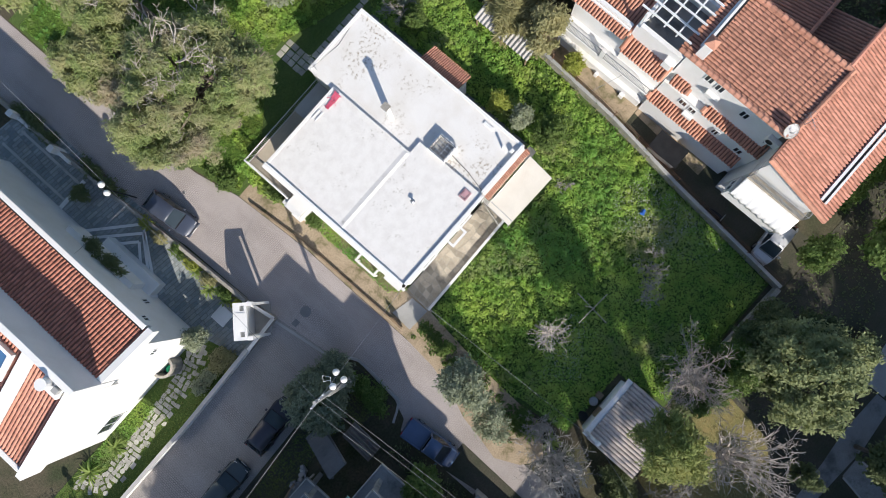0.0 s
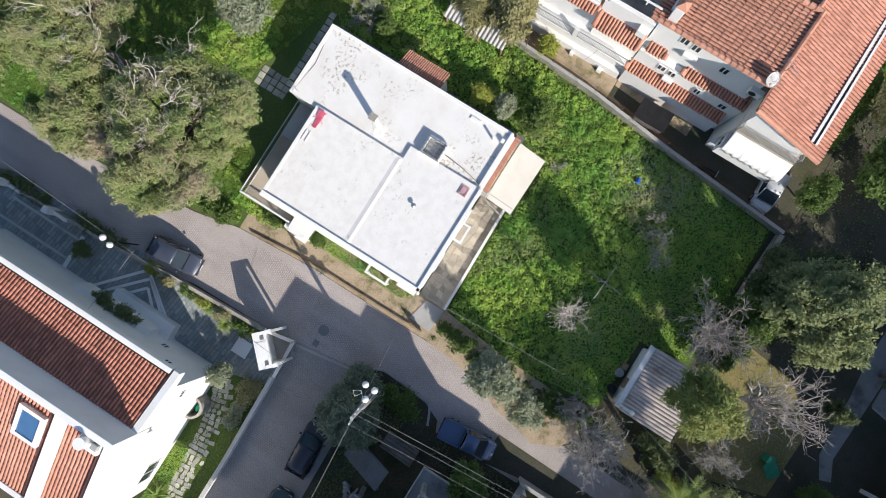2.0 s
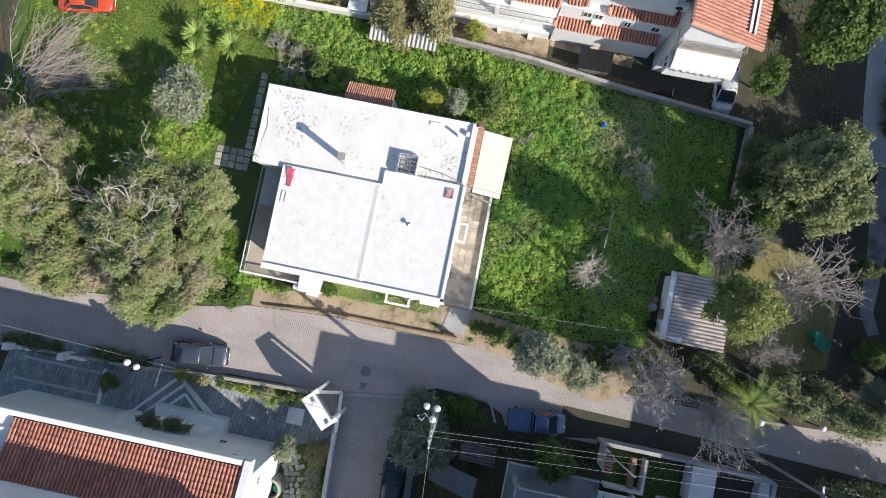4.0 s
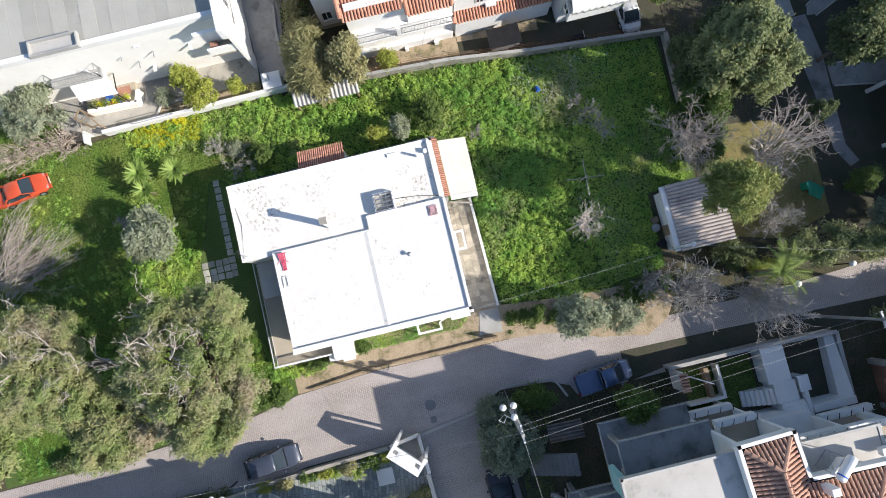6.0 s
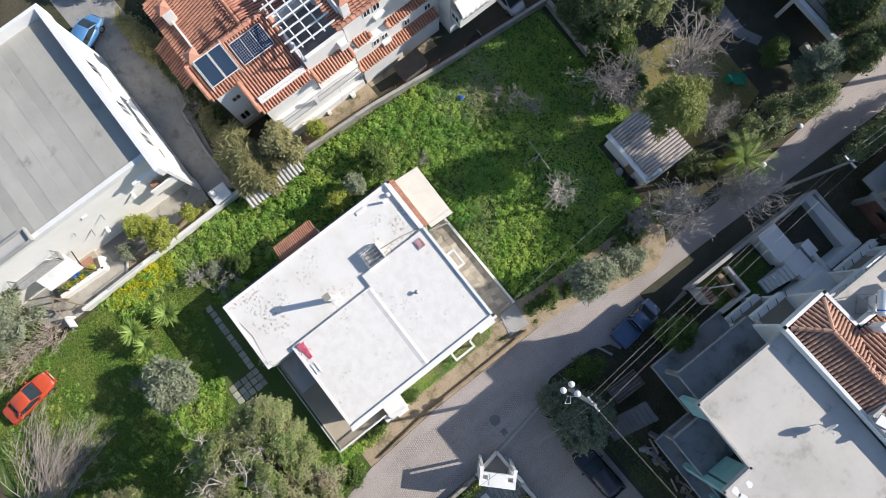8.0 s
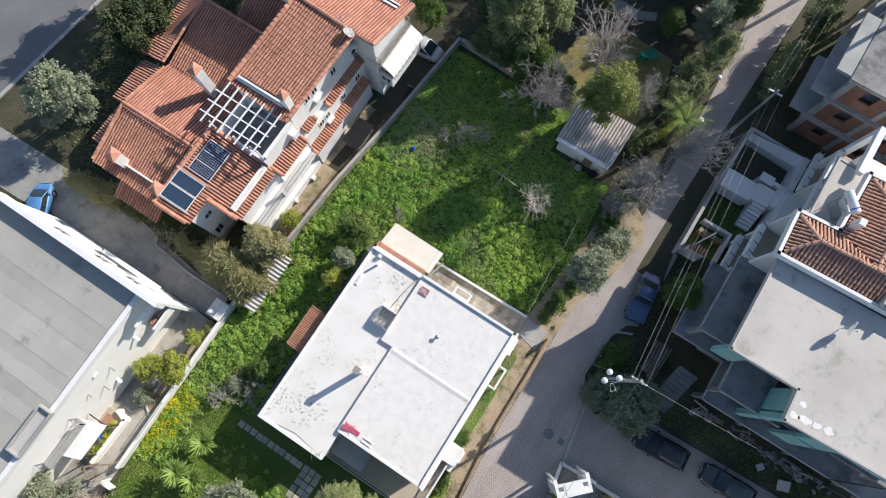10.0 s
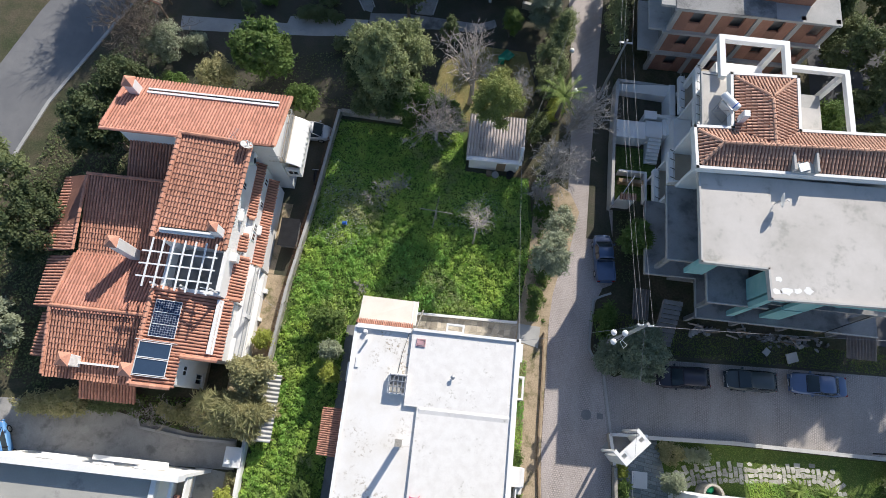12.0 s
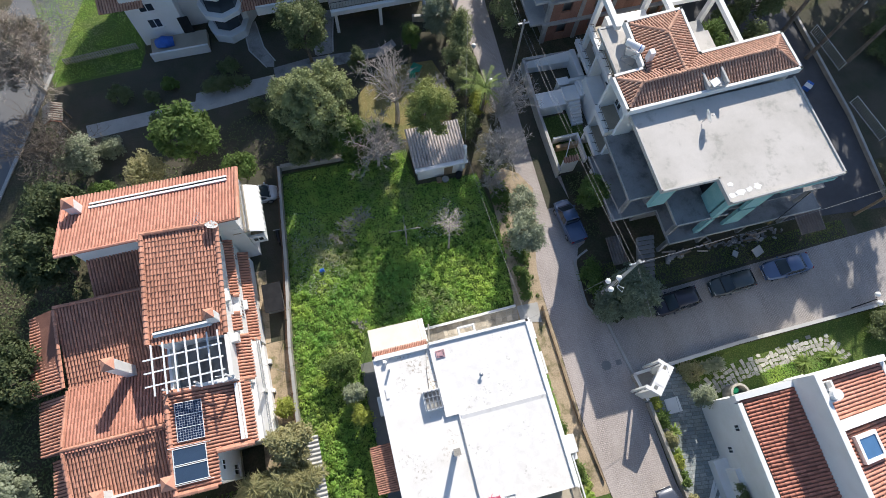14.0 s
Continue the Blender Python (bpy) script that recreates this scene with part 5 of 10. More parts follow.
# loose things on the roof
chair = thing("plastic_chair", "red plastic chair lying on the white roof", "chair", (-6.5, -12.2, 4.5))
for k in range(5):
    y = -12.48 + k * 0.1
    part("seat_slat", plate(bmesh.new(), [(-6.9, y, 4.72), (-6.9, y + 0.075, 4.72), (-6.42, y + 0.075, 4.6), (-6.42, y, 4.6)], 0.03), M["red"], chair)
part("seat_edge", plate(bmesh.new(), [(-6.96, -12.52, 4.74), (-6.94, -11.98, 4.74), (-6.86, -11.98, 4.72), (-6.88, -12.52, 4.72)], 0.05), M["red"], chair)
for k in range(4):
    y = -12.4 + k * 0.1
    part("back_slat", plate(bmesh.new(), [(-6.4, y, 4.6), (-6.4, y + 0.07, 4.6), (-5.75, y * 0.6 - 4.9 + 0.06, 4.57), (-5.75, y * 0.6 - 4.9, 4.57)], 0.03), M["red"], chair)
part("top_rail", tube(bmesh.new(), [(-5.76, -12.44, 4.57), (-5.7, -12.25, 4.6), (-5.76, -12.05, 4.57)], 0.035, 6), M["red"], chair)
for x, y in ((-7.0, -12.6), (-6.95, -11.95), (-6.25, -12.7), (-6.2, -11.85)):
    part("leg", tube(bmesh.new(), [(x * 0.5 - 3.3, y * 0.5 - 6.13, 4.66), (x, y, 4.53)], 0.022, 5), M["red"], chair)
crate = thing("folding_chair", "faded pink folding chair lying on the roof", "chair", (-7.4, -1.06, 4.5))
for d in ((-7.75, -7.05, -1.35, -1.27), (-7.75, -7.05, -0.85, -0.77), (-7.75, -7.67, -1.27, -0.85), (-7.13, -7.05, -1.27, -0.85)):
    part("frame_bar", boxes((*d, 4.53, 4.6)), M["pink"], crate)
part("seat", plate(bmesh.new(), [(-7.65, -1.25, 4.64), (-7.2, -1.25, 4.66), (-7.2, -0.9, 4.66), (-7.65, -0.9, 4.62)], 0.03), M["pink"], crate)
shel = thing("wooden_trestle", "small white trestle lying on the roof edge", "trestle", (-5.5, -13, 4.5))
part("bar", boxes((-5.3, -4.5, -12.55, -12.49, 4.53, 4.59)), M["pale_metal"], shel)
part("bar", boxes((-5.3, -4.5, -12.25, -12.19, 4.53, 4.59)), M["pale_metal"], shel)
part("leg", boxes((-5.3, -5.24, -12.49, -12.25, 4.53, 4.57)), M["pale_metal"], shel)
part("leg", boxes((-4.6, -4.54, -12.49, -12.25, 4.53, 4.57)), M["pale_metal"], shel)


def tv_aerial(x, y, z0, h, seed=0, turn=0.0):
    th = thing("tv_aerial", "thin metal television aerial on a mast", "aerial", (x, y, z0))
    part("mast", tube(bmesh.new(), [(x, y, z0), (x, y, z0 + h)], 0.022, 5), M["metal"], th)
    c, s = math.cos(turn), math.sin(turn)
    bm = bmesh.new()
    tube(bm, [(x - c * 0.5, y - s * 0.5, z0 + h - 0.1), (x + c * 0.6, y + s * 0.6, z0 + h - 0.1)], 0.014, 4)
    for i in range(6):
        t = -0.45 + i * 0.19
        w = 0.35 - i * 0.03
        tube(bm, [(x + c * t - s * w, y + s * t + c * w, z0 + h - 0.1), (x + c * t + s * w, y + s * t - c * w, z0 + h - 0.1)], 0.008, 3)
    part("elements", bm, M["metal"], th)
    return th


tv_aerial(-7.3, -14.7, 4.25, 1.4, 0, 0.6)

# ---- red-roofed villa ----
villa = thing("red_roofed_villa", "white villa with many terracotta tile roofs", "house", (-27, 4, 0))


def chimney(parent, x, y, z0, z1, w=0.5, tiled=True):
    c = part("chimney", boxes((x - w / 2, x + w / 2, y - w / 2, y + w / 2, z0, z1), bevel=0.02), M["white"], parent)
    if tiled:
        bm = bmesh.new()
        for sx, sy in ((1, 0), (-1, 0), (0, 1), (0, -1)):
            a = Vector((x, y, z1 + 0.5))
            plate(bm, [a, (x + (sx or 1) * w * 0.62, y + (sy or 1) * w * 0.62, z1 + 0.16), (x + (sx or -1) * w * 0.62, y + (sy or -1) * w * 0.62, z1 + 0.16)], 0.05)
        part("tile_cap", bm, M["tile"], c)
        part("flue", boxes((x - w * 0.3, x + w * 0.3, y - w * 0.3, y + w * 0.3, z1, z1 + 0.25)), M["dark_metal"], c)
    else:
        part("cap", boxes((x - w * 0.6, x + w * 0.6, y - w * 0.6, y + w * 0.6, z1 + 0.02, z1 + 0.1)), M["white"], c)
    return c


def body(parent, pts, z0, z1, material="white"):
    bm = bmesh.new()
    prism(bm, pts, z0, z1)
    return part("wall", bm, M[material], parent)


def rect(x0, x1, y0, y1):
    return [(x0, y0), (x1, y0), (x1, y1), (x0, y1)]


# north wing: one long slope falling north
nz = lambda x, y: 9.62 - (y - 11.6) * 0.335 - 0.16
body(villa, rect(-32.4, -20.5, 12.1, 16.2), 0, nz)
tiles(villa, [(-19.8, 16.75, 7.9), (-33.0, 17.0, 7.85), (-33.0, 11.5, 9.68), (-19.9, 11.5, 9.68)], M["tile_pink"], 0.24, 0.42)
part("gutter_wall", boxes((-31.0, -20.6, 15.5, 15.67, 8.0, 8.52), (-31.0, -20.6, 15.87, 16.0, 7.9, 8.42)), M["white"], villa)
part("gutter_slot", boxes((-31.0, -20.6, 15.675, 15.865, 7.9, 8.36)), M["dark_metal"], villa)
ridge(villa, (-33.0, 11.5, 9.7), (-26.8, 11.5, 9.7), M["tile_pink"])
ridge(villa, (-33.0, 16.9, 7.9), (-33.0, 11.5, 9.72), M["tile_pink"], 0.16)
ridge(villa, (-19.9, 16.7, 7.95), (-19.9, 11.5, 9.72), M["tile"], 0.18)
chimney(villa, -31.9, 15.6, 7.9, 9.6, 0.75)
# middle block: one long gentle slope falling south
mz = lambda x, y: 8.8 + (y - 3.5) * 0.122 - 0.2
body(villa, rect(-26.7, -22.4, 4.0, 11.6), 0, mz)
tiles(villa, [(-27.5, 3.75, 8.85), (-22.1, 3.35, 8.75), (-21.5, 11.5, 9.72), (-26.8, 11.8, 9.85)], M["tile"], 0.24, 0.42)
ridge(villa, (-27.5, 3.8, 8.93), (-26.85, 11.8, 9.92), M["tile"], 0.17)
ridge(villa, (-22.1, 3.4, 8.85), (-21.5, 11.5, 9.8), M["tile"], 0.17)
ridge(villa, (-26.9, 11.75, 9.9), (-21.5, 11.5, 9.8), M["tile"], 0.15)
part("gutter_wall", boxes((-26.95, -22.95, 4.3, 4.46, 8.75, 9.26), (-26.95, -22.95, 4.14, 4.28, 8.75, 9.12)), M["white"], villa)
part("gutter_slot", boxes((-26.95, -22.95, 4.47, 4.6, 8.75, 9.06)), M["dark_metal"], villa)
chimney(villa, -22.65, 4.55, 8.8, 10.4, 0.6)
# low roof tucked between the wings
body(villa, rect(-31.5, -26.9, 9.3, 12.1), 0, 5.5)
tiles(villa, [(-32.3, 8.75, 5.6), (-26.95, 8.75, 5.6), (-26.95, 12.05, 6.7), (-32.3, 12.05, 6.7)], M["tile"], 0.24, 0.42)
ridge(villa, (-32.3, 8.8, 5.7), (-26.95, 8.8, 5.7), M["tile"])
part("parapet", boxes((-31.2, -26.95, 8.4, 8.6, 5.0, 5.75)), M["white"], villa)
# west block: slopes south, a valley, then a ridge
body(villa, rect(-35.0, -27.0, -5.6, 8.8), 0, 4.5)
tiles(villa, [(-35.0, 3.0, 4.8), (-26.9, 3.0, 4.8), (-26.9, 9.0, 6.35), (-35.0, 9.0, 6.35)], M["tile"], 0.24, 0.42)
tiles(villa, [(-26.9, 3.0, 4.8), (-35.0, 3.0, 4.8), (-35.0, -1.5, 6.05), (-26.9, -1.5, 6.05)], M["tile_pink"], 0.24, 0.42)
tiles(villa, [(-35.0, -6.5, 4.7), (-26.9, -6.5, 4.7), (-26.9, -1.5, 6.05), (-35.0, -1.5, 6.05)], M["tile"], 0.24, 0.42)
tiles(villa, [(-37.5, 9.1, 4.9), (-37.5, 2.8, 4.9), (-35.05, 2.95, 5.6), (-35.05, 9.0, 6.2)], M["tile"], 0.24, 0.42)
tiles(villa, [(-37.3, 2.6, 4.3), (-37.3, -1.5, 4.3), (-35.05, -1.6, 5.2), (-35.05, 2.6, 5.2)], M["tile"], 0.24, 0.42)
tiles(villa, [(-36.7, -1.8, 3.9), (-36.7, -5.2, 3.9), (-35.05, -5.2, 4.7), (-35.05, -1.8, 4.7)], M["tile"], 0.24, 0.42)
ridge(villa, (-35.0, 9.0, 6.45), (-26.9, 9.0, 6.45), M["tile"])
ridge(villa, (-35.0, 3.0, 5.5), (-35.0, 9.0, 6.45), M["tile"])
ridge(villa, (-35.0, -1.5, 6.15), (-26.9, -1.5, 6.15), M["tile"])
ridge(villa, (-35.0, 2.8, 5.0), (-35.0, -1.5, 6.15), M["tile"])
ridge(villa, (-35.0, -6.4, 4.8), (-35.0, -1.5, 6.15), M["tile"])
part("gutter_wall", boxes((-33.6, -27.5, -5.45, -5.3, 4.8, 5.35)), M["white"], villa)
chimney(villa, -30.4, 3.2, 4.7, 8.4, 0.75)
chimney(villa, -32.6, -5.3, 4.7, 6.5, 0.8)
chimney(villa, -27.3, -5.6, 4.7, 8.0, 0.75)
tiles(villa, [(-32.6, -7.8, 3.4), (-28.3, -7.8, 3.4), (-28.3, -6.5, 4.0), (-32.6, -6.5, 4.0)], M["tile"], 0.24, 0.42)
# south-east block: slopes east, carries the panels
body(villa, rect(-26.9, -22.2, -4.0, 0.4), 0, lambda x, y: 7.7 - (x + 26.9) * 0.31 - 0.15)
body(villa, rect(-26.9, -24.55, -6.2, -4.0), 0, lambda x, y: 7.7 - (x + 26.9) * 0.31 - 0.15)
tiles(villa, [(-21.65, -4.2, 6.1), (-21.65, 0.2, 6.1), (-27.0, 0.6, 7.75), (-27.0, -4.2, 7.75)], M["tile"], 0.24, 0.42)
tiles(villa, [(-24.3, -6.5, 6.9), (-24.3, -4.2, 6.9), (-27.0, -4.2, 7.75), (-27.0, -6.5, 7.75)], M["tile"], 0.24, 0.42)
ridge(villa, (-27.0, -6.5, 7.8), (-27.0, 0.6, 7.8), M["tile"], 0.16)
ridge(villa, (-24.3, -4.25, 7.0), (-21.65, -4.25, 6.2), M["tile"], 0.16)
ridge(villa, (-26.9, -6.5, 7.8), (-24.3, -6.5, 7.0), M["tile"], 0.16)
ridge(villa, (-26.8, 0.35, 7.75), (-22.7, 0.3, 6.5), M["tile"], 0.14)
part("gutter_wall", boxes((-22.62, -22.4, -3.85, 0.15, 6.1, 6.72)), M["white"], villa)
part("gutter_wall", boxes((-22.36, -22.24, -3.85, 0.15, 6.05, 6.5)), M["white"], villa)
window(villa, -24.55, -5.1, 4.6, 0.75, 0.7, "e", sill=False)
window(villa, -24.55, -5.5, 1.4, 0.8, 1.2, "e")
part("ochre_band", boxes((-24.55, -24.53, -6.15, -4.05, 0.0, 0.5)), M["beige"], villa)
# panels
tilt = lambda x: 7.75 - (x + 27.0) * 0.305 + 0.2
bm = bmesh.new()
for y in (-3.1, -2.22, -1.36, -0.48):
    tube(bm, [(-26.5, y, tilt(-26.5) + 0.02), (-24.85, y, tilt(-24.85) + 0.02)], 0.03, 4)
for x in (-26.5, -24.85):
    tube(bm, [(x, -3.1, tilt(x) + 0.02), (x, -0.48, tilt(x) + 0.02)], 0.028, 4)
pv = part("panel_rack", bm, M["pale_metal"], villa, "white frame with three dark photovoltaic modules")
for i in range(3):
    y0 = -3.07 + i * 0.87
    mod = part("module", plate(bmesh.new(), [(-26.46, y0, tilt(-26.46)), (-24.89, y0, tilt(-24.89)), (-24.89, y0 + 0.83, tilt(-24.89)), (-26.46, y0 + 0.83, tilt(-26.46))], 0.04), M["solar"], pv)
    bm = bmesh.new()
    for k in range(1, 10):
        x = -26.46 + k * 0.157
        plate(bm, [(x - 0.009, y0, tilt(x) + 0.006), (x + 0.009, y0, tilt(x) + 0.006), (x + 0.009, y0 + 0.83, tilt(x) + 0.006), (x - 0.009, y0 + 0.83, tilt(x) + 0.006)], 0.004)
    for k in range(1, 5):
        y = y0 + k * 0.166
        plate(bm, [(-26.46, y - 0.009, tilt(-26.46) + 0.011), (-24.89, y - 0.009, tilt(-24.89) + 0.011), (-24.89, y + 0.009, tilt(-24.89) + 0.011), (-26.46, y + 0.009, tilt(-26.46) + 0.011)], 0.004)
    part("cell_grid", bm, M["cell_line"], mod, "pale lines between the solar cells")
bm = bmesh.new()
CN, CS, CM = -3.55, -5.8, -4.66
for a, b in (((-26.85, CS), (-24.85, CS)), ((-26.85, CN), (-24.85, CN)), ((-26.85, CS), (-26.85, CN)), ((-24.85, CS), (-24.85, CN)), ((-26.85, CM - 0.05), (-24.85, CM - 0.05)), ((-26.85, CM + 0.05), (-24.85, CM + 0.05))):
    tube(bm, [(*a, tilt(a[0]) + 0.13), (*b, tilt(b[0]) + 0.13)], 0.035, 4)
for x, y in ((-26.85, CS), (-24.85, CS), (-26.85, CN), (-24.85, CN)):
    tube(bm, [(x, y, tilt(x) - 0.25), (x, y, tilt(x) + 0.13)], 0.03, 4)
for sgn, y in ((-1, CS - 0.1), (1, CN + 0.1)):
    tube(bm, [(-27.15, y, tilt(-27.0) - 0.1), (-27.1, y, tilt(-27.0) + 0.25), (-26.6, y, tilt(-26.6) + 0.2), (-24.9, y, tilt(-24.9) + 0.16), (-24.6, y, tilt(-24.6) - 0.1)], 0.025, 4)
wh = part("collector_rack", bm, M["pale_metal"], villa, "white frame with two dark water collectors")
for y0, y1 in ((CS + 0.03, CM - 0.08), (CM + 0.08, CN - 0.03)):
    part("collector", plate(bmesh.new(), [(-26.82, y0, tilt(-26.82) + 0.1), (-24.88, y0, tilt(-24.88) + 0.1), (-24.88, y1, tilt(-24.88) + 0.1), (-26.82, y1, tilt(-26.82) + 0.1)], 0.08), M["collector"], wh)
# roof terrace with white pergola
body(villa, rect(-26.9, -22.3, 0.4, 4.0), 0, 5.6)
part("terrace_floor", boxes((-26.7, -22.6, 0.5, 3.95, 5.6, 5.65)), M["stained_slab"], villa)
part("parapet", boxes((-26.9, -22.3, 0.35, 0.6, 5.6, 7.3), (-22.6, -22.3, 0.6, 3.9, 5.6, 7.6), (-26.9, -26.7, 0.6, 3.95, 5.6, 7.0)), M["white"], villa)
part("arched_wall", prism(bmesh.new(), [(-26.9, 3.7), (-26.5, 3.7), (-26.1, 3.95), (-26.9, 3.95)], 5.6, 8.7), M["white"], villa)
perg = part("pergola", boxes(*[(-27.85, -22.45, y - 0.05, y + 0.05, 8.92, 9.04) for y in (0.85, 1.78, 2.7)]), M["pale_metal"], villa, "white timber pergola over the terrace")
for i, x in enumerate((-27.2, -26.4, -25.65, -24.87, -24.1, -23.35, -22.62)):
    part("rafter", boxes((x - 0.05, x + 0.05, 0.1 - i * 0.03, 3.7, 9.045, 9.15)), M["pale_metal"], perg)
for x, y in ((-26.75, 0.48), (-22.5, 0.48), (-24.6, 0.48)):
    part("post", boxes((x - 0.06, x + 0.06, y - 0.06, y + 0.06, 5.65, 8.92)), M["pale_metal"], perg)
part("brace", tube(bmesh.new(), [(-22.5, 0.5, 8.3), (-23.2, 0.5, 8.92)], 0.04, 4), M["pale_metal"], perg)
# east side: stepped wall, tiled string courses, windows
body(villa, rect(-22.45, -21.9, 4.0, 12.05), 0, 4.75)
body(villa, rect(-21.9, -21.35, 4.0, 11.6), 0, 2.7)
body(villa, rect(-22.35, -21.75, -3.9, 4.0), 0, 3.1)
body(villa, rect(-22.45, -21.95, 0.45, 3.95), 3.1, 5.3, "cream_wall")
tiles(villa, [(-21.35, 0.45, 5.35), (-21.35, 3.75, 5.35), (-22.5, 3.75, 6.05), (-22.5, 0.45, 6.05)], M["tile"], 0.24, 0.36)
ridge(villa, (-21.4, 3.75, 5.45), (-22.5, 3.75, 6.1), M["tile"], 0.15)
ridge(villa, (-21.4, 0.45, 5.45), (-22.5, 0.45, 6.1), M["tile"], 0.15)
tiles(villa, [(-21.8, 7.3, 4.8), (-21.8, 12.0, 4.8), (-22.42, 12.0, 5.1), (-22.42, 7.3, 5.1)], M["tile"], 0.24, 0.36)
ridge(villa, (-21.8, 7.25, 4.9), (-22.42, 7.25, 5.2), M["tile"], 0.16)
tiles(villa, [(-21.8, 4.3, 5.3), (-21.8, 5.6, 5.3), (-22.42, 5.6, 5.6), (-22.42, 4.3, 5.6)], M["tile"], 0.24, 0.36)
ridge(villa, (-21.8, 5.65, 5.4), (-22.42, 5.65, 5.7), M["tile"], 0.16)
tiles(villa, [(-21.15, 3.9, 2.75), (-21.15, 11.5, 2.75), (-21.9, 11.5, 3.1), (-21.9, 3.9, 3.1)], M["tile"], 0.24, 0.36)
ridge(villa, (-21.15, 3.85, 2.85), (-21.9, 3.85, 3.2), M["tile"], 0.16)
part("wall_box", boxes((-22.3, -21.8, 3.1, 3.75, 6.3, 7.0), bevel=0.02), M["white"], villa)
part("flower_ledge", boxes((-22.4, -22.05, 6.4, 7.4, 6.4, 6.75), bevel=0.02), M["white"], villa)
part("flower_ledge", boxes((-21.9, -21.6, 6.4, 7.2, 3.2, 3.45), bevel=0.02), M["white"], villa)
for y, z, w in ((6.0, 7.3, 0.62), (6.85, 7.2, 0.62), (9.15, 6.6, 0.62)):
    window(villa, -22.4, y, z, w, 0.85, "e", sill=False)
for y, z, w in ((5.95, 3.75, 0.62), (6.75, 3.7, 0.62), (8.9, 3.4, 0.5), (10.9, 3.4, 0.62)):
    window(villa, -21.9, y, z, w, 0.75, "e", sill=False)
part("balcony", boxes((-21.9, -21.15, -4.2, 3.75, 2.9, 3.08)), M["white"], villa)
rail(villa, (-21.2, -4.15, 3.08), (-21.2, -0.6, 3.08), 0.95, "metal", 0.11)
rail(villa, (-21.2, -0.2, 3.08), (-21.2, 3.7, 3.08), 0.95, "metal", 0.11)
for y0, y1 in ((-0.55, -0.25), (-4.3, -4.1)):
    part("pier", boxes((-21.35, -21.1, y0, y1, 3.08, 4.2)), M["white"], villa)
part("plinth", boxes((-21.75, -21.35, -4.0, 3.8, 0, 0.95), bevel=0.03), M["white"], villa)
for x1, y0, y1 in ((-21.05, 2.2, 2.6), (-21.1, -0.2, 0.1)):
    part("plinth_block", boxes((-21.34, x1, y0, y1, 0, 0.5), bevel=0.03), M["white"], villa)
# north-east balconies under a scalloped canvas awning
part("balcony", boxes((-20.6, -19.3, 12.3, 16.2, 2.9, 3.15)), M["beige"], villa)
part("parapet", boxes((-19.35, -19.2, 12.3, 16.3, 2.9, 4.1), (-20.4, -19.2, 12.1, 12.3, 2.9, 4.3), (-20.4, -19.2, 16.2, 16.4, 2.9, 4.3)), M["white"], villa)
aw_y = np.linspace(12.1, 16.4, 27)
aw_v, aw_f = [], []
for k, (x, z, dip) in enumerate(((-20.15, 5.6, 0.0), (-19.75, 5.42, 0.03), (-19.35, 5.2, 0.05), (-19.12, 5.02, 0.07), (-19.0, 4.8, 0.09), (-18.97, 4.5, 0.09))):
    for j, y in enumerate(aw_y):
        aw_v.append((x + dip * 0.6 * math.cos(j * 2.1), y, z - dip * abs(math.sin(j * 0.75))))
aw_f = [[r * 27 + j, r * 27 + j + 1, (r + 1) * 27 + j + 1, (r + 1) * 27 + j] for r in range(5) for j in range(26)]
awr = sheet_mesh("awning_roof", aw_v, aw_f, M["white_canvas"], villa, "white canvas awning with a hanging front edge", smooth=True)
md = awr.modifiers.new("thick", "SOLIDIFY")
md.thickness = 0.03
part("upper_balcony", boxes((-21.4, -20.05, 12.1, 16.4, 5.5, 5.7)), M["beige"], villa)
part("floor_edge", boxes((-20.3, -20.2, 12.6, 16.2, 5.704, 5.72), (-20.9, -20.2, 14.6, 14.7, 5.704, 5.72)), M["concrete"], villa)
rail(villa, (-20.1, 12.1, 5.7), (-20.1, 16.4, 5.7), 0.9, "metal", 0.09)
rail(villa, (-21.2, 12.12, 5.7), (-20.1, 12.12, 5.7), 0.9, "metal", 0.1)
rail(villa, (-21.2, 16.38, 5.7), (-20.1, 16.38, 5.7), 0.9, "metal", 0.1)
window(villa, -19.8, 12.1, 3.35, 0.9, 0.75, "s", sill=False)
ac = thing("air_conditioner", "white air conditioner outdoor unit on the villa wall", "air conditioner", (-22.2, 11.6, 6.6))
part("casing", boxes((-22.4, -22.05, 11.1, 12.0, 6.6, 7.3), bevel=0.02), M["pale_metal"], ac)
part("fan_grille", tube(bmesh.new(), [(-22.06, 11.4, 6.95), (-22.03, 11.4, 6.95)], 0.24, 16), M["dark_metal"], ac)
part("bracket", boxes((-22.4, -22.0, 11.2, 11.25, 6.52, 6.59), (-22.4, -22.0, 11.85, 11.9, 6.52, 6.59)), M["metal"], ac)
dish = thing("satellite_dish", "white satellite dish on the villa roof", "satellite dish", (-21.8, 11.2, 9.3))


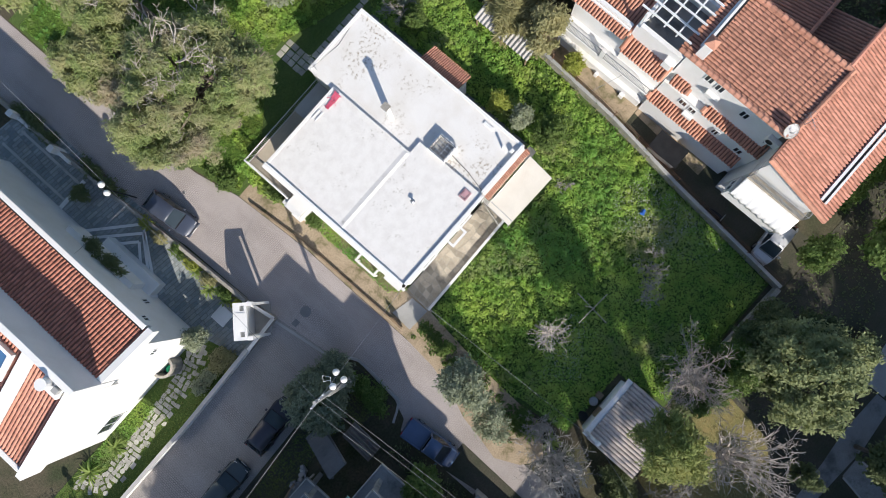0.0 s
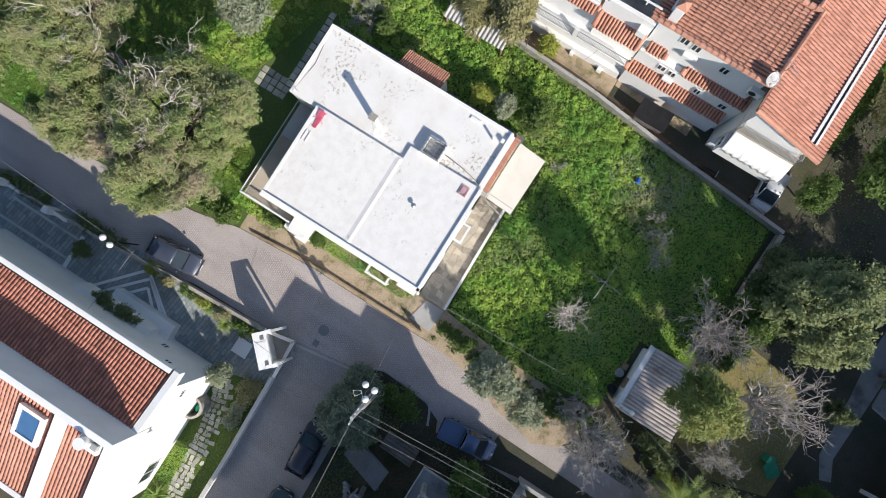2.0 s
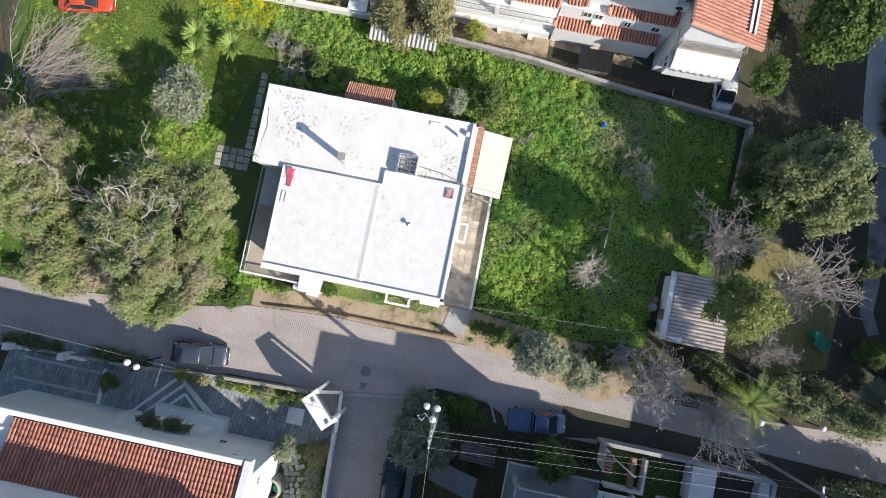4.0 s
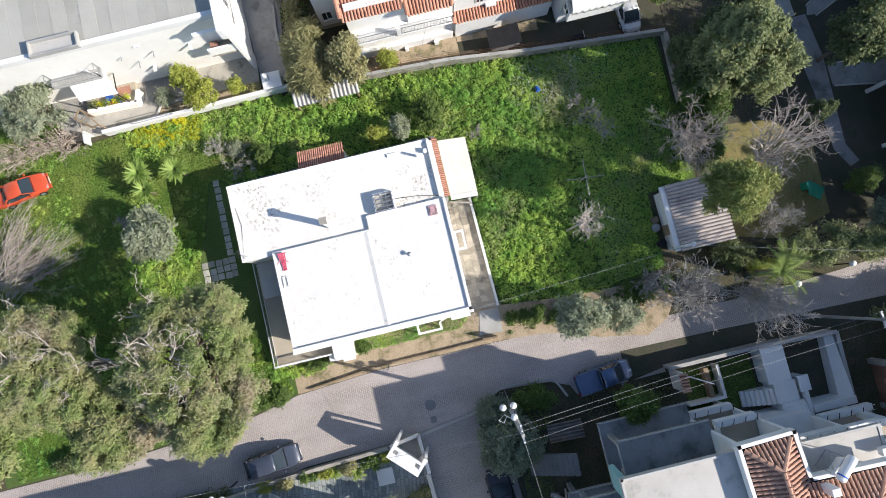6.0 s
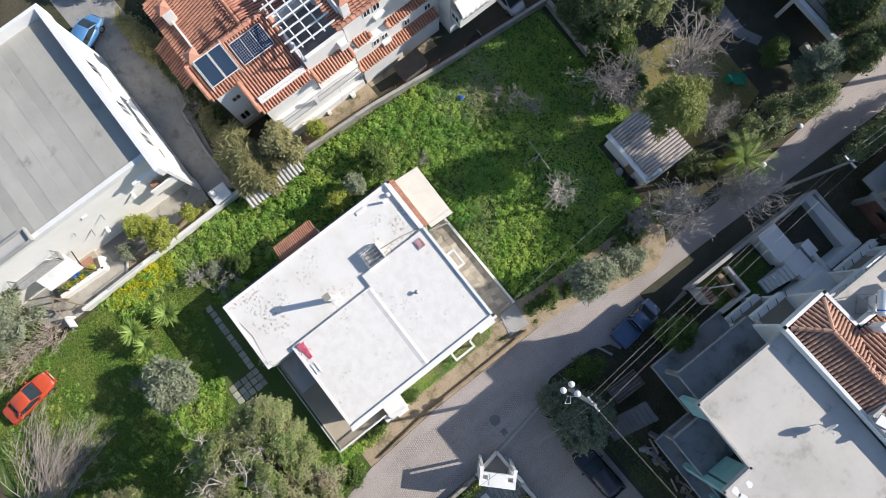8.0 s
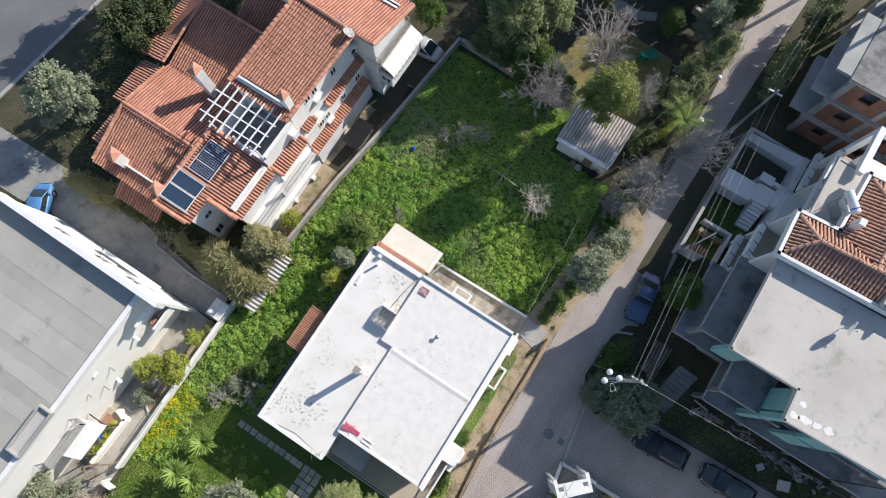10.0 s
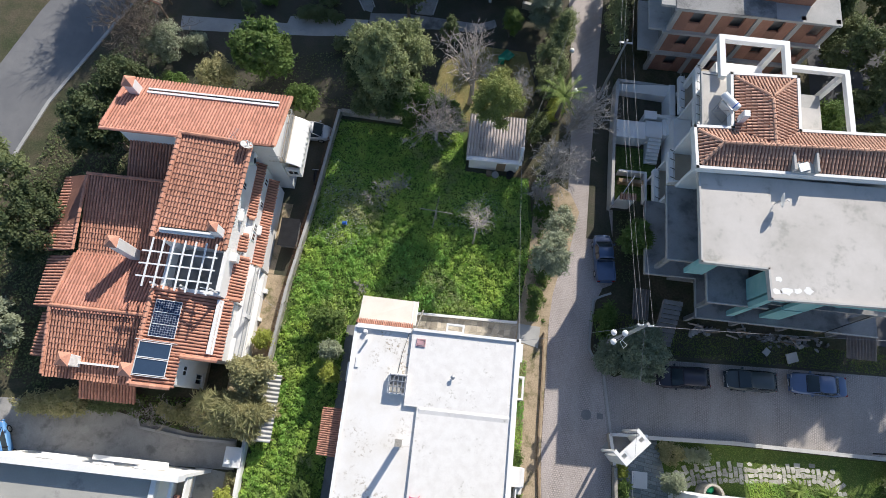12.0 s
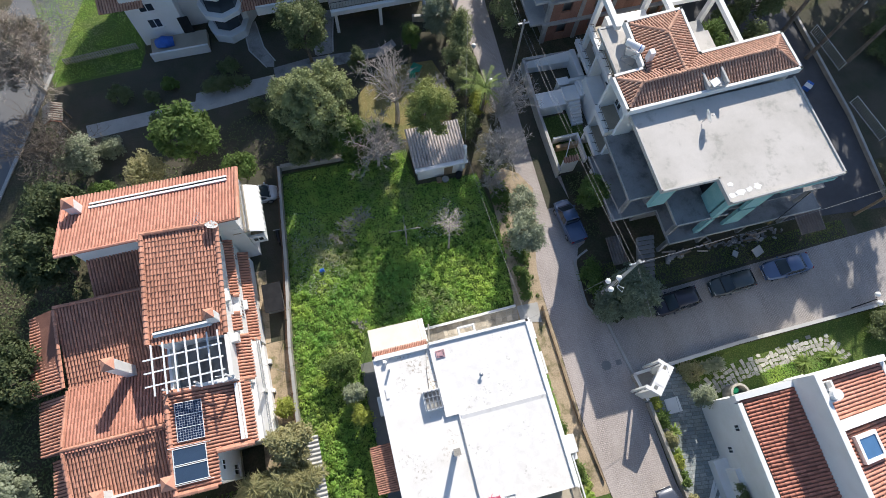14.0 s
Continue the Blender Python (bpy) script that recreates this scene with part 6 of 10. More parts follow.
def dish_bowl(parent, at, r, way):
    bm = bmesh.new()
    q = Vector(way).to_track_quat("Z", "Y").to_matrix().to_4x4()
    rings = []
    for k in range(5):
        a = k / 4
        rings.append([bm.verts.new(Matrix.Translation(at) @ q @ Vector((r * a * math.cos(j * math.pi / 9), r * a * math.sin(j * math.pi / 9), 0.28 * r * a * a))) for j in range(18)] if k else [bm.verts.new(at)])
    for j in range(18):
        bm.faces.new((rings[0][0], rings[1][j], rings[1][(j + 1) % 18]))
        for k in range(1, 4):
            bm.faces.new((rings[k][j], rings[k + 1][j], rings[k + 1][(j + 1) % 18], rings[k][(j + 1) % 18]))
    bmesh.ops.solidify(bm, geom=bm.faces[:], thickness=0.02)
    part("bowl", bm, M["pale_metal"], parent, smooth=True)
    tip = Vector(at) + Vector(way).normalized() * r * 0.9
    part("arm", tube(bmesh.new(), [Vector(at) - Vector((0, 0, r * 0.9)), tip], 0.02, 4), M["metal"], parent)
    part("receiver", boxes((tip.x - 0.05, tip.x + 0.05, tip.y - 0.05, tip.y + 0.05, tip.z - 0.05, tip.z + 0.05)), M["pale_metal"], parent)
    part("mast", tube(bmesh.new(), [Vector(at) - Vector((0, 0, r * 1.6)), Vector(at)], 0.03, 5), M["metal"], parent)


dish_bowl(dish, Vector((-21.8, 11.2, 10.0)), 0.48, (0.35, 0.5, 0.8))
tv_aerial(-22.6, 11.6, 9.6, 1.3, 0, 1.0)

# ---- grey flat-roofed building ----
grey = thing("flat_roofed_building", "white building with a grey felt flat roof", "building", (-30, -20, 0))
body(grey, rect(-37.2, -23.8, -45, -12.2), 0, 7.2, "cream_wall")
part("roof", boxes((-37.0, -24.0, -45, -12.4, 7.2, 7.35)), M["felt"], grey, "grey roof felt in overlapping strips")
for i in range(32):
    y0 = -44.5 + i * 1.0
    part("felt_roll", boxes((-36.9 + (i % 3) * 0.04, -24.15 + (i % 2) * 0.05, y0, y0 + 1.04, 7.33, 7.362 + (i % 2) * 0.012)), M["felt"], grey)
bm = bmesh.new()
for d in ((-37.3, -37.0, -45, -12.0), (-37.0, -22.0, -12.35, -11.95), (-24.0, -23.65, -45, -12.35)):
    box(bm, *d, 7.0, 8.25 if d[1] != -23.65 else 7.55)
part("parapet", bm, M["white"], grey)
body(grey, rect(-23.7, -22.7, -12.1, -12.35), 0, 7.1, "cream_wall")
part("corner_balcony", boxes((-23.75, -22.8, -14.4, -12.36, 3.3, 3.5)), M["beige"], grey)
part("balcony_front", boxes((-22.95, -22.8, -14.4, -12.36, 3.5, 4.4)), M["cream_wall"], grey)
part("upper_beam", boxes((-22.95, -22.75, -14.4, -12.36, 6.8, 7.05)), M["cream_wall"], grey)
part("flower_box", boxes((-23.7, -23.2, -14.3, -13.7, 3.5, 3.9), bevel=0.03), M["brick"], grey)
for i in range(31):
    for k in range(4):
        x0 = -36.2 + k * 3.1 + (i * 37 % 11) * 0.12
        if (i * 5 + k * 3) % 4:
            part("seam", boxes((x0, x0 + 1.4 + (i * 13 + k * 7) % 10 * 0.1, -43.52 + i * 1.0, -43.47 + i * 1.0, 7.36, 7.379)), M["concrete"], grey)
part("shutter", boxes((-30.0, -24.5, -11.93, -11.6, 4.0, 4.15), (-33.0, -30.5, -11.93, -11.7, 5.2, 5.3)), M["white"], grey)
for y, z, d in ((-18.3, 4.4, 0.5), (-19.9, 3.4, 0.55), (-20.6, 4.6, 0.3)):
    part("wall_bracket", boxes((-23.8, -23.8 + d, y - 0.03, y + 0.03, z - 0.03, z + 0.03)), M["metal"], grey)
for y, z, d, w in ((-15.6, 4.2, 0.55, 0.2), (-19.3, 2.2, 0.5, 0.22), (-18.9, 5.6, 0.16, 0.4)):
    part("wall_box", boxes((-23.8, -23.8 + d, y - w / 2, y + w / 2, z, z + 0.12), bevel=0.01), M["pale_metal"], grey)
tray = part("roof_tray", boxes((-24.6, -23.5, -25.15, -21.75, 7.56, 7.66)), M["pale_concrete"], grey, "shallow concrete tray on the roof edge")
for d in ((-24.6, -24.5, -25.15, -21.75), (-23.6, -23.5, -25.15, -21.75), (-24.5, -23.6, -25.15, -25.05), (-24.5, -23.6, -21.85, -21.75)):
    part("rim", boxes((*d, 7.66, 7.95)), M["concrete"], tray)
for x in (-26, -29, -33):
    window(grey, x, -12.2, 4.4, 1.3, 1.4, "n")
part("canopy", plate(bmesh.new(), [(-23.75, -25.7, 3.2), (-23.7, -22.7, 3.2), (-22.0, -22.2, 2.85), (-22.05, -25.15, 2.85)], 0.06), M["pale_metal"], grey, "white sheet canopy over a terrace")
for y in (-25.2, -24.2, -23.2, -22.3):
    part("batten", boxes((-23.7, -22.05, y - 0.03, y + 0.03, 2.72, 2.8)), M["dark_metal"], grey)
for x, y in ((-22.15, -25.05), (-22.1, -22.4)):
    part("canopy_post", tube(bmesh.new(), [(x, y, 0.4), (x, y, 2.8)], 0.05, 6), M["dark_metal"], grey)
part("balcony", boxes((-23.8, -23.0, -26.4, -22.6, 3.7, 3.84), bevel=0.01), M["concrete"], grey)
rail(grey, (-23.04, -26.35, 3.84), (-23.04, -22.65, 3.84), 0.95, "metal", 0.3)
rail(grey, (-23.75, -22.65, 3.84), (-23.04, -22.65, 3.84), 0.95, "metal", 0.3)
rail(grey, (-23.75, -26.35, 3.84), (-23.04, -26.35, 3.84), 0.95, "metal", 0.3)
part("clothes_frame", tube(bmesh.new(), [(-23.6, -23.4, 3.85), (-23.3, -23.2, 4.9), (-23.1, -23.0, 4.9), (-23.4, -22.8, 3.85)], 0.025, 5), M["pale_metal"], grey)
part("terrace_floor", boxes((-23.8, -22.25, -25.9, -21.9, 0.0, 0.42)), M["beige"], grey, "raised tiled terrace")
part("terrace_rug", boxes((-23.6, -22.9, -23.4, -22.3, 0.424, 0.44)), M["brick"], grey, "faded red floor tiles")
low_wall("terrace_wall", "low cream terrace wall", [(-22.1, -25.8), (-21.95, -21.9), (-22.9, -21.6)], 0.75, 0.26, "cream_wall", "cream_wall")
g12 = np.random.default_rng(12)
for i in range(9):
    x, y = -22.45 + float(g12.normal(0, 0.08)), -25.4 + i * 0.36
    pot = thing("flower_pot", "small potted plant on the terrace edge", "flower pot", (x, y, 0.42), group="terrace pots")
    part("pot", tube(bmesh.new(), [(x, y, 0.421), (x, y, 0.7)], [0.1, 0.15], 10), M[("brick", "blue", "brick", "white", "red")[i % 5]], pot)
    p = np.array([(x, y, 0.85)]) + g12.normal(0, 1, (60, 3)) * (0.13, 0.13, 0.1)
    v, f = leaf_cloud(p, 0.09, 0.3, 1.6, 300 + i)
    sheet_mesh("plant", v, f, M[("green_leaf", "yellow_leaf", "flower")[i % 3]], pot, kind="stuff")
tub = thing("plastic_tub", "blue plastic tub under the canopy", "tub", (-22.8, -23.9, 0.42))
part("body", tube(bmesh.new(), [(-22.8, -23.9, 0.422), (-22.8, -23.9, 0.85)], [0.25, 0.32], 12), M["blue"], tub)
arch = thing("pergola_frame", "leaning grey timber frame by the yard gate", "frame", (-21.2, -25.3, 0))
for a, b in (((-21.9, -25.8, 2.0), (-20.4, -24.6, 1.9)), ((-21.3, -26.3, 1.9), (-20.3, -25.2, 1.8)), ((-21.9, -25.8, 2.0), (-21.3, -26.3, 1.9)), ((-20.4, -24.6, 1.9), (-20.3, -25.2, 1.8))):
    part("beam", tube(bmesh.new(), [a, b], 0.07, 4), M["wood"], arch)
for x, y in ((-21.9, -25.8), (-21.3, -26.3), (-20.4, -24.6)):
    part("post", tube(bmesh.new(), [(x, y, 0), (x, y, 1.95)], 0.06, 4), M["wood"], arch)
gate_slab = thing("yard_gate", "white sheet gate at the field corner", "gate", (-19.9, -26.0, 0))
part("leaf", boxes((-20.4, -19.6, -26.5, -26.35, 0.15, 1.0), bevel=0.01), M["pale_metal"], gate_slab)
part("post", boxes((-20.45, -20.3, -26.32, -26.17, 0, 1.2)), M["white"], gate_slab)
wall_rail = thing("wall_railing", "short grey railing on the yard wall", "railing", (-20.2, -21, 0.86))
rail(wall_rail, (-20.2, -22.4, 0.86), (-20.25, -19.2, 0.86), 0.45, "metal", 0.4)
bench = thing("planter_box", "rough stone edging in the yard", "planter", (-21.5, -20.6, 0))
part("edging", tube(bmesh.new(), [(-21.6, -17.6, 0.1), (-21.55, -20.3, 0.1), (-20.6, -20.9, 0.1)], 0.11, 6), M["pale_concrete"], bench)

# ---- stone terrace villa across the street ----
ev = thing("terrace_villa", "white villa with terracotta roofs behind parapets", "house", (18, -15, 0))
shed_z = lambda x: 11.0 - (x - 16.3) * 0.39
body(ev, rect(13.25, 16.05, -30, -9.75), 0, 8.15)
body(ev, rect(16.05, 23.7, -30, -9.75), 0, lambda x, y: shed_z(x) - 0.15)
part("parapet", boxes((11.95, 12.3, -30, -10.15, 7.95, 8.45), bevel=0.02), M["white"], ev)
part("eaves_slab", boxes((12.0, 13.4, -30, -10.1, 7.75, 7.94)), M["white"], ev)
part("parapet", prism(bmesh.new(), rect(11.95, 15.95, -9.98, -9.55), 7.7, lambda x, y: 8.45 + (x - 11.95) * 0.2), M["white"], ev)
part("upper_parapet", boxes((15.97, 16.38, -30, -9.5, 7.8, 11.75), bevel=0.02), M["white"], ev)
for y0, y1 in ((-9.95, -9.5), (-13.35, -12.75)):
    part("upper_parapet", prism(bmesh.new(), rect(16.39, 23.8, y0, y1), 7.0, lambda x, y: shed_z(x) + 0.65), M["white"], ev)
part("upper_parapet", boxes((23.5, 23.85, -30, -9.96, 7.0, 8.35), bevel=0.02), M["white"], ev)
tiles(ev, [(12.3, -10.0, 8.2), (12.3, -25.0, 8.2), (15.96, -25.0, 9.1), (15.96, -10.0, 9.1)], M["tile_deep"], 0.25, 0.4)
tiles(ev, [(23.48, -12.73, shed_z(23.48)), (23.48, -9.97, shed_z(23.48)), (16.4, -9.97, 11.0), (16.4, -12.73, 11.0)], M["tile_pink"], 0.25, 0.4)
tiles(ev, [(23.48, -24, shed_z(23.48)), (23.48, -13.37, shed_z(23.48)), (16.4, -13.37, 11.0), (16.4, -24, 11.0)], M["tile_pink"], 0.25, 0.4)
part("gutter", boxes((12.28, 12.4, -25, -10.2, 8.3, 8.38)), M["dark_metal"], ev)
c1 = part("chimney", boxes((16.4, 17.2, -11.5, -10.1, 10.6, 11.5), bevel=0.03), M["white"], ev)
part("cowl", tube(bmesh.new(), [(16.75, -11.05, 11.5), (16.75, -11.05, 12.1), (16.75, -11.05, 12.15)], [0.33, 0.33, 0.36], 16), M["white"], c1)
part("vent_box", boxes((16.45, 16.8, -10.55, -10.15, 11.505, 11.85), bevel=0.02), M["concrete"], c1)
sk = part("roof_light", prism(bmesh.new(), rect(17.3, 17.55, -15.7, -13.9), 9.6, lambda x, y: shed_z(x) + 0.5), M["white"], ev, "white framed roof light")
for d in ((19.25, 19.5, -15.7, -13.9), (17.55, 19.25, -14.15, -13.9), (17.55, 19.25, -15.7, -15.45)):
    part("curb", prism(bmesh.new(), rect(*d), 9.2, lambda x, y: shed_z(x) + 0.5), M["white"], sk)
part("pane", plate(bmesh.new(), [(17.55, -15.45, shed_z(17.55) + 0.42), (19.25, -15.45, shed_z(19.25) + 0.42), (19.25, -14.15, shed_z(19.25) + 0.42), (17.55, -14.15, shed_z(17.55) + 0.42)], 0.03), M["roof_glass"], sk)
for y, z in ((-12.0, 4.2), (-13.6, 1.9)):
    window(ev, 13.25, y, z, 0.55, 0.75, "w", sill=False)
window(ev, 21.5, -9.75, 1.0, 1.6, 1.8, "n")
window(ev, 14.2, -9.75, 5.0, 0.5, 0.6, "n", sill=False)
part("ledge", boxes((12.1, 13.25, -19.6, -14.2, 0, 1.0)), M["white"], ev)
part("planting_trough", boxes((12.8, 13.25, -21.5, -15.0, 1.0, 2.6)), M["white"], ev)
o = (16.2, -9.74)
arc = [math.pi * i / 10 for i in range(11)]
bm = prism(bmesh.new(), [(o[0] + math.cos(a) * 0.82, o[1] + math.sin(a) * 0.82) for a in arc] + [(o[0] + math.cos(a) * 0.64, o[1] + math.sin(a) * 0.64) for a in arc[::-1]], 0, 1.6)
part("round_turret", bm, M["wall_stone"], ev)
part("green_netting", tube(bmesh.new(), [(16.2, -9.42, 0.5), (16.25, -9.4, 0.9), (16.3, -9.42, 1.1)], [0.32, 0.3, 0.1], 12), M["green"], ev)
tv_aerial(16.15, -18.5, 11.75, 1.0, 0, 0.2)
# white inlaid stripes in the slate
STR = [((13.5, -22.0), (9.9, -18.7), (13.3, -14.1)), ((13.2, -20.9), (10.4, -18.2), (12.9, -15.2)), ((13.0, -19.8), (11.1, -18.0), (12.6, -16.4))]
for line in STR:
    bm = bmesh.new()
    for (ax, ay), (bx, by) in zip(line, line[1:]):
        d = Vector((bx - ax, by - ay)).normalized()
        s = Vector((-d.y, d.x)) * 0.11
        a, b = Vector((ax, ay)), Vector((bx, by))
        prism(bm, [tuple(a - s), tuple(b - s), tuple(b + s), tuple(a + s)], 0.0, 0.036)
    tagged(part("inlay_stripe", bm, M["white"], None), "pale marble stripe set in the slate terrace", "stripe", "", "structure")
for x, y0, y1 in ((10.9, -31, -24.7), (12.6, -31.5, -24.7)):
    tagged(part("inlay_stripe", boxes((x - 0.1, x + 0.1, y0, y1, 0.0, 0.036)), M["pale_concrete"], None), "pale marble stripe set in the slate terrace", "stripe", "", "structure")
tagged(part("inlay_stripe", boxes((10.5, 13.9, -24.6, -24.3, 0.0, 0.12)), M["white"], None), "white kerb across the slate terrace", "stripe", "", "structure")
tagged(part("terrace_pad", boxes((10.35, 11.6, -9.95, -8.7, 0.03, 0.1), bevel=0.02), M["white"], None), "square pale concrete pad on the terrace", "pad")
porch = thing("gate_porch", "white concrete entrance gate with a flat slotted top", "gate", (9.3, -7.08, 0))
q = Matrix.Translation((9.3, -7.08, 0)) @ Matrix.Rotation(radians(-45), 4, 'Z')


def turned(bm, m):
    bmesh.ops.transform(bm, matrix=m, verts=bm.verts)
    return bm


top = part("top", turned(boxes((-0.48, 0.48, -0.72, 0.72, 3.55, 3.8), (-0.42, 0.36, -0.6, 0.6, 3.8, 3.83)), q), M["white"], porch)
for y0, y1 in ((-1.3, -1.08), (1.08, 1.3)):
    part("end_beam", turned(boxes((-0.48, 0.48, y0, y1, 3.55, 3.8)), q), M["white"], top)
    part("arm", turned(boxes((-0.86, -0.48, y0 - 0.03, y1 + 0.03, 3.55, 3.78)), q), M["white"], top)
for x0, x1, y0 in ((-0.48, -0.3, -1.08), (0.0, 0.48, -1.08), (-0.48, -0.3, 0.72), (0.0, 0.48, 0.72)):
    part("side_beam", turned(boxes((x0, x1, y0, y0 + 0.36, 3.55, 3.8)), q), M["white"], top)
for y in (-1.27, 1.07):
    part("pier", turned(boxes((-0.4, 0.4, y, y + 0.2, 0, 3.55)), q), M["white"], porch)
    part("pier", turned(boxes((-0.84, -0.66, y, y + 0.2, 0, 3.55)), q), M["white"], porch)
part("gate_leaf", turned(boxes((0.3, 0.34, -1.05, 1.05, 0.05, 3.2)), q), M["white"], porch, "white sheet gate leaf")
part("threshold", turned(boxes((-0.95, 0.45, -1.05, 1.05, 0.03, 0.14)), q), M["concrete"], porch)
for x, y in ((10.1, -31.6), (10.0, -27.3)):
    gp = thing("gate_pier", "white scrolled gate pier at the driveway", "gate pier", (x, y, 0), group="driveway gate piers")
    part("pier", boxes((x - 0.25, x + 0.25, y - 0.25, y + 0.25, 0, 1.5), bevel=0.03), M["white"], gp)
    part("wing", boxes((x - 0.12, x + 0.12, y + 0.25, y + 1.5, 0, 0.9), bevel=0.03), M["white"], gp)

# ---- large grey building with unfinished lower floors ----
big = thing("apartment_building", "concrete apartment building with unfinished lower floors", "building", (19, 12, 0))
ROOF = [(11.55, 12.9), (11.6, 5.9), (16.3, 5.9), (16.4, 3.75), (26.5, 4.1), (26.35, 13.2)]
bm = bmesh.new()
prism(bm, ROOF, 10.05, 10.35)
part("roof_slab", bm, M["screed"], big, "pale smooth concrete roof slab")
upstand([(11.62, 12.9), (11.68, 5.98), (16.38, 5.98), (16.48, 3.83), (26.42, 4.18), (26.28, 13.2)], 10.3, 10.48, 0.14, big, "pale_concrete")
body(big, [(13.2, 12.9), (13.2, 7.4), (17.5, 7.4), (17.5, 5.6), (25.6, 5.6), (25.6, 13.2)], 0, 10.05, "stained_slab")
part("floor_slab", boxes((10.4, 27.0, 6.9, 13.0, 6.95, 7.2), (13.4, 18.0, 3.9, 6.9, 6.95, 7.2), (18.0, 27.0, 4.3, 6.9, 6.95, 7.2)), M["stained_slab"], big)
part("floor_slab", boxes((9.9, 28.5, 6.6, 13.0, 3.6, 3.85), (14.0, 28.5, 3.4, 6.6, 3.6, 3.85)), M["stained_slab"], big)
for x0, x1, y0, y1 in ((11.7, 13.1, 6.0, 6.35), (16.4, 17.0, 4.4, 6.0), (18.4, 20.6, 4.5, 4.85), (23, 23.4, 4.6, 5.4)):
    part("wrapped_column", boxes((x0, x1, y0, y1, 7.2, 10.05)), M["teal"], big, "teal insulation board on the wall")
for x0, x1, y0, y1, z0 in ((16.45, 16.95, 3.85, 4.25, 3.86), (19.1, 20.7, 4.0, 4.28, 3.86)):
    part("wrapped_column", boxes((x0, x1, y0, y1, z0, 6.94), (x0, x1, y0, y1, 7.21, 10.04)), M["teal"], big, "teal insulation board on the column")
part("wrapped_beam", boxes((16.96, 25.9, 4.0, 4.2, 9.55, 10.04)), M["teal"], big, "teal insulation board on the edge beam")
for x0, x1, y0, y1 in ((10.7, 11.0, 7.1, 7.4), (14.0, 14.3, 4.2, 4.5), (20.4, 20.7, 4.4, 4.7), (26.3, 26.6, 4.4, 4.7)):
    part("column", boxes((x0, x1, y0, y1, 3.85, 6.95)), M["stained_slab"], big)
for x in (14.6, 18.5, 22.5, 26.8):
    part("column", boxes((x, x + 0.35, 3.9, 4.25, 0, 3.6)), M["stained_slab"], big)
# solid black box paints the shade of a recess in the front
part("opening", boxes((16.6, 17.3, 5.7, 7.2, 7.25, 9.9)), M["dark_metal"], big)
for i in range(10):
    part("step", turned(boxes((-0.75, 0.75, -0.19, 0.15, -0.07, 0.0)), pose(12.5 + i * 0.02, 4.6 - i * 0.32, 3.3 - i * 0.33, 3, 0, -4)), M["dark_concrete"], big)
for x in (11.85, 13.15):
    part("stringer", plate(bmesh.new(), [(x - 0.08, 4.7, 3.1), (x + 0.08, 4.7, 3.1), (x + 0.24, 1.7, -0.05), (x + 0.08, 1.7, -0.05)], 0.2), M["dark_concrete"], big)
for z, ring in ((7.2, [(10.44, 13.0), (10.44, 6.94), (13.44, 6.94), (13.44, 3.94), (17.96, 3.94)]), (3.85, [(9.94, 13.0), (9.94, 6.64), (14.04, 6.64), (14.04, 3.44), (28.46, 3.44)])):
    for a, b in zip(ring, ring[1:]):
        upstand([a, b], z + 0.002, z + 0.07, 0.08, big, "pale_concrete", "slab_edge")
# tiled upper storey: a long hipped wing and a short one behind it
bm = bmesh.new()
prism(bm, [(12.7, 13.1), (26.3, 13.7), (26.2, 16.95), (12.7, 16.2)], 0, 11.05)
part("upper_wall", bm, M["white"], big)
part("upper_wall", boxes((14.4, 18.75, 16.3, 20.9, 0, 11.05)), M["white"], big)
part("soffit", boxes((11.15, 12.7, 13.0, 16.1, 10.85, 11.02)), M["white"], big)
for x0, x1, y0, y1, z1 in ((11.15, 12.69, 12.92, 13.2, 10.85), (11.2, 12.69, 16.25, 16.5, 10.85), (13.1, 14.4, 21.62, 21.86, 9.6)):
    part("fin_wall", boxes((x0, x1, y0, y1, 0, z1), bevel=0.015), M["white"], big)
EAVES = [(11.15, 12.85), (26.55, 13.5), (26.4, 17.15), (18.85, 16.7), (19.0, 21.3), (13.9, 21.0), (13.8, 16.35), (11.02, 16.15)]
for a, b in zip(EAVES, EAVES[1:] + EAVES[:1]):
    upstand([a, b], 10.6, 11.25, 0.22, big, name="fascia")
SW, SE, NE, NB, NC, ND, NA, NW = [(x + sx * 0.27, y + sy * 0.27) for (x, y), (sx, sy) in zip(EAVES, ((1, 1), (-1, 1), (-1, -1), (-1, -1), (-1, -1), (1, -1), (1, -1), (1, -1)))]
for a, b in ((SW, SE), (SE, NE), (NE, NB), (NB, NC), (NC, ND), (ND, NA), (NA, NW), (NW, SW)):
    upstand([a, b], 10.9, 11.1, 0.34, big, "dark_metal", "gutter")
TB = M["tile_brown"]
E1, RZ = 11.15, 12.0
RW, RE, RN, RT = (12.75, 14.6), (24.6, 15.3), (16.5, 14.83), (16.5, 18.8)
lift = lambda p, z: (p[0], p[1], z)
tiles(big, [lift(SW, E1), lift(SE, E1), lift(RE, RZ), lift(RW, RZ)], TB, 0.26, 0.38)
tiles(big, [lift(SE, E1), lift(NE, E1), lift(RE, RZ)], TB, 0.26, 0.38)
tiles(big, [lift(NW, E1), lift(SW, E1), lift(RW, RZ)], TB, 0.26, 0.38)
tiles(big, [lift(NE, E1), lift(NB, E1), lift(RN, RZ), lift(RE, RZ)], TB, 0.26, 0.38)
tiles(big, [lift(NA, E1), lift(NW, E1), lift(RW, RZ), lift(RN, RZ)], TB, 0.26, 0.38)
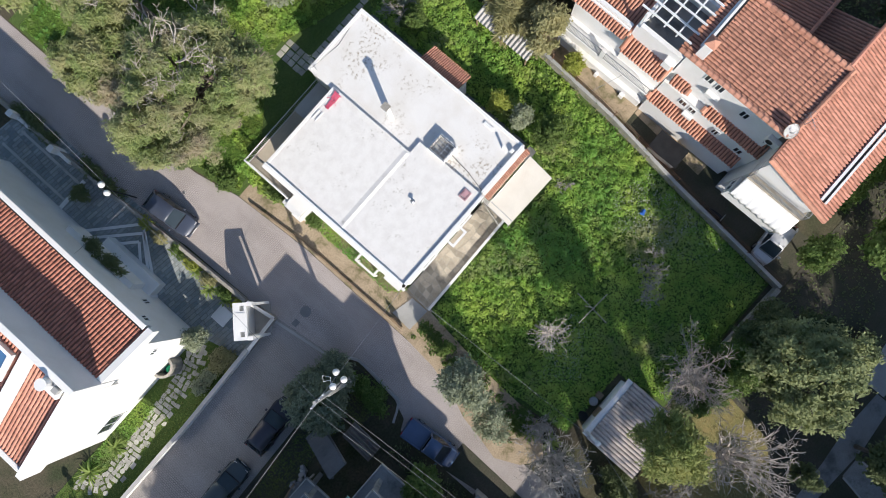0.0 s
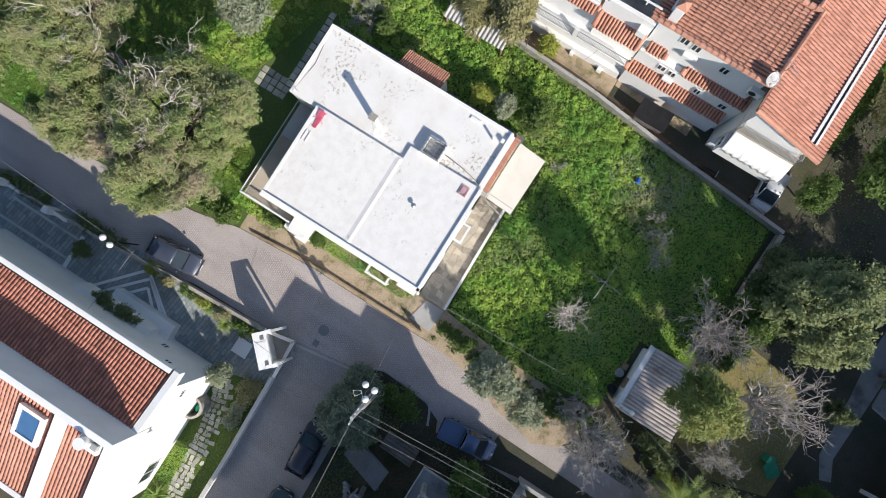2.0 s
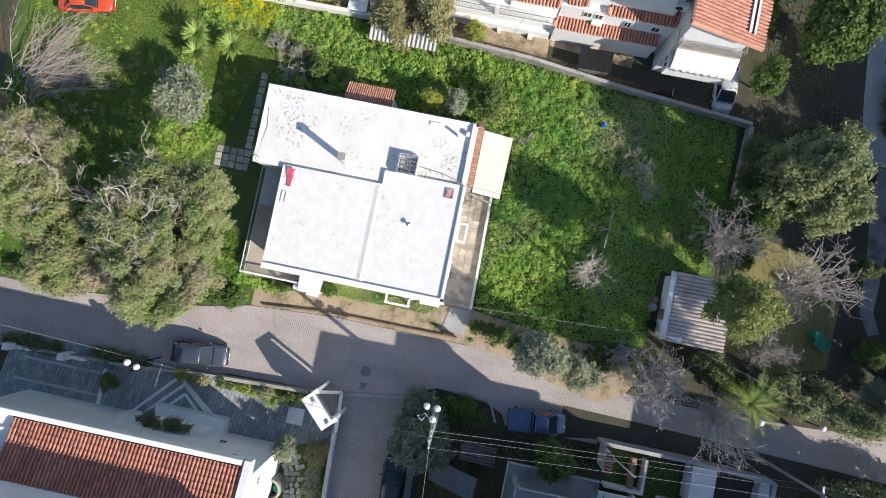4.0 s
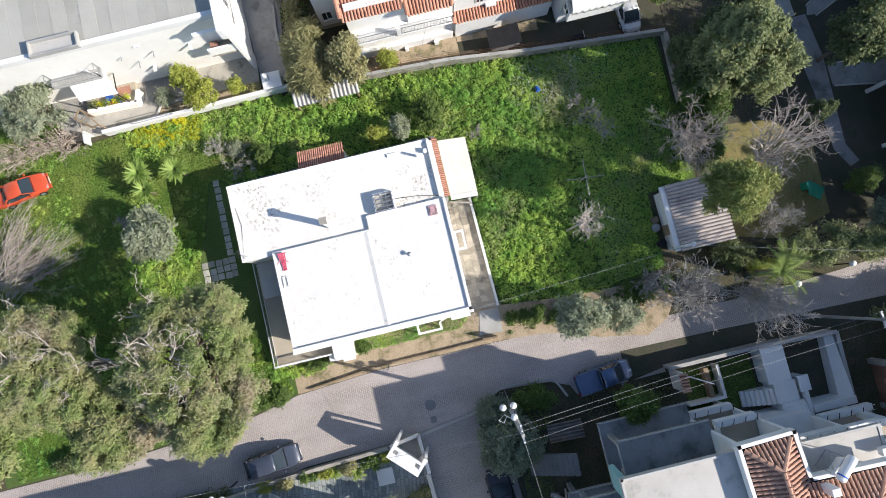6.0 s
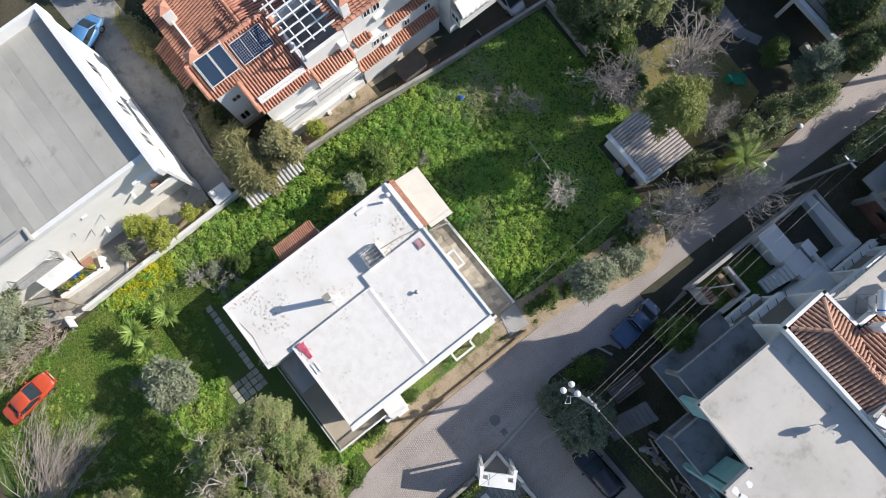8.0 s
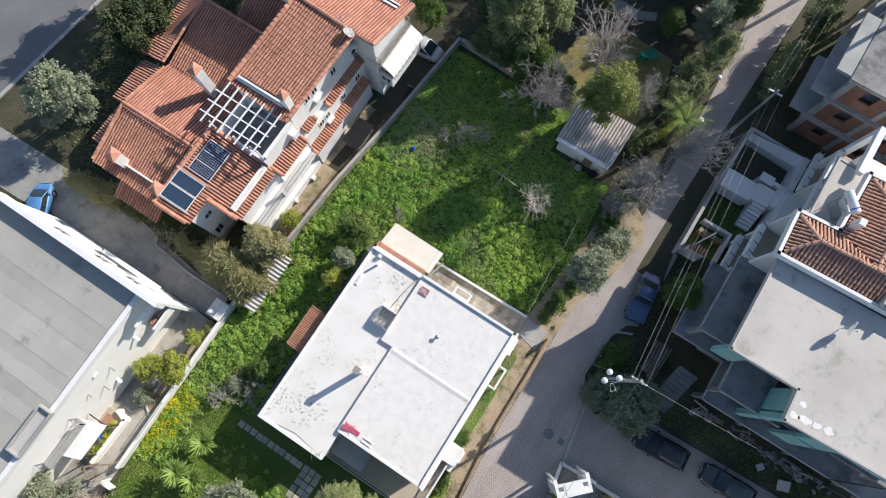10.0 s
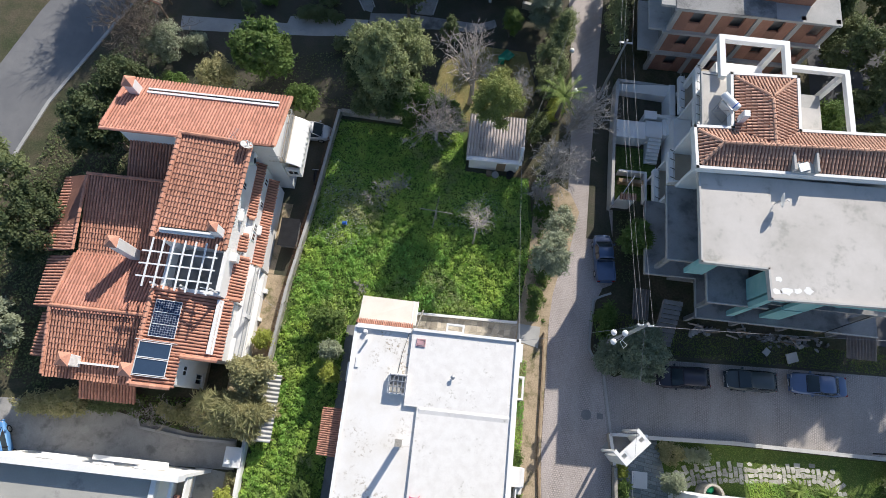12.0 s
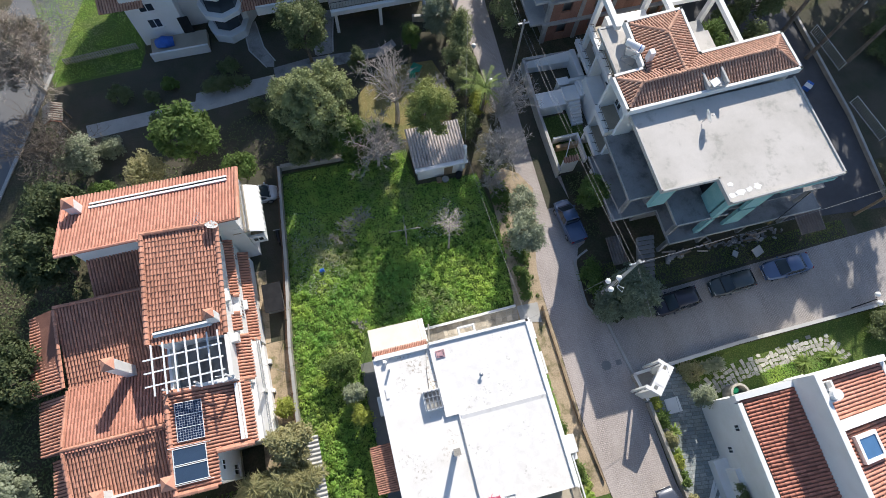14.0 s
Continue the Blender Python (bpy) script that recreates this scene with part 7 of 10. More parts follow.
tiles(big, [lift(ND, E1), lift(NA, E1), lift(RN, RZ), lift(RT, RZ)], TB, 0.26, 0.38)
tiles(big, [lift(NB, E1), lift(NC, E1), lift(RT, RZ), lift(RN, RZ)], TB, 0.26, 0.38)
tiles(big, [lift(NC, E1), lift(ND, E1), lift(RT, RZ)], TB, 0.26, 0.38)
for a, b in ((lift(RW, RZ), lift(RE, RZ)), (lift(SW, E1), lift(RW, RZ)), (lift(NW, E1), lift(RW, RZ)), (lift(SE, E1), lift(RE, RZ)), (lift(NE, E1), lift(RE, RZ)),
             (lift(RN, RZ), lift(RT, RZ)), (lift(ND, E1), lift(RT, RZ)), (lift(NC, E1), lift(RT, RZ))):
    ridge(big, a, b, TB, 0.13)
c3 = part("roof_well", boxes((17.9, 19.6, 13.15, 14.6, 11.0, 11.5), bevel=0.02), M["pale_concrete"], big, "grey open well cut in the tiles")
part("kerb", boxes((17.85, 18.05, 13.15, 14.65, 11.505, 11.8), bevel=0.02), M["pale_concrete"], c3)
part("kerb", boxes((19.45, 19.65, 13.15, 14.65, 11.505, 11.9), bevel=0.02), M["pale_concrete"], c3)
part("loose_slab", turned(boxes((-0.5, 0.5, -0.3, 0.3, 0, 0.08)), pose(18.6, 13.5, 11.65, 12, 14, 25)), M["white"], c3)
part("roof_terrace", boxes((12.35, 14.35, 16.4, 21.7, 9.6, 9.75)), M["screed"], big)
part("parapet", boxes((12.2, 12.35, 16.4, 21.95, 9.5, 9.8)), M["pale_concrete"], big)
part("parapet", boxes((12.35, 14.3, 21.75, 21.95, 9.5, 9.8)), M["pale_concrete"], big)
heater = thing("solar_water_heater", "white solar water heater tank on a steel stand", "water heater", (13.4, 17.9, 9.75))
tank = part("tank", tube(bmesh.new(), [(12.85, 18.65, 11.9), (12.9, 18.6, 11.9), (13.9, 17.58, 11.9), (13.95, 17.53, 11.9)], [0.2, 0.29, 0.29, 0.2], 16), M["pale_metal"], heater)
part("end_band", tube(bmesh.new(), [(13.7, 17.78, 11.9), (13.76, 17.72, 11.9)], 0.295, 16), M["blue"], tank)
part("collector", plate(bmesh.new(), [(12.95, 18.3, 11.55), (13.75, 17.45, 11.55), (14.2, 17.9, 10.1), (13.4, 18.75, 10.1)], 0.08), M["pale_metal"], heater)
for a, b in (((12.95, 18.4, 9.75), (12.95, 18.45, 11.7)), ((13.7, 17.5, 9.75), (13.75, 17.6, 11.7)), ((14.2, 17.85, 9.75), (13.75, 17.6, 11.7)), ((13.4, 18.7, 9.75), (12.95, 18.45, 11.7)), ((12.95, 18.4, 9.8), (13.7, 17.5, 9.8)), ((12.95, 18.4, 9.8), (13.72, 17.55, 11.6))):
    part("stand_bar", tube(bmesh.new(), [a, b], 0.03, 4), M["metal"], heater)
part("chimney", boxes((14.15, 14.6, 16.75, 17.25, 9.75, 12.3), bevel=0.02), M["white"], big)
d2 = thing("satellite_dish", "dark satellite dish seen from its back on the slab", "satellite dish", (17.0, 10.8, 10.4))
dish_bowl(d2, Vector((17.0, 10.9, 11.3)), 0.55, (0.95, -0.1, 0.3))
# north frame of bare beams
for d in ((13.4, 13.85, 21.2, 24.6, 10.0, 10.5), (18.55, 19.0, 21.4, 24.6, 10.0, 10.5), (13.4, 19.0, 24.6, 25.05, 10.0, 10.5), (19.1, 23.9, 22.9, 23.3, 9.6, 10.05), (23.5, 23.9, 17.2, 22.9, 9.6, 10.05)):
    part("frame_beam", boxes(d), M["white"], big)
for x, y, z in ((13.4, 24.6, 10.0), (18.2, 24.6, 10.0), (23.46, 22.88, 9.6)):
    part("frame_column", boxes((x, x + 0.45, y, y + 0.44, 0, z)), M["white"], big)
part("rear_slab", boxes((19.1, 23.5, 17.2, 22.9, 6.6, 6.8)), M["concrete"], big)
part("rear_roof", boxes((19.1, 21.2, 17.0, 19.4, 9.9, 10.15)), M["screed"], big)
part("rear_rail", boxes((19.12, 19.3, 19.4, 22.8, 6.8, 7.9)), M["pale_concrete"], big)
# stepped balconies on the west side
for x0, x1, y0, y1, z in ((13.5, 15.0, 22.2, 25.8, 3.2), (13.4, 14.29, 18.75, 21.55, 6.5), (11.2, 12.69, 13.7, 16.24, 6.5), (11.2, 12.69, 13.3, 16.24, 3.2), (13.5, 14.4, 21.9, 24.5, 6.5)):
    part("balcony", boxes((x0, x1, y0, y1, z - 0.2, z)), M["beige"], big)
    front = part("balcony_front", boxes((x0 - 0.42, x0 - 0.002, y0 - 0.14, y1, z - 0.35, z + 0.22), bevel=0.02), M["white"], big, "white trough front of the balcony")
    part("side_wall", boxes((x0, x0 + 0.75, y0 - 0.14, y0 - 0.002, z - 0.25, z + 0.4), bevel=0.015), M["white"], front)
    for dx, dz in ((-0.38, 0.5), (-0.05, 0.46)):
        part("top_rail", tube(bmesh.new(), [(x0 + dx, y0 - 0.1, z + dz), (x0 + dx, y1, z + dz)], 0.025, 5), M["pale_metal"], front)
    k = max(3, int((y1 - y0) / 0.75))
    for i in range(k + 1):
        y = y0 + 0.08 + (y1 - y0 - 0.16) * i / k
        part("bracket", tube(bmesh.new(), [(x0 + 0.03, y, z + 0.1), (x0 - 0.03, y, z + 0.5), (x0 - 0.4, y + 0.12, z + 0.52)], 0.028, 5), M["dark_metal"], front)
for y, z in ((14.0, 3.4), (15.6, 3.4), (14.2, 6.7), (15.8, 6.7), (14.0, 0.4)):
    window(big, 12.7, y, z, 1.0, 1.9, "w", sill=False)
for y, z in ((18.2, 6.7), (19.8, 6.7), (18.4, 3.4), (19.9, 3.4)):
    window(big, 14.3, y, z, 1.1, 1.9, "w", sill=False)
body(big, rect(12.7, 14.3, 17.05, 21.6), 0, 3.0)
# hidden block added so its shade reaches the street
body(big, rect(14.45, 18.3, 20.85, 24.6), 0, 7.6)
for i in range(7):
    part("step", boxes((11.05, 12.2, 20.0 - i * 0.28, 20.28 - i * 0.28, 0, 1.45 - i * 0.19), bevel=0.015), M["white"], big)
part("landing", boxes((8.05, 10.7, 20.05, 21.8, 0, 1.55), bevel=0.03), M["white"], big)
part("landing", boxes((10.7, 12.2, 20.3, 21.95, 0, 1.63), bevel=0.03), M["white"], big)
for i in range(5):
    part("step", boxes((12.2 + i * 0.31, 12.51 + i * 0.31, 20.5, 22.2, 0, 1.75 + i * 0.17), bevel=0.015), M["white"], big)
part("landing_box", boxes((10.5, 11.65, 22.05, 22.85, 1.72, 1.85), (10.6, 11.55, 22.15, 22.75, 0, 1.72)), M["pale_metal"], big, "flat white lid over a meter box")
part("court_wall", boxes((11.66, 13.6, 22.25, 22.55, 0, 1.9), bevel=0.02), M["white"], big)
part("court_wall", boxes((12.75, 13.3, 22.56, 25.75, 0, 2.0), bevel=0.02), M["white"], big)
part("planter_wall", boxes((8.5, 11.05, 16.85, 17.05, 0, 1.0)), M["white"], big)
part("planter_wall", boxes((8.6, 10.8, 15.95, 16.3, 0, 0.75)), M["wood"], big, "weathered brown rail of the garden strip")
part("planter_wall", boxes((10.85, 11.05, 14.2, 16.84, 0, 1.0)), M["white"], big)
part("garden_pipe", tube(bmesh.new(), [(8.4, 13.9, 2.2), (8.9, 14.8, 2.5), (9.4, 15.7, 2.75)], 0.05, 6), M["pale_metal"], big)
bm = bmesh.new()
prism(bm, [(8.2, 25.3), (13.2, 25.0), (13.3, 25.72), (8.2, 25.72)], 0, lambda x, y: 1.3 + (25.72 - y) * -1.1 + (x - 8.2) * 0.12)
part("ramp_wall", bm, M["white"], big)
awn2 = thing("gate_canopy", "small tiled canopy over the yard gate", "canopy", (9.2, 14.2, 0))
tiles(awn2, [(8.2, 13.55, 2.4), (9.65, 13.55, 2.4), (9.65, 13.95, 2.58), (8.2, 13.95, 2.58)], M["tile_brown"], 0.24, 0.3)
part("wall", boxes((8.15, 9.65, 13.62, 13.86, 0, 2.36), bevel=0.02), M["white"], awn2)

g4 = np.random.default_rng(41)
for x, y, r in ((16.9, 4.4, 0.32), (17.6, 4.5, 0.42), (18.4, 4.6, 0.3), (19.1, 4.7, 0.36), (17.1, 5.3, 0.26)):
    ring = [(x + math.cos(a) * r * k, y + math.sin(a) * r * 0.7 * k) for a, k in ((j * 0.628, float(g4.uniform(0.65, 1.2))) for j in range(10))]
    part("plaster_splash", prism(bmesh.new(), ring, 10.34, 10.358), M["white"], big, "dried white plaster")
part("leaning_pole", tube(bmesh.new(), [(22.9, 2.9, 2.4), (24.0, 3.3, 4.4), (25.4, 4.1, 7.4)], 0.035, 6), M["dark_metal"], big)
# ---- unfinished brick building beyond ----
unf = thing("unfinished_building", "unfinished concrete frame with brick infill walls", "building", (17, 33, 0))
for z in (3.0, 6.0, 9.0):
    part("floor_slab", boxes((10.6, 24.5, 28.3, 40, z - 0.25, z)), M["concrete"], unf)
    part("floor_slab", boxes((9.4, 10.6, 28.6, 34, z - 0.25, z)), M["concrete"], unf)
for x in (10.9, 14.3, 17.7, 21.1, 24.0):
    part("column", boxes((x, x + 0.4, 28.5, 28.9, 0, 9.0)), M["concrete"], unf)
for y in (32, 36, 39.5):
    part("column", boxes((10.9, 11.3, y, y + 0.4, 0, 9.0)), M["concrete"], unf)
for z in (0.0, 3.0, 6.0):
    for x in (11.3, 14.7, 18.1, 21.5):
        part("brick_panel", boxes((x, x + 1.1, 28.65, 28.85, z, z + 2.75), (x + 2.1, x + 3.0, 28.65, 28.85, z, z + 2.75), (x + 1.1, x + 2.1, 28.65, 28.85, z, z + 1.0)), M["brick"], unf)
    # solid dark block stands in for the shade inside each storey
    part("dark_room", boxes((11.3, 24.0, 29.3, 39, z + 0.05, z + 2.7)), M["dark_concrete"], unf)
body(unf, rect(17.6, 22, 30, 34), 9.0, 11.0, "brick")
brick_stack = thing("tile_stack", "stack of pink roof tiles on the concrete slab", "tiles", (19.5, 32, 11.0))
for i in range(8):
    for k in range(10):
        part("tile_pack", boxes((17.8 + k * 0.41, 18.18 + k * 0.41, 30.2 + i * 0.46, 30.62 + i * 0.46, 11.0, 11.25 + 0.03 * ((i + k) % 2))), M["tile_pink"], brick_stack)
part("roof_sheet", boxes((10.6, 19.0, 28.3, 40, 9.002, 9.08)), M["stained_slab"], unf)

# ---- white house to the north-west ----
nw = thing("white_garden_house", "white house with terraces, an arch and tiled eaves", "house", (-18, 37, 0))
body(nw, [(-27, 34.5), (-22.5, 34.5), (-22.5, 36), (-19.5, 36), (-18.6, 34.8), (-16.4, 34.8), (-15.5, 36), (-1.2, 36), (-1.2, 46), (-27, 46)], 0, 9.4)
body(nw, rect(-1.2, 3.4, 38.0, 46), 0, 9.4)
part("balcony", boxes((-8.2, 1.5, 32.1, 36.0, 2.8, 3.0)), M["beige"], nw)
part("balcony_front", boxes((-8.2, 1.5, 31.7, 32.08, 2.6, 3.15), bevel=0.02), M["white"], nw)
part("balcony_front", boxes((1.12, 1.5, 30.1, 31.68, 2.6, 3.15), bevel=0.02), M["white"], nw)
rail(nw, (-8.1, 32.2, 3.0), (1.1, 32.2, 3.0), 0.9, "dark_metal", 0.3)
for x in (-7.9, -3.4, 1.15):
    part("balcony_post", boxes((x, x + 0.3, 31.8, 32.05, 0, 2.6)), M["white"], nw)
part("porch", boxes((-26.3, -20.8, 32.5, 34.5, 0, 0.8)), M["beige"], nw)
part("porch_front", boxes((-26.4, -20.8, 32.3, 32.5, 0, 1.1)), M["white"], nw)
part("round_bay", tube(bmesh.new(), [(-18.4, 34.9, 0), (-18.4, 34.9, 1.0)], 2.1, 8), M["white"], nw)
part("bay_glass", tube(bmesh.new(), [(-18.4, 35.2, 1.01), (-18.4, 35.2, 3.2)], 1.6, 8), M["glass"], nw)
part("bay_floor", tube(bmesh.new(), [(-18.4, 35.0, 3.2), (-18.4, 35.0, 3.75)], 2.25, 8), M["white"], nw)
part("bay_glass", tube(bmesh.new(), [(-18.4, 35.2, 3.76), (-18.4, 35.2, 5.6)], 1.85, 8), M["glass"], nw)
part("bay_cornice", tube(bmesh.new(), [(-18.4, 35.2, 5.6), (-18.4, 35.2, 5.9)], 2.1, 8), M["white"], nw)
part("terrace_slab", boxes((-15.2, -9.5, 33.2, 36, 2.8, 3.1), (-15.2, -9.5, 33.2, 33.4, 3.1, 3.9)), M["white"], nw)
tiles(nw, [(-29.0, 33.9, 5.6), (-25.0, 33.9, 5.6), (-25.0, 36.5, 6.6), (-29.0, 36.5, 6.6)], M["tile_brown"], 0.25, 0.4)
tiles(nw, [(-16.6, 33.6, 3.3), (-12.4, 33.6, 3.3), (-12.4, 35.6, 4.2), (-16.6, 35.6, 4.2)], M["tile_brown"], 0.25, 0.4)
tiles(nw, [(-27.2, 34.2, 9.5), (-0.8, 35.2, 9.5), (-0.8, 40, 11.6), (-27.2, 40, 11.6)], M["tile"], 0.25, 0.4)
window(nw, -25, 34.5, 2.2, 1.2, 1.2, "s")
window(nw, -25, 34.5, 4.4, 1.4, 1.0, "s")
part("door", boxes((-22.9, -21.9, 34.42, 34.5, 0.8, 3.0)), M["dark_metal"], nw)
cover = thing("blue_tarpaulin", "blue tarpaulin covering furniture on the porch", "tarpaulin", (-24.8, 33.4, 0.8))
part("cloth", tube(bmesh.new(), [(-25.6, 33.5, 1.1), (-24.9, 33.4, 1.3), (-24.0, 33.5, 1.1)], [0.45, 0.6, 0.45], 8), M["blue"], cover, smooth=True)

for ob in (nw, cover):
    ob.matrix_basis = Matrix.Translation((-1.4, 2.6, 0)) @ ob.matrix_basis

# ---- vehicles ----
def car_paint(name, c):
    return gloss(name, c, 0.35, 0.1, 0.45)


PAINT = dict(navy=car_paint("navy_paint", (0.035, 0.055, 0.10)), black=car_paint("black_paint", (0.02, 0.02, 0.032)), green=car_paint("dark_green_paint", (0.045, 0.062, 0.068)),
             blue=car_paint("blue_paint", (0.085, 0.135, 0.25)), silver=car_paint("silver_paint", (0.52, 0.53, 0.54)), orange=car_paint("orange_red_paint", (0.62, 0.09, 0.035)),
             sky=car_paint("sky_blue_paint", (0.10, 0.26, 0.52)), slate=car_paint("slate_paint", (0.06, 0.072, 0.105)), denim=car_paint("denim_blue_paint", (0.075, 0.125, 0.23)))
HEAD = gloss("headlamp_glass", (0.4, 0.4, 0.4), 0.15)
# bluish base colour imitates sky reflected in the dark car windows
CAR_GLASS = gloss("sky_toned_car_glass", (0.07, 0.10, 0.12), 0.04, 0.0, 0.4, 1.0)
TAIL = gloss("tail_lamp_glass", (0.35, 0.02, 0.02), 0.15)


def loft(bm, sections):
    """A hull through cross sections of equal point count."""
    rings = [[bm.verts.new(v) for v in s] for s in sections]
    n = len(rings[0])
    for a, b in zip(rings, rings[1:]):
        for k in range(n):
            bm.faces.new((a[k], a[(k + 1) % n], b[(k + 1) % n], b[k]))
    bm.faces.new(rings[0][::-1]), bm.faces.new(rings[-1])
    bmesh.ops.recalc_face_normals(bm, faces=bm.faces)
    return bm


def section(x, w, z0, z1, r=0.12):
    """A rounded cross section at x, half width w, from z0 to z1."""
    return [(x, -w + r, z0), (x, w - r, z0), (x, w, z0 + r), (x, w, z1 - r), (x, w - r * 0.8, z1), (x, -w + r * 0.8, z1), (x, -w, z1 - r), (x, -w, z0 + r)]


def car(label, paint, x, y, turn, L=4.3, W=1.74, H=1.42, style="hatch", category="car"):
    """A parked car, nose along +x before it is turned."""
    th = thing("parked_car" if style != "pickup" else "pickup_truck", label, category)
    h, w = L / 2, W / 2
    P = PAINT[paint]
    hood = 0.86 if style != "pickup" else 0.95
    deck = {"hatch": 0.98, "sedan": 0.95, "pickup": 0.98}[style]
    prof = [(-h, 0.66, 0.45, deck - 0.2), (-h + 0.07, 0.82, 0.34, deck - 0.07), (-h + 0.25, 0.93, 0.26, deck), (-h + 0.7, 0.99, 0.22, deck + 0.01), (-0.3, 1.0, 0.2, 0.95), (0.75, 1.0, 0.2, 0.93), (h - 0.85, 0.985, 0.22, hood - 0.01),
            (h - 0.42, 0.93, 0.24, hood - 0.08), (h - 0.16, 0.82, 0.3, hood - 0.17), (h - 0.02, 0.62, 0.38, hood - 0.3)]
    hull = part("body", loft(bmesh.new(), [section(px, w * k, a, b, 0.15) for px, k, a, b in prof]), P, th, smooth=True)
    md = hull.modifiers.new("soft", "BEVEL")
    md.width, md.segments, md.limit_method = 0.05, 3, 'ANGLE'
    # cabin: rear foot, rear top, front top, front foot
    rf, rt, ft, ff = {"hatch": (-h + 0.1, -h + 0.55, 0.3, 1.08), "sedan": (-h + 0.7, -h + 1.25, 0.25, 1.02), "pickup": (-0.35, -0.2, 0.75, 1.4)}[style]
    zb = 0.93
    cab = bmesh.new()
    lo, hi = w * 0.94, w * 0.76
    loft(cab, [[(rf, -lo * 0.9, zb), (rf, lo * 0.9, zb), (rt, hi * 0.92, H - 0.05), (rt, -hi * 0.92, H - 0.05)], [(rt + 0.25, -lo, zb), (rt + 0.25, lo, zb), (rt + 0.25, hi, H), (rt + 0.25, -hi, H)],
               [(ft - 0.2, -lo, zb), (ft - 0.2, lo, zb), (ft - 0.2, hi, H), (ft - 0.2, -hi, H)], [(ff, -lo * 0.9, zb), (ff, lo * 0.9, zb), (ft, hi * 0.95, H - 0.05), (ft, -hi * 0.95, H - 0.05)]])
    cabin = part("cabin", cab, M["car_trim"], th)
    md = cabin.modifiers.new("soft", "BEVEL")
    md.width, md.segments = 0.04, 2
    mid = (rt + ft) / 2
    roof_panel = part("roof_panel", loft(bmesh.new(), [section(rt - 0.04, hi * 0.86, H - 0.07, H - 0.03, 0.018), section(rt + 0.12, hi * 0.98, H - 0.06, H + 0.005, 0.03), section(rt + 0.35, hi * 1.03, H - 0.06, H + 0.03, 0.04), section(mid, hi * 1.04, H - 0.06, H + 0.045, 0.04),
                       section(ft - 0.3, hi * 1.03, H - 0.06, H + 0.03, 0.04), section(ft - 0.08, hi * 0.98, H - 0.06, H + 0.005, 0.03), section(ft + 0.03, hi * 0.9, H - 0.07, H - 0.03, 0.018)]), P, th, smooth=True)
    for s in (-1, 1):
        part("pillar", tube(bmesh.new(), [(ff, s * lo * 0.91, zb), ((ff + ft) / 2, s * (lo * 0.91 + hi * 0.96) / 2, (zb + H) / 2 + 0.03), (ft, s * hi * 0.97, H - 0.03)], 0.04, 6), P, th)
        part("pillar", tube(bmesh.new(), [(rf, s * lo * 0.91, zb), ((rf + rt) / 2, s * (lo * 0.93 + hi * 0.94) / 2, (zb + H) / 2 + 0.03), (rt, s * hi * 0.95, H - 0.03)], 0.075, 6), P, th)
        part("pillar", tube(bmesh.new(), [(mid, s * lo * 1.01, zb), (mid, s * hi * 1.03, H - 0.02)], 0.045, 6), M["car_trim"], th)
    part("bonnet_seam", plate(bmesh.new(), [(ff + 0.02, -w * 0.78, hood + 0.075), (ff + 0.06, -w * 0.78, hood + 0.07), (ff + 0.06, w * 0.78, hood + 0.07), (ff + 0.02, w * 0.78, hood + 0.075)], 0.03), M["car_trim"], th)

    def lerp(a, b, t):
        return tuple(a[i] + (b[i] - a[i]) * t for i in range(3))

    def glazing(name, quad, inset, out):
        a, b, c, d = [Vector(v) for v in quad]
        ctr = (a + b + c + d) / 4
        nrm = (b - a).cross(d - a).normalized()
        if nrm.dot(ctr - Vector((0, 0, 0.7))) < 0:
            nrm = -nrm
        bm = bmesh.new()
        bm.faces.new([bm.verts.new(v.lerp(ctr, inset) + nrm * out) for v in (a, b, c, d)])
        bmesh.ops.solidify(bm, geom=bm.faces[:], thickness=0.008)
        return part(name, bm, CAR_GLASS, th)
    glazing("windscreen", [(ff, -lo * 0.9, zb), (ff, lo * 0.9, zb), (ft, hi * 0.95, H - 0.05), (ft, -hi * 0.95, H - 0.05)], 0.07, 0.012)
    glazing("rear_window", [(rf, -lo * 0.9, zb), (rf, lo * 0.9, zb), (rt, hi * 0.92, H - 0.05), (rt, -hi * 0.92, H - 0.05)], 0.12, 0.012)
    for s in (-1, 1):
        glazing("side_window", [(rt - 0.1, s * lo, zb), ((rt + ft) / 2 - 0.02, s * lo, zb), ((rt + ft) / 2 - 0.02, s * hi, H), (rt + 0.15, s * hi, H)], 0.12, 0.014)
        glazing("side_window", [((rt + ft) / 2 + 0.02, s * lo, zb), (ff - 0.25, s * lo, zb), (ft - 0.1, s * hi, H), ((rt + ft) / 2 + 0.02, s * hi, H)], 0.12, 0.014)
        part("mirror", boxes((ff - 0.35, ff - 0.2, s * (w + 0.09) - 0.08, s * (w + 0.09) + 0.08, 0.93, 1.05), bevel=0.02), P, th)
        part("headlight", boxes((h - 0.34, h - 0.12, s * w * 0.6 - 0.15, s * w * 0.6 + 0.15, hood - 0.3, hood - 0.17), bevel=0.03), HEAD, th)
        part("tail_light", boxes((-h - 0.01, -h + 0.1, s * w * 0.75 - 0.12, s * w * 0.75 + 0.12, 0.62, 0.82), bevel=0.02), TAIL, th)
        for wx in (-h + 0.8, h - 0.85):
            wheel = part("wheel", tube(bmesh.new(), [(wx, s * (w - 0.2), 0.31), (wx, s * (w + 0.005), 0.31)], 0.31, 16), M["rubber"], th)
            part("rim", tube(bmesh.new(), [(wx, s * (w - 0.02), 0.31), (wx, s * (w + 0.014), 0.31)], 0.2, 12), M["metal"], wheel)
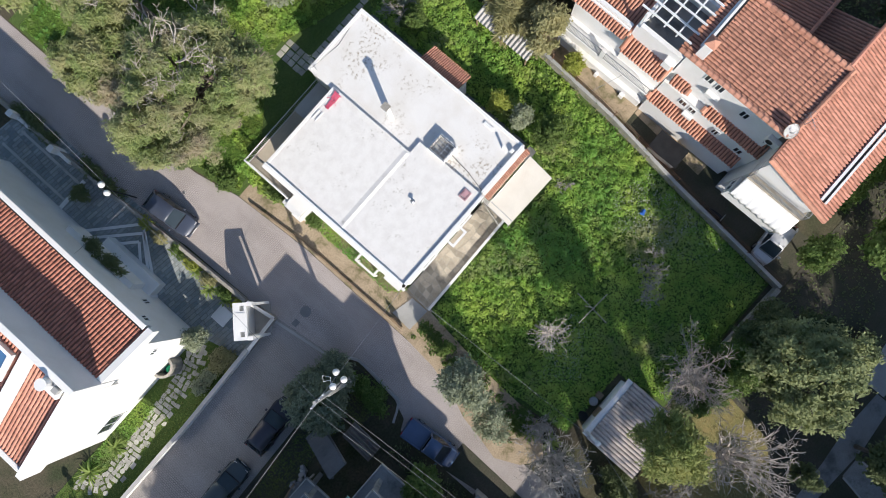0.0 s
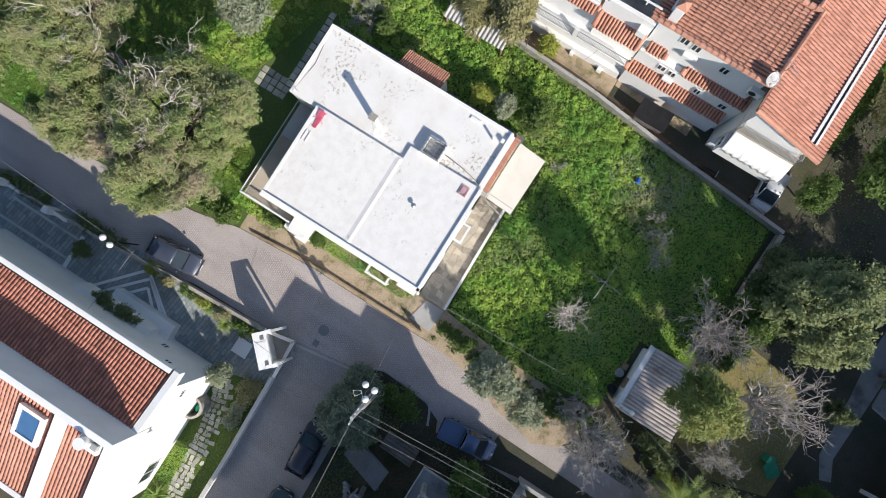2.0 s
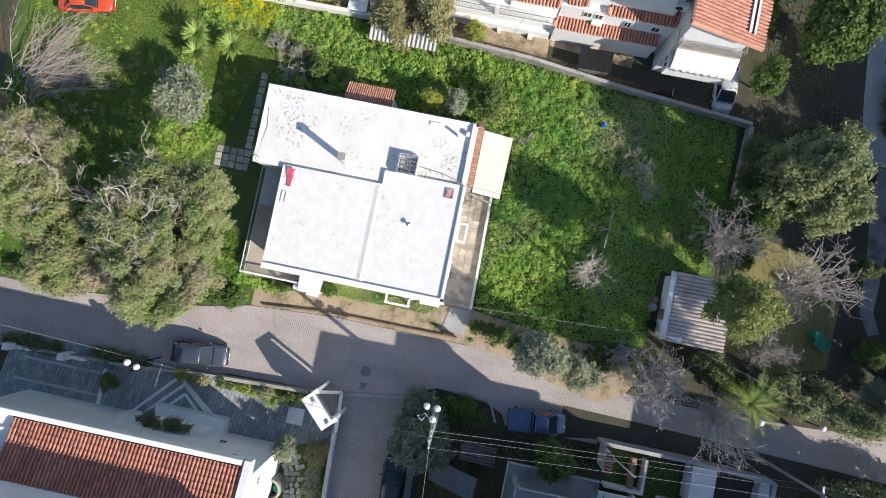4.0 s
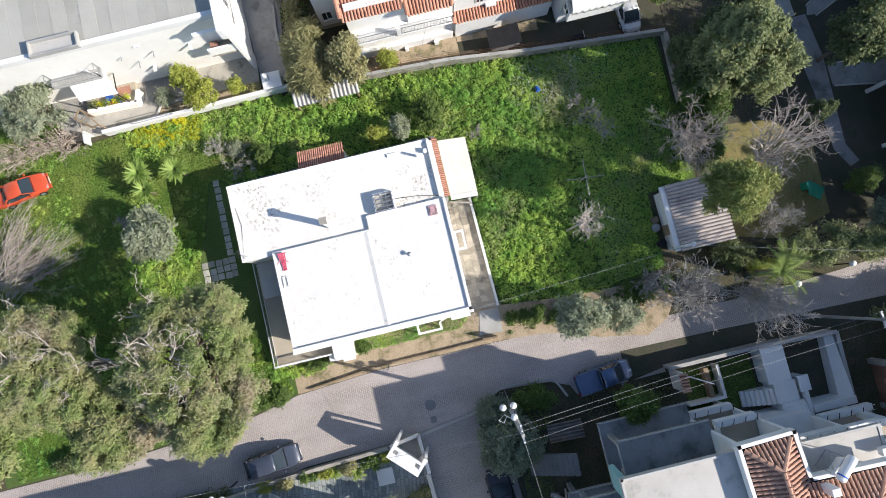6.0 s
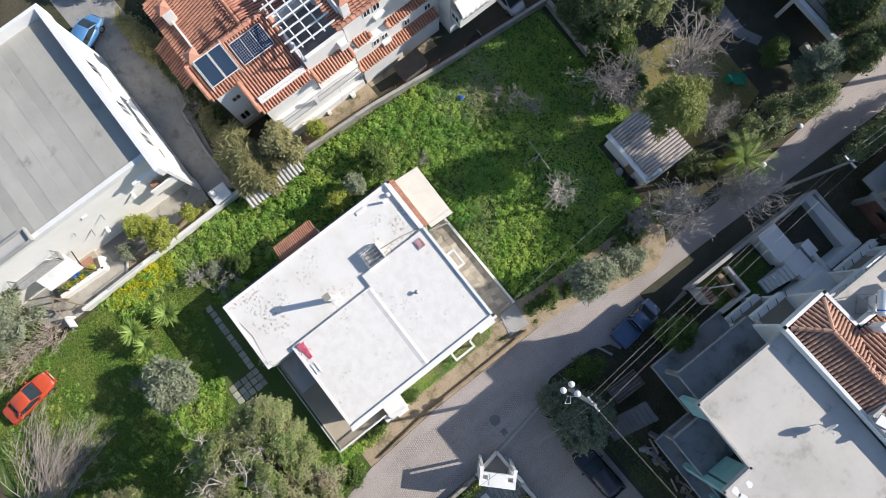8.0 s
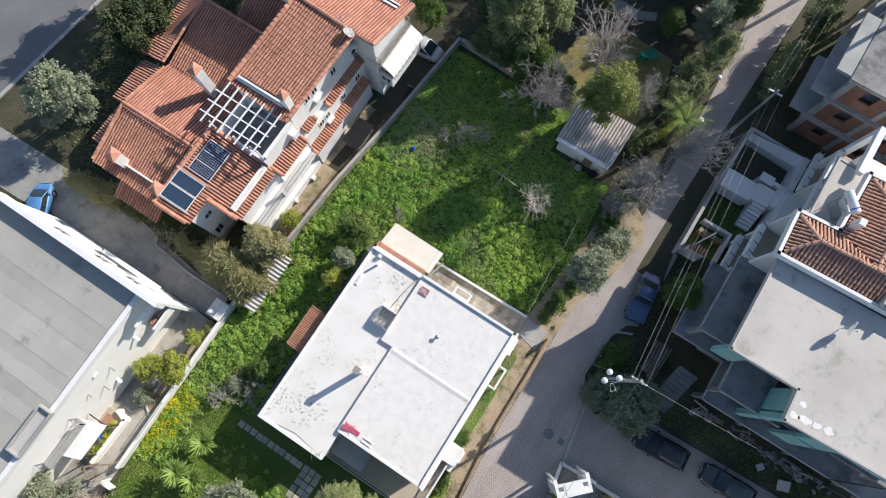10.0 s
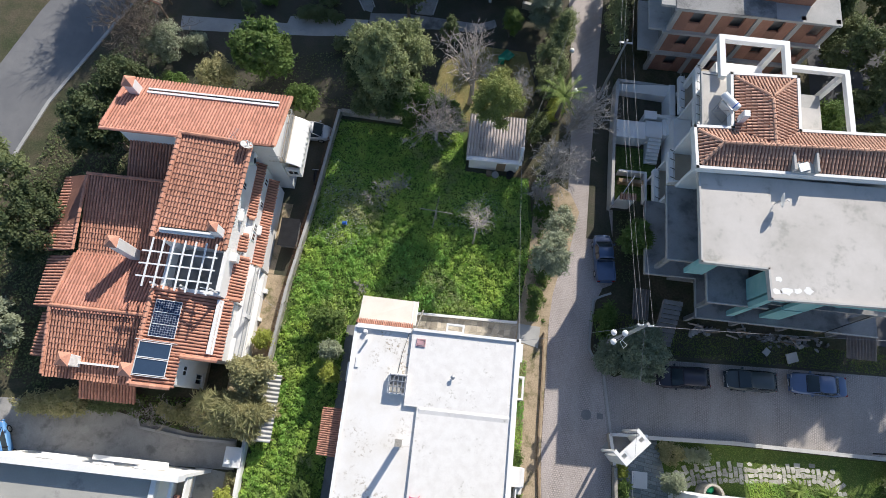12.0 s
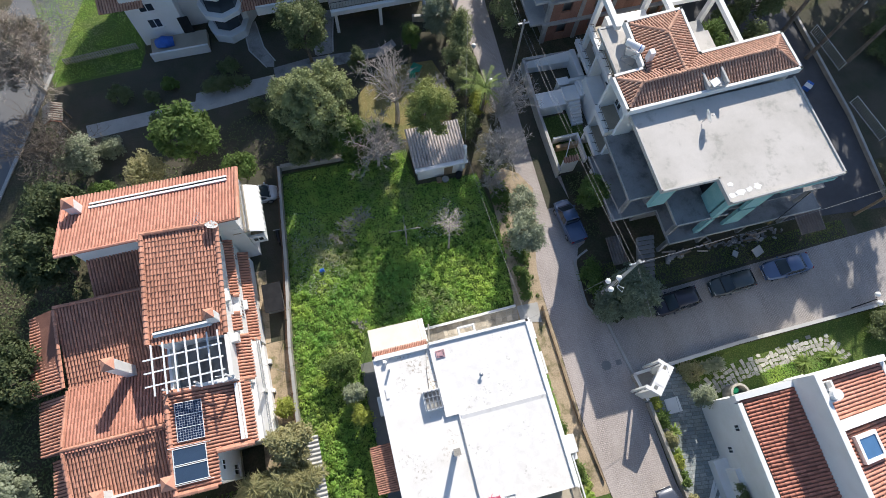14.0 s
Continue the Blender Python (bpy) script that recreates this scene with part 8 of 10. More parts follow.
    part("bumper", boxes((h - 0.1, h + 0.02, -w * 0.78, w * 0.78, 0.3, 0.48), bevel=0.03), P, th)
    part("bumper", boxes((-h - 0.03, -h + 0.1, -w * 0.82, w * 0.82, 0.32, 0.52), bevel=0.03), P, th)
    part("number_plate", boxes((h + 0.02, h + 0.03, -0.25, 0.25, 0.36, 0.46)), M["pale_metal"], th)
    if style == "pickup":
        part("load_bed", boxes((-h + 0.15, -0.45, -w * 0.86, w * 0.86, deck - 0.02, deck + 0.02)), P, th)
        part("bed_side", boxes((-h + 0.08, -0.42, -w * 0.96, -w * 0.86, deck - 0.05, deck + 0.12), (-h + 0.08, -0.42, w * 0.86, w * 0.96, deck - 0.05, deck + 0.12), (-h + 0.05, -h + 0.15, -w * 0.96, w * 0.96, deck - 0.05, deck + 0.12)), P, th)
        part("rear_screen", boxes((-0.42, -0.34, -w * 0.8, w * 0.8, 0.98, H - 0.05)), M["glass"], th)
    part("grille", boxes((h - 0.08, h + 0.005, -0.35, 0.35, 0.5, 0.58), bevel=0.01), M["dark_metal"], th)
    part("aerial", tube(bmesh.new(), [(rt + 0.3, 0, H), (rt + 0.05, 0, H + 0.25)], 0.008, 3), M["dark_metal"], th)
    th.matrix_basis = pose(x, y, 0.012, 0, 0, turn)
    return th


car("black hatchback parked on the grass edge of the side road", "black", 14.3, -0.98, 184, 4.3, 1.78, 1.48)
car("dark green hatchback parked along the side road", "green", 19.9, -0.62, 182, 4.2, 1.7, 1.42)
car("dark blue saloon parked along the side road", "blue", 25.45, -0.35, 181, 4.6, 1.76, 1.4, "sedan")
car("navy estate car parked against the garden wall", "slate", 7.75, -17.3, 95, 4.25, 1.72, 1.45)
car("dark blue pickup truck parked by the grass", "denim", 7.45, 8.55, 96, 4.3, 1.65, 1.55, "pickup")
car("silver hatchback parked across the end of the narrow lane", "silver", -19.85, 17.65, 2, 3.6, 1.58, 1.45)
car("orange-red saloon half hidden in the tall weeds", "orange", -17.2, -32.2, 100, 4.3, 1.65, 1.38, "sedan")
car("light blue small car parked in the concrete lane", "sky", -39.2, -12.0, 120, 3.6, 1.6, 1.42)

# ---- shed in the field corner ----
shed = thing("garden_shed", "small white shed with a corrugated roof", "shed", (-2.9, 18, 0))
body(shed, rect(-5.1, -0.7, 16.05, 19.8), 0, lambda x, y: 2.15 + (x + 5.1) * 0.0 + (y - 16.05) * 0.1)
xs = np.arange(-5.45, -0.35, 0.027)
cv = np.concatenate([np.stack([xs, np.full_like(xs, y), 2.28 + (y - 15.85) * 0.1 + 0.15 * np.sqrt(np.abs(np.sin((xs + 5.45) * np.pi / 0.27))) - 0.07], 1) for y in (16.15, 18.1, 20.1)])
k = len(xs)
cf = [[r * k + i, r * k + i + 1, (r + 1) * k + i + 1, (r + 1) * k + i] for r in range(2) for i in range(k - 1)]
roof = sheet_mesh("corrugated_roof", cv, cf, M["sheet"], shed, "weathered corrugated sheet roof")
md = roof.modifiers.new("thick", "SOLIDIFY")
md.thickness = 0.012
part("front_ledge", boxes((-5.4, -0.45, 15.75, 16.14, 2.1, 2.3)), M["white"], shed)
part("door", boxes((-2.6, -1.8, 16.0, 16.06, 0.05, 1.9)), M["wood"], shed)
part("flue", tube(bmesh.new(), [(-0.72, 15.95, 0.9), (-0.72, 15.95, 3.9), (-0.72, 16.2, 4.2)], 0.11, 10), M["pale_metal"], shed)
part("flue_cap", tube(bmesh.new(), [(-0.72, 16.28, 4.2), (-0.72, 16.4, 4.35)], [0.19, 0.17], 12), M["pale_metal"], shed)
for x, y, z1, mname, nm, lb in ((-1.3, 15.5, 0.75, "rubber", "rubbish_bin", "black plastic bin beside the shed"), (-3.2, 15.5, 0.45, "wood", "wooden_crate", "old wooden crate beside the shed"), (-2.6, 15.45, 0.35, "metal", "metal_drum", "dented grey metal tub beside the shed")):
    t2 = thing(nm, lb, nm.split("_")[1], (x, y, 0))
    part("body", tube(bmesh.new(), [(x, y, 0), (x, y, z1)], [0.26, 0.32], 12 if mname != "wood" else 4), M[mname], t2)
    part("rim", tube(bmesh.new(), [(x, y, z1), (x, y, z1 + 0.04)], [0.34, 0.33], 12 if mname != "wood" else 4), M[mname], t2)

# ---- corrugated lean-to by the field wall ----
lean = thing("corrugated_shelter", "low shelter of pale corrugated sheets by the wall", "shelter", (-18.6, -7, 0))
ys = np.arange(-9.6, -4.4, 0.05)
k = len(ys)
cv = np.concatenate([np.stack([np.full_like(ys, x), ys, z + 0.07 * np.sin((ys + 9.6) * 2 * np.pi / 0.33)], 1) for x, z in ((-20.1, 1.7), (-18.2, 1.45))])
roof = sheet_mesh("corrugated_roof", cv, [[i, i + 1, k + i + 1, k + i] for i in range(k - 1)], M["pale_concrete"], lean)
md = roof.modifiers.new("thick", "SOLIDIFY")
md.thickness = 0.015
for y in (-9.4, -7.0, -4.6):
    part("post", boxes((-18.4, -18.3, y - 0.05, y + 0.05, 0, 1.4)), M["wood"], lean)
hut = thing("stone_oven", "small white rendered oven hut on the wall", "oven", (-20.8, -11.0, 0))
part("body", boxes((-21.4, -20.3, -11.6, -10.3, 0, 1.3), bevel=0.06), M["white"], hut)
part("roof", boxes((-21.5, -20.2, -11.7, -10.2, 1.3, 1.42), bevel=0.03), M["white"], hut)
part("chimney", boxes((-21.2, -20.9, -11.4, -11.1, 1.42, 2.1)), M["white"], hut)

# ---- poles, lamps, wires ----
pole = thing("utility_pole", "grey concrete utility pole with crossarm and lamps", "pole", (7.85, 1.05, 0))
part("mast", tube(bmesh.new(), [(7.85, 1.05, -0.1), (7.68, 0.96, 11.1)], [0.2, 0.11], 8), M["concrete"], pole)
part("crossarm", boxes((7.15, 8.25, 0.92, 1.05, 10.35, 10.47)), M["metal"], pole)
part("strut", tube(bmesh.new(), [(7.9, 1.3, 0.0), (7.87, 1.1, 7.5)], [0.12, 0.09], 6), M["concrete"], pole)
for at, foot in (((6.83, 0.38, 6.2), 6.5), ((6.85, 1.08, 6.2), 6.5), ((7.35, 0.9, 7.3), 7.4)):
    lampg = part("globe_lamp", ball(bmesh.new(), at, 0.23, 14), M["globe"], pole, "white opal globe", smooth=True)
    part("bracket", tube(bmesh.new(), [(7.85, 1.05, foot - 0.4), (at[0], at[1], at[2] - 0.35), (at[0], at[1], at[2] - 0.2)], 0.03, 5), M["dark_metal"], lampg)
for s in (-0.5, -0.17, 0.17, 0.5):
    part("insulator", tube(bmesh.new(), [(7.7 + s, 0.98, 10.47), (7.7 + s, 0.98, 10.63)], 0.045, 6), M["pale_metal"], pole)
pole2 = thing("utility_pole", "slim metal utility pole beside the street", "pole", (6.65, 24.85, 0))
part("mast", tube(bmesh.new(), [(6.65, 24.85, -0.1), (6.6, 24.8, 8.9)], [0.14, 0.09], 8), M["metal"], pole2)
part("crossarm", boxes((6.05, 7.15, 24.74, 24.86, 8.45, 8.56)), M["metal"], pole2)
pole3 = thing("utility_pole", "leaning wooden utility pole at the lane corner", "pole", (34.6, 3.0, 0))
part("mast", tube(bmesh.new(), [(34.6, 3.0, -0.1), (34.4, 2.9, 8.5)], [0.15, 0.1], 8), M["wood"], pole3)
part("crossarm", boxes((34.0, 34.9, 2.86, 2.96, 8.1, 8.2)), M["metal"], pole3)
for s, r in ((-0.5, 0.010), (-0.17, 0.009), (0.5, 0.009)):
    wire((7.7 + s, 0.98, 10.62), (6.6 + s, 24.8, 8.62), 0.35, r=r)
    wire((6.6 + s, 24.8, 8.62), (8 + s, 62, 9.5), 0.8, r=r)
part("lamp_box", tube(bmesh.new(), [(7.85, 1.05, 6.7), (7.2, 0.35, 6.6), (7.5, -0.1, 6.5), (7.75, 0.2, 6.5), (7.3, 0.5, 6.6)], 0.025, 5), M["pale_metal"], pole, "thin bent lamp bracket")
wire((7.7, 0.97, 10.5), (0.05, -0.1, 4.6), 0.35)
wire((7.7, 0.97, 10.4), (34.4, 2.9, 8.3), 0.9)
wire((7.7, 0.97, 10.4), (6.5, -40, 9.0), 1.0)
wire((0.1, 0.1, 4.4), (-0.7, 16.2, 3.8), 0.4)
wire((-0.7, 16.3, 3.9), (6.0, 40, 6.0), 0.6)
wire((-21.0, 1.6, 3.6), (-19.3, 0.6, 2.0), 0.1)
wire((18.5, -18.5, 6.6), (8.0, -18.0, 5.0), 0.3)


def globe_lamp(x, y, h, label="white globe garden lamp on a dark post", double=False):
    th = thing("garden_lamp", label, "lamp", (x, y, 0), group="globe lamps")
    part("post", tube(bmesh.new(), [(x, y, 0), (x, y, h)], [0.06, 0.04], 8), M["dark_metal"], th)
    for s in ((-0.36, 0.36) if double else (0,)):
        part("globe", ball(bmesh.new(), (x + s * 0.25, y + s, h + 0.2), 0.24, 14), M["globe"], th, smooth=True)
    if double:
        part("bracket", tube(bmesh.new(), [(x - 0.09, y - 0.36, h), (x + 0.09, y + 0.36, h)], 0.025, 5), M["dark_metal"], th)
    return th


globe_lamp(8.75, -20.5, 3.9, "white twin globe lamp on a dark post", True)
globe_lamp(30.0, -5.3, 3.2, "white twin globe lamp on a dark post", True)
globe_lamp(3.9, 23.6, 2.4)
globe_lamp(3.4, 28.0, 2.2)
globe_lamp(44.0, 24.0, 3.2, "white twin globe lamp on a dark post", True)

# ---- wooden cross and bits in the field ----
cr = thing("wooden_rack", "grey wooden pole cross standing in the meadow", "rack", (-7.6, 10.8, 0))
part("post", tube(bmesh.new(), [(-7.5, 10.6, -0.05), (-7.5, 10.75, 2.6)], [0.05, 0.04], 6), M["pale_bark"], cr)
part("crossbar", tube(bmesh.new(), [(-9.0, 11.0, 1.45), (-6.1, 10.8, 1.5)], [0.04, 0.035], 6), M["pale_bark"], cr)
part("crossbar", tube(bmesh.new(), [(-7.7, 9.4, 1.3), (-7.4, 12.3, 1.4)], [0.035, 0.03], 6), M["pale_bark"], cr)
bt = thing("blue_bucket", "blue plastic bucket lying in the weeds", "bucket", (-15.54, 9.24, 0.2))
part("body", tube(bmesh.new(), [(-15.7, 9.24, 0.3), (-15.35, 9.3, 0.34)], [0.13, 0.17], 12), M["blue"], bt)
part("rim", tube(bmesh.new(), [(-15.35, 9.3, 0.34), (-15.32, 9.305, 0.345)], [0.185, 0.185], 12), M["blue"], bt)
cov = thing("covered_trailer", "dark covered trailer parked in the side lane", "trailer", (-19.9, 7.6, 0))
part("body", boxes((-20.6, -19.2, 6.4, 8.7, 0.4, 1.3), bevel=0.05), M["dark_concrete"], cov)
part("cover", plate(bmesh.new(), [(-20.7, 6.3, 1.36), (-19.1, 6.3, 1.36), (-19.1, 8.8, 1.42), (-20.7, 8.8, 1.42)], 0.05), M["dark_metal"], cov)
for y in (7.0, 8.1):
    part("wheel", tube(bmesh.new(), [(-19.2, y, 0.28), (-19.05, y, 0.28)], 0.28, 12), M["rubber"], cov)
scr = thing("scooter", "dark scooter parked by the lane wall", "scooter", (-18.7, 13.2, 0))
part("body", tube(bmesh.new(), [(-18.7, 12.7, 0.6), (-18.72, 13.3, 0.7), (-18.7, 13.8, 0.9)], [0.14, 0.18, 0.1], 8), M["dark_metal"], scr)
part("handlebar", tube(bmesh.new(), [(-19.0, 13.75, 1.0), (-18.4, 13.75, 1.0)], 0.03, 6), M["metal"], scr)
for y in (12.75, 13.85):
    part("wheel", tube(bmesh.new(), [(-18.75, y, 0.25), (-18.65, y, 0.25)], 0.25, 12), M["rubber"], scr)
tub = thing("green_slide", "dark green plastic play slide on the lawn", "slide", (-2.4, 28.3, 0))
part("chute", plate(bmesh.new(), [(-3.4, 27.6, 0.8), (-2.3, 27.3, 0.85), (-1.7, 28.5, 0.12), (-2.5, 29.1, 0.1)], 0.05), M["teal_plastic"], tub)
part("ladder", boxes((-3.3, -2.7, 27.3, 27.6, 0, 0.9), bevel=0.05), M["teal_plastic"], tub)
arb = thing("tiled_gate_arch", "small brown tiled gate roof on wooden posts", "gate roof", (-36.6, 29.2, 0))
tiles(arb, [(-37.4, 28.3, 2.2), (-37.4, 30.4, 2.2), (-36.6, 30.4, 2.7), (-36.6, 28.3, 2.7)], M["dry_twig"], 0.25, 0.38)
tiles(arb, [(-35.8, 30.4, 2.2), (-35.8, 28.3, 2.2), (-36.6, 28.3, 2.7), (-36.6, 30.4, 2.7)], M["dry_twig"], 0.25, 0.38)
for x, y in ((-37.1, 28.5), (-36.1, 28.5), (-37.1, 30.2), (-36.1, 30.2)):
    part("post", boxes((x - 0.08, x + 0.08, y - 0.08, y + 0.08, 0, 2.3)), M["wood"], arb)
# picket fence across the lawn
picket = thing("picket_fence", "pale wooden picket fence across the lawn", "fence", (-36.2, 36.5, 0))
pm = bpy.data.meshes.new("picket")
bm = boxes((-0.07, 0.07, -0.02, 0.02, 0.05, 0.95), bevel=0.012)
bm.to_mesh(pm)
bm.free()
pm.materials.append(M["pale_bark"])
for i in range(30):
    ob = new("picket", pm)
    hang(ob, picket)
    ob.matrix_basis = pose(-36.2 + i * 0.24, 36.45 + i * 0.014, 0.0, 0, 0, 3)
for z in (0.3, 0.75):
    part("fence_rail", tube(bmesh.new(), [(-36.3, 36.5, z), (-29.2, 36.9, z)], 0.03, 4), M["pale_bark"], picket)
# rubble and boards beside the unfinished floors
g5 = np.random.default_rng(5)
HEAPS = [(15.9, 3.2, 0.6, 0.2, 0.3)] * 12 + [(22.0, 3.05, 0.55, 0.28, 0.17)] * 30 + [(24.0, 3.0, 0.6, 0.25, 0.24)] * 14 + [(19.3, 3.3, 1.2, 0.16, 0.2)] * 10 + [(26.3, 3.1, 0.7, 0.3, 0.16)] * 8
for i, (hx, hy, sx, sy, size) in enumerate(HEAPS):
    x, y = float(g5.normal(hx, sx)), float(g5.normal(hy, sy))
    k = size * float(g5.uniform(0.6, 1.4))
    n = int(g5.integers(4, 7))
    ring = [(math.cos(6.283 * j / n) * k * float(g5.uniform(0.7, 1.3)), math.sin(6.283 * j / n) * k * 0.6 * float(g5.uniform(0.7, 1.3))) for j in range(n)]
    bm = prism(bmesh.new(), ring, 0, k * 0.4)
    turned(bm, pose(x, y, 0.02, float(g5.uniform(-20, 20)), float(g5.uniform(-20, 20)), float(g5.uniform(0, 180))))
    tagged(part("rubble_block", bm, M["stained_slab"] if i % 4 else M["concrete"], None), "broken concrete block lying on the ground", "rubble", "building rubble")
for i in range(20):
    x, y, L = float(g5.uniform(15.0, 26.4)), float(g5.normal(3.3, 0.25)), float(g5.uniform(0.6, 1.7))
    bm = turned(boxes((-L / 2, L / 2, -0.07, 0.07, 0, 0.04)), pose(x, y, 0.08 + 0.3 * float(g5.uniform(0, 1)), float(g5.normal(0, 6)), float(g5.normal(0, 9)), float(g5.normal(8, 30))))
    tagged(part("timber_board", bm, M[("wood", "stained_slab", "dry_twig", "stained_slab")[i % 4]], None), "weathered shuttering board thrown on the ground", "board", "loose boards")
tagged(part("paving_slab", turned(boxes((-0.5, 0.5, -0.4, 0.4, 0, 0.12)), pose(23.6, 1.7, 0.35, 10, 5, 20)), M["pale_concrete"], None), "pale slab lying on rough grass", "slab")
tagged(part("paving_slab", turned(boxes((-0.3, 0.3, -0.25, 0.25, 0, 0.1)), pose(21.6, 2.0, 0.1, 4, 5, 50)), M["pale_concrete"], None), "pale slab lying on rough grass", "slab")
for x0, y0, w, l, z in ((9.9, 3.4, 1.4, 2.6, 0.9), (27.2, 1.9, 2.6, 2.4, 1.9)):
    xs = np.arange(0, w, 0.05)
    k = len(xs)
    cv = np.concatenate([np.stack([x0 + xs, np.full_like(xs, y), z + 0.08 * np.sin(xs * 2 * np.pi / 0.26) + (y - y0) * 0.12], 1) for y in (y0, y0 + l)])
    sh = sheet_mesh("corrugated_sheet", cv, [[i, i + 1, k + i + 1, k + i] for i in range(k - 1)], M["rusty_sheet"], None, "rusty corrugated sheet on a rough frame", "sheet")
    md = sh.modifiers.new("thick", "SOLIDIFY")
    md.thickness = 0.015
for a, b in (((39.8, 23.4), (40.6, 18.3)), ((39.9, 14.4), (40.8, 9.7))):
    gt = thing("metal_gate", "pale metal bar gate beside the lane", "gate", (a[0], a[1], 0))
    rail(gt, (*a, 0.05), (*b, 0.05), 1.3, "pale_metal", 0.22, "gate_leaf")

bx = thing("blue_crate", "blue plastic crate lying on the dark lane", "crate", (36.4, 17.2, 0))
part("body", turned(boxes((-0.5, 0.5, -0.35, 0.35, 0, 0.5), bevel=0.04), pose(36.4, 17.2, 0.02, 0, 0, 35)), M["blue"], bx)
part("lid", turned(boxes((-0.52, 0.1, -0.37, 0.37, 0.505, 0.55), bevel=0.02), pose(36.4, 17.2, 0.02, 0, 0, 35)), M["pale_metal"], bx)

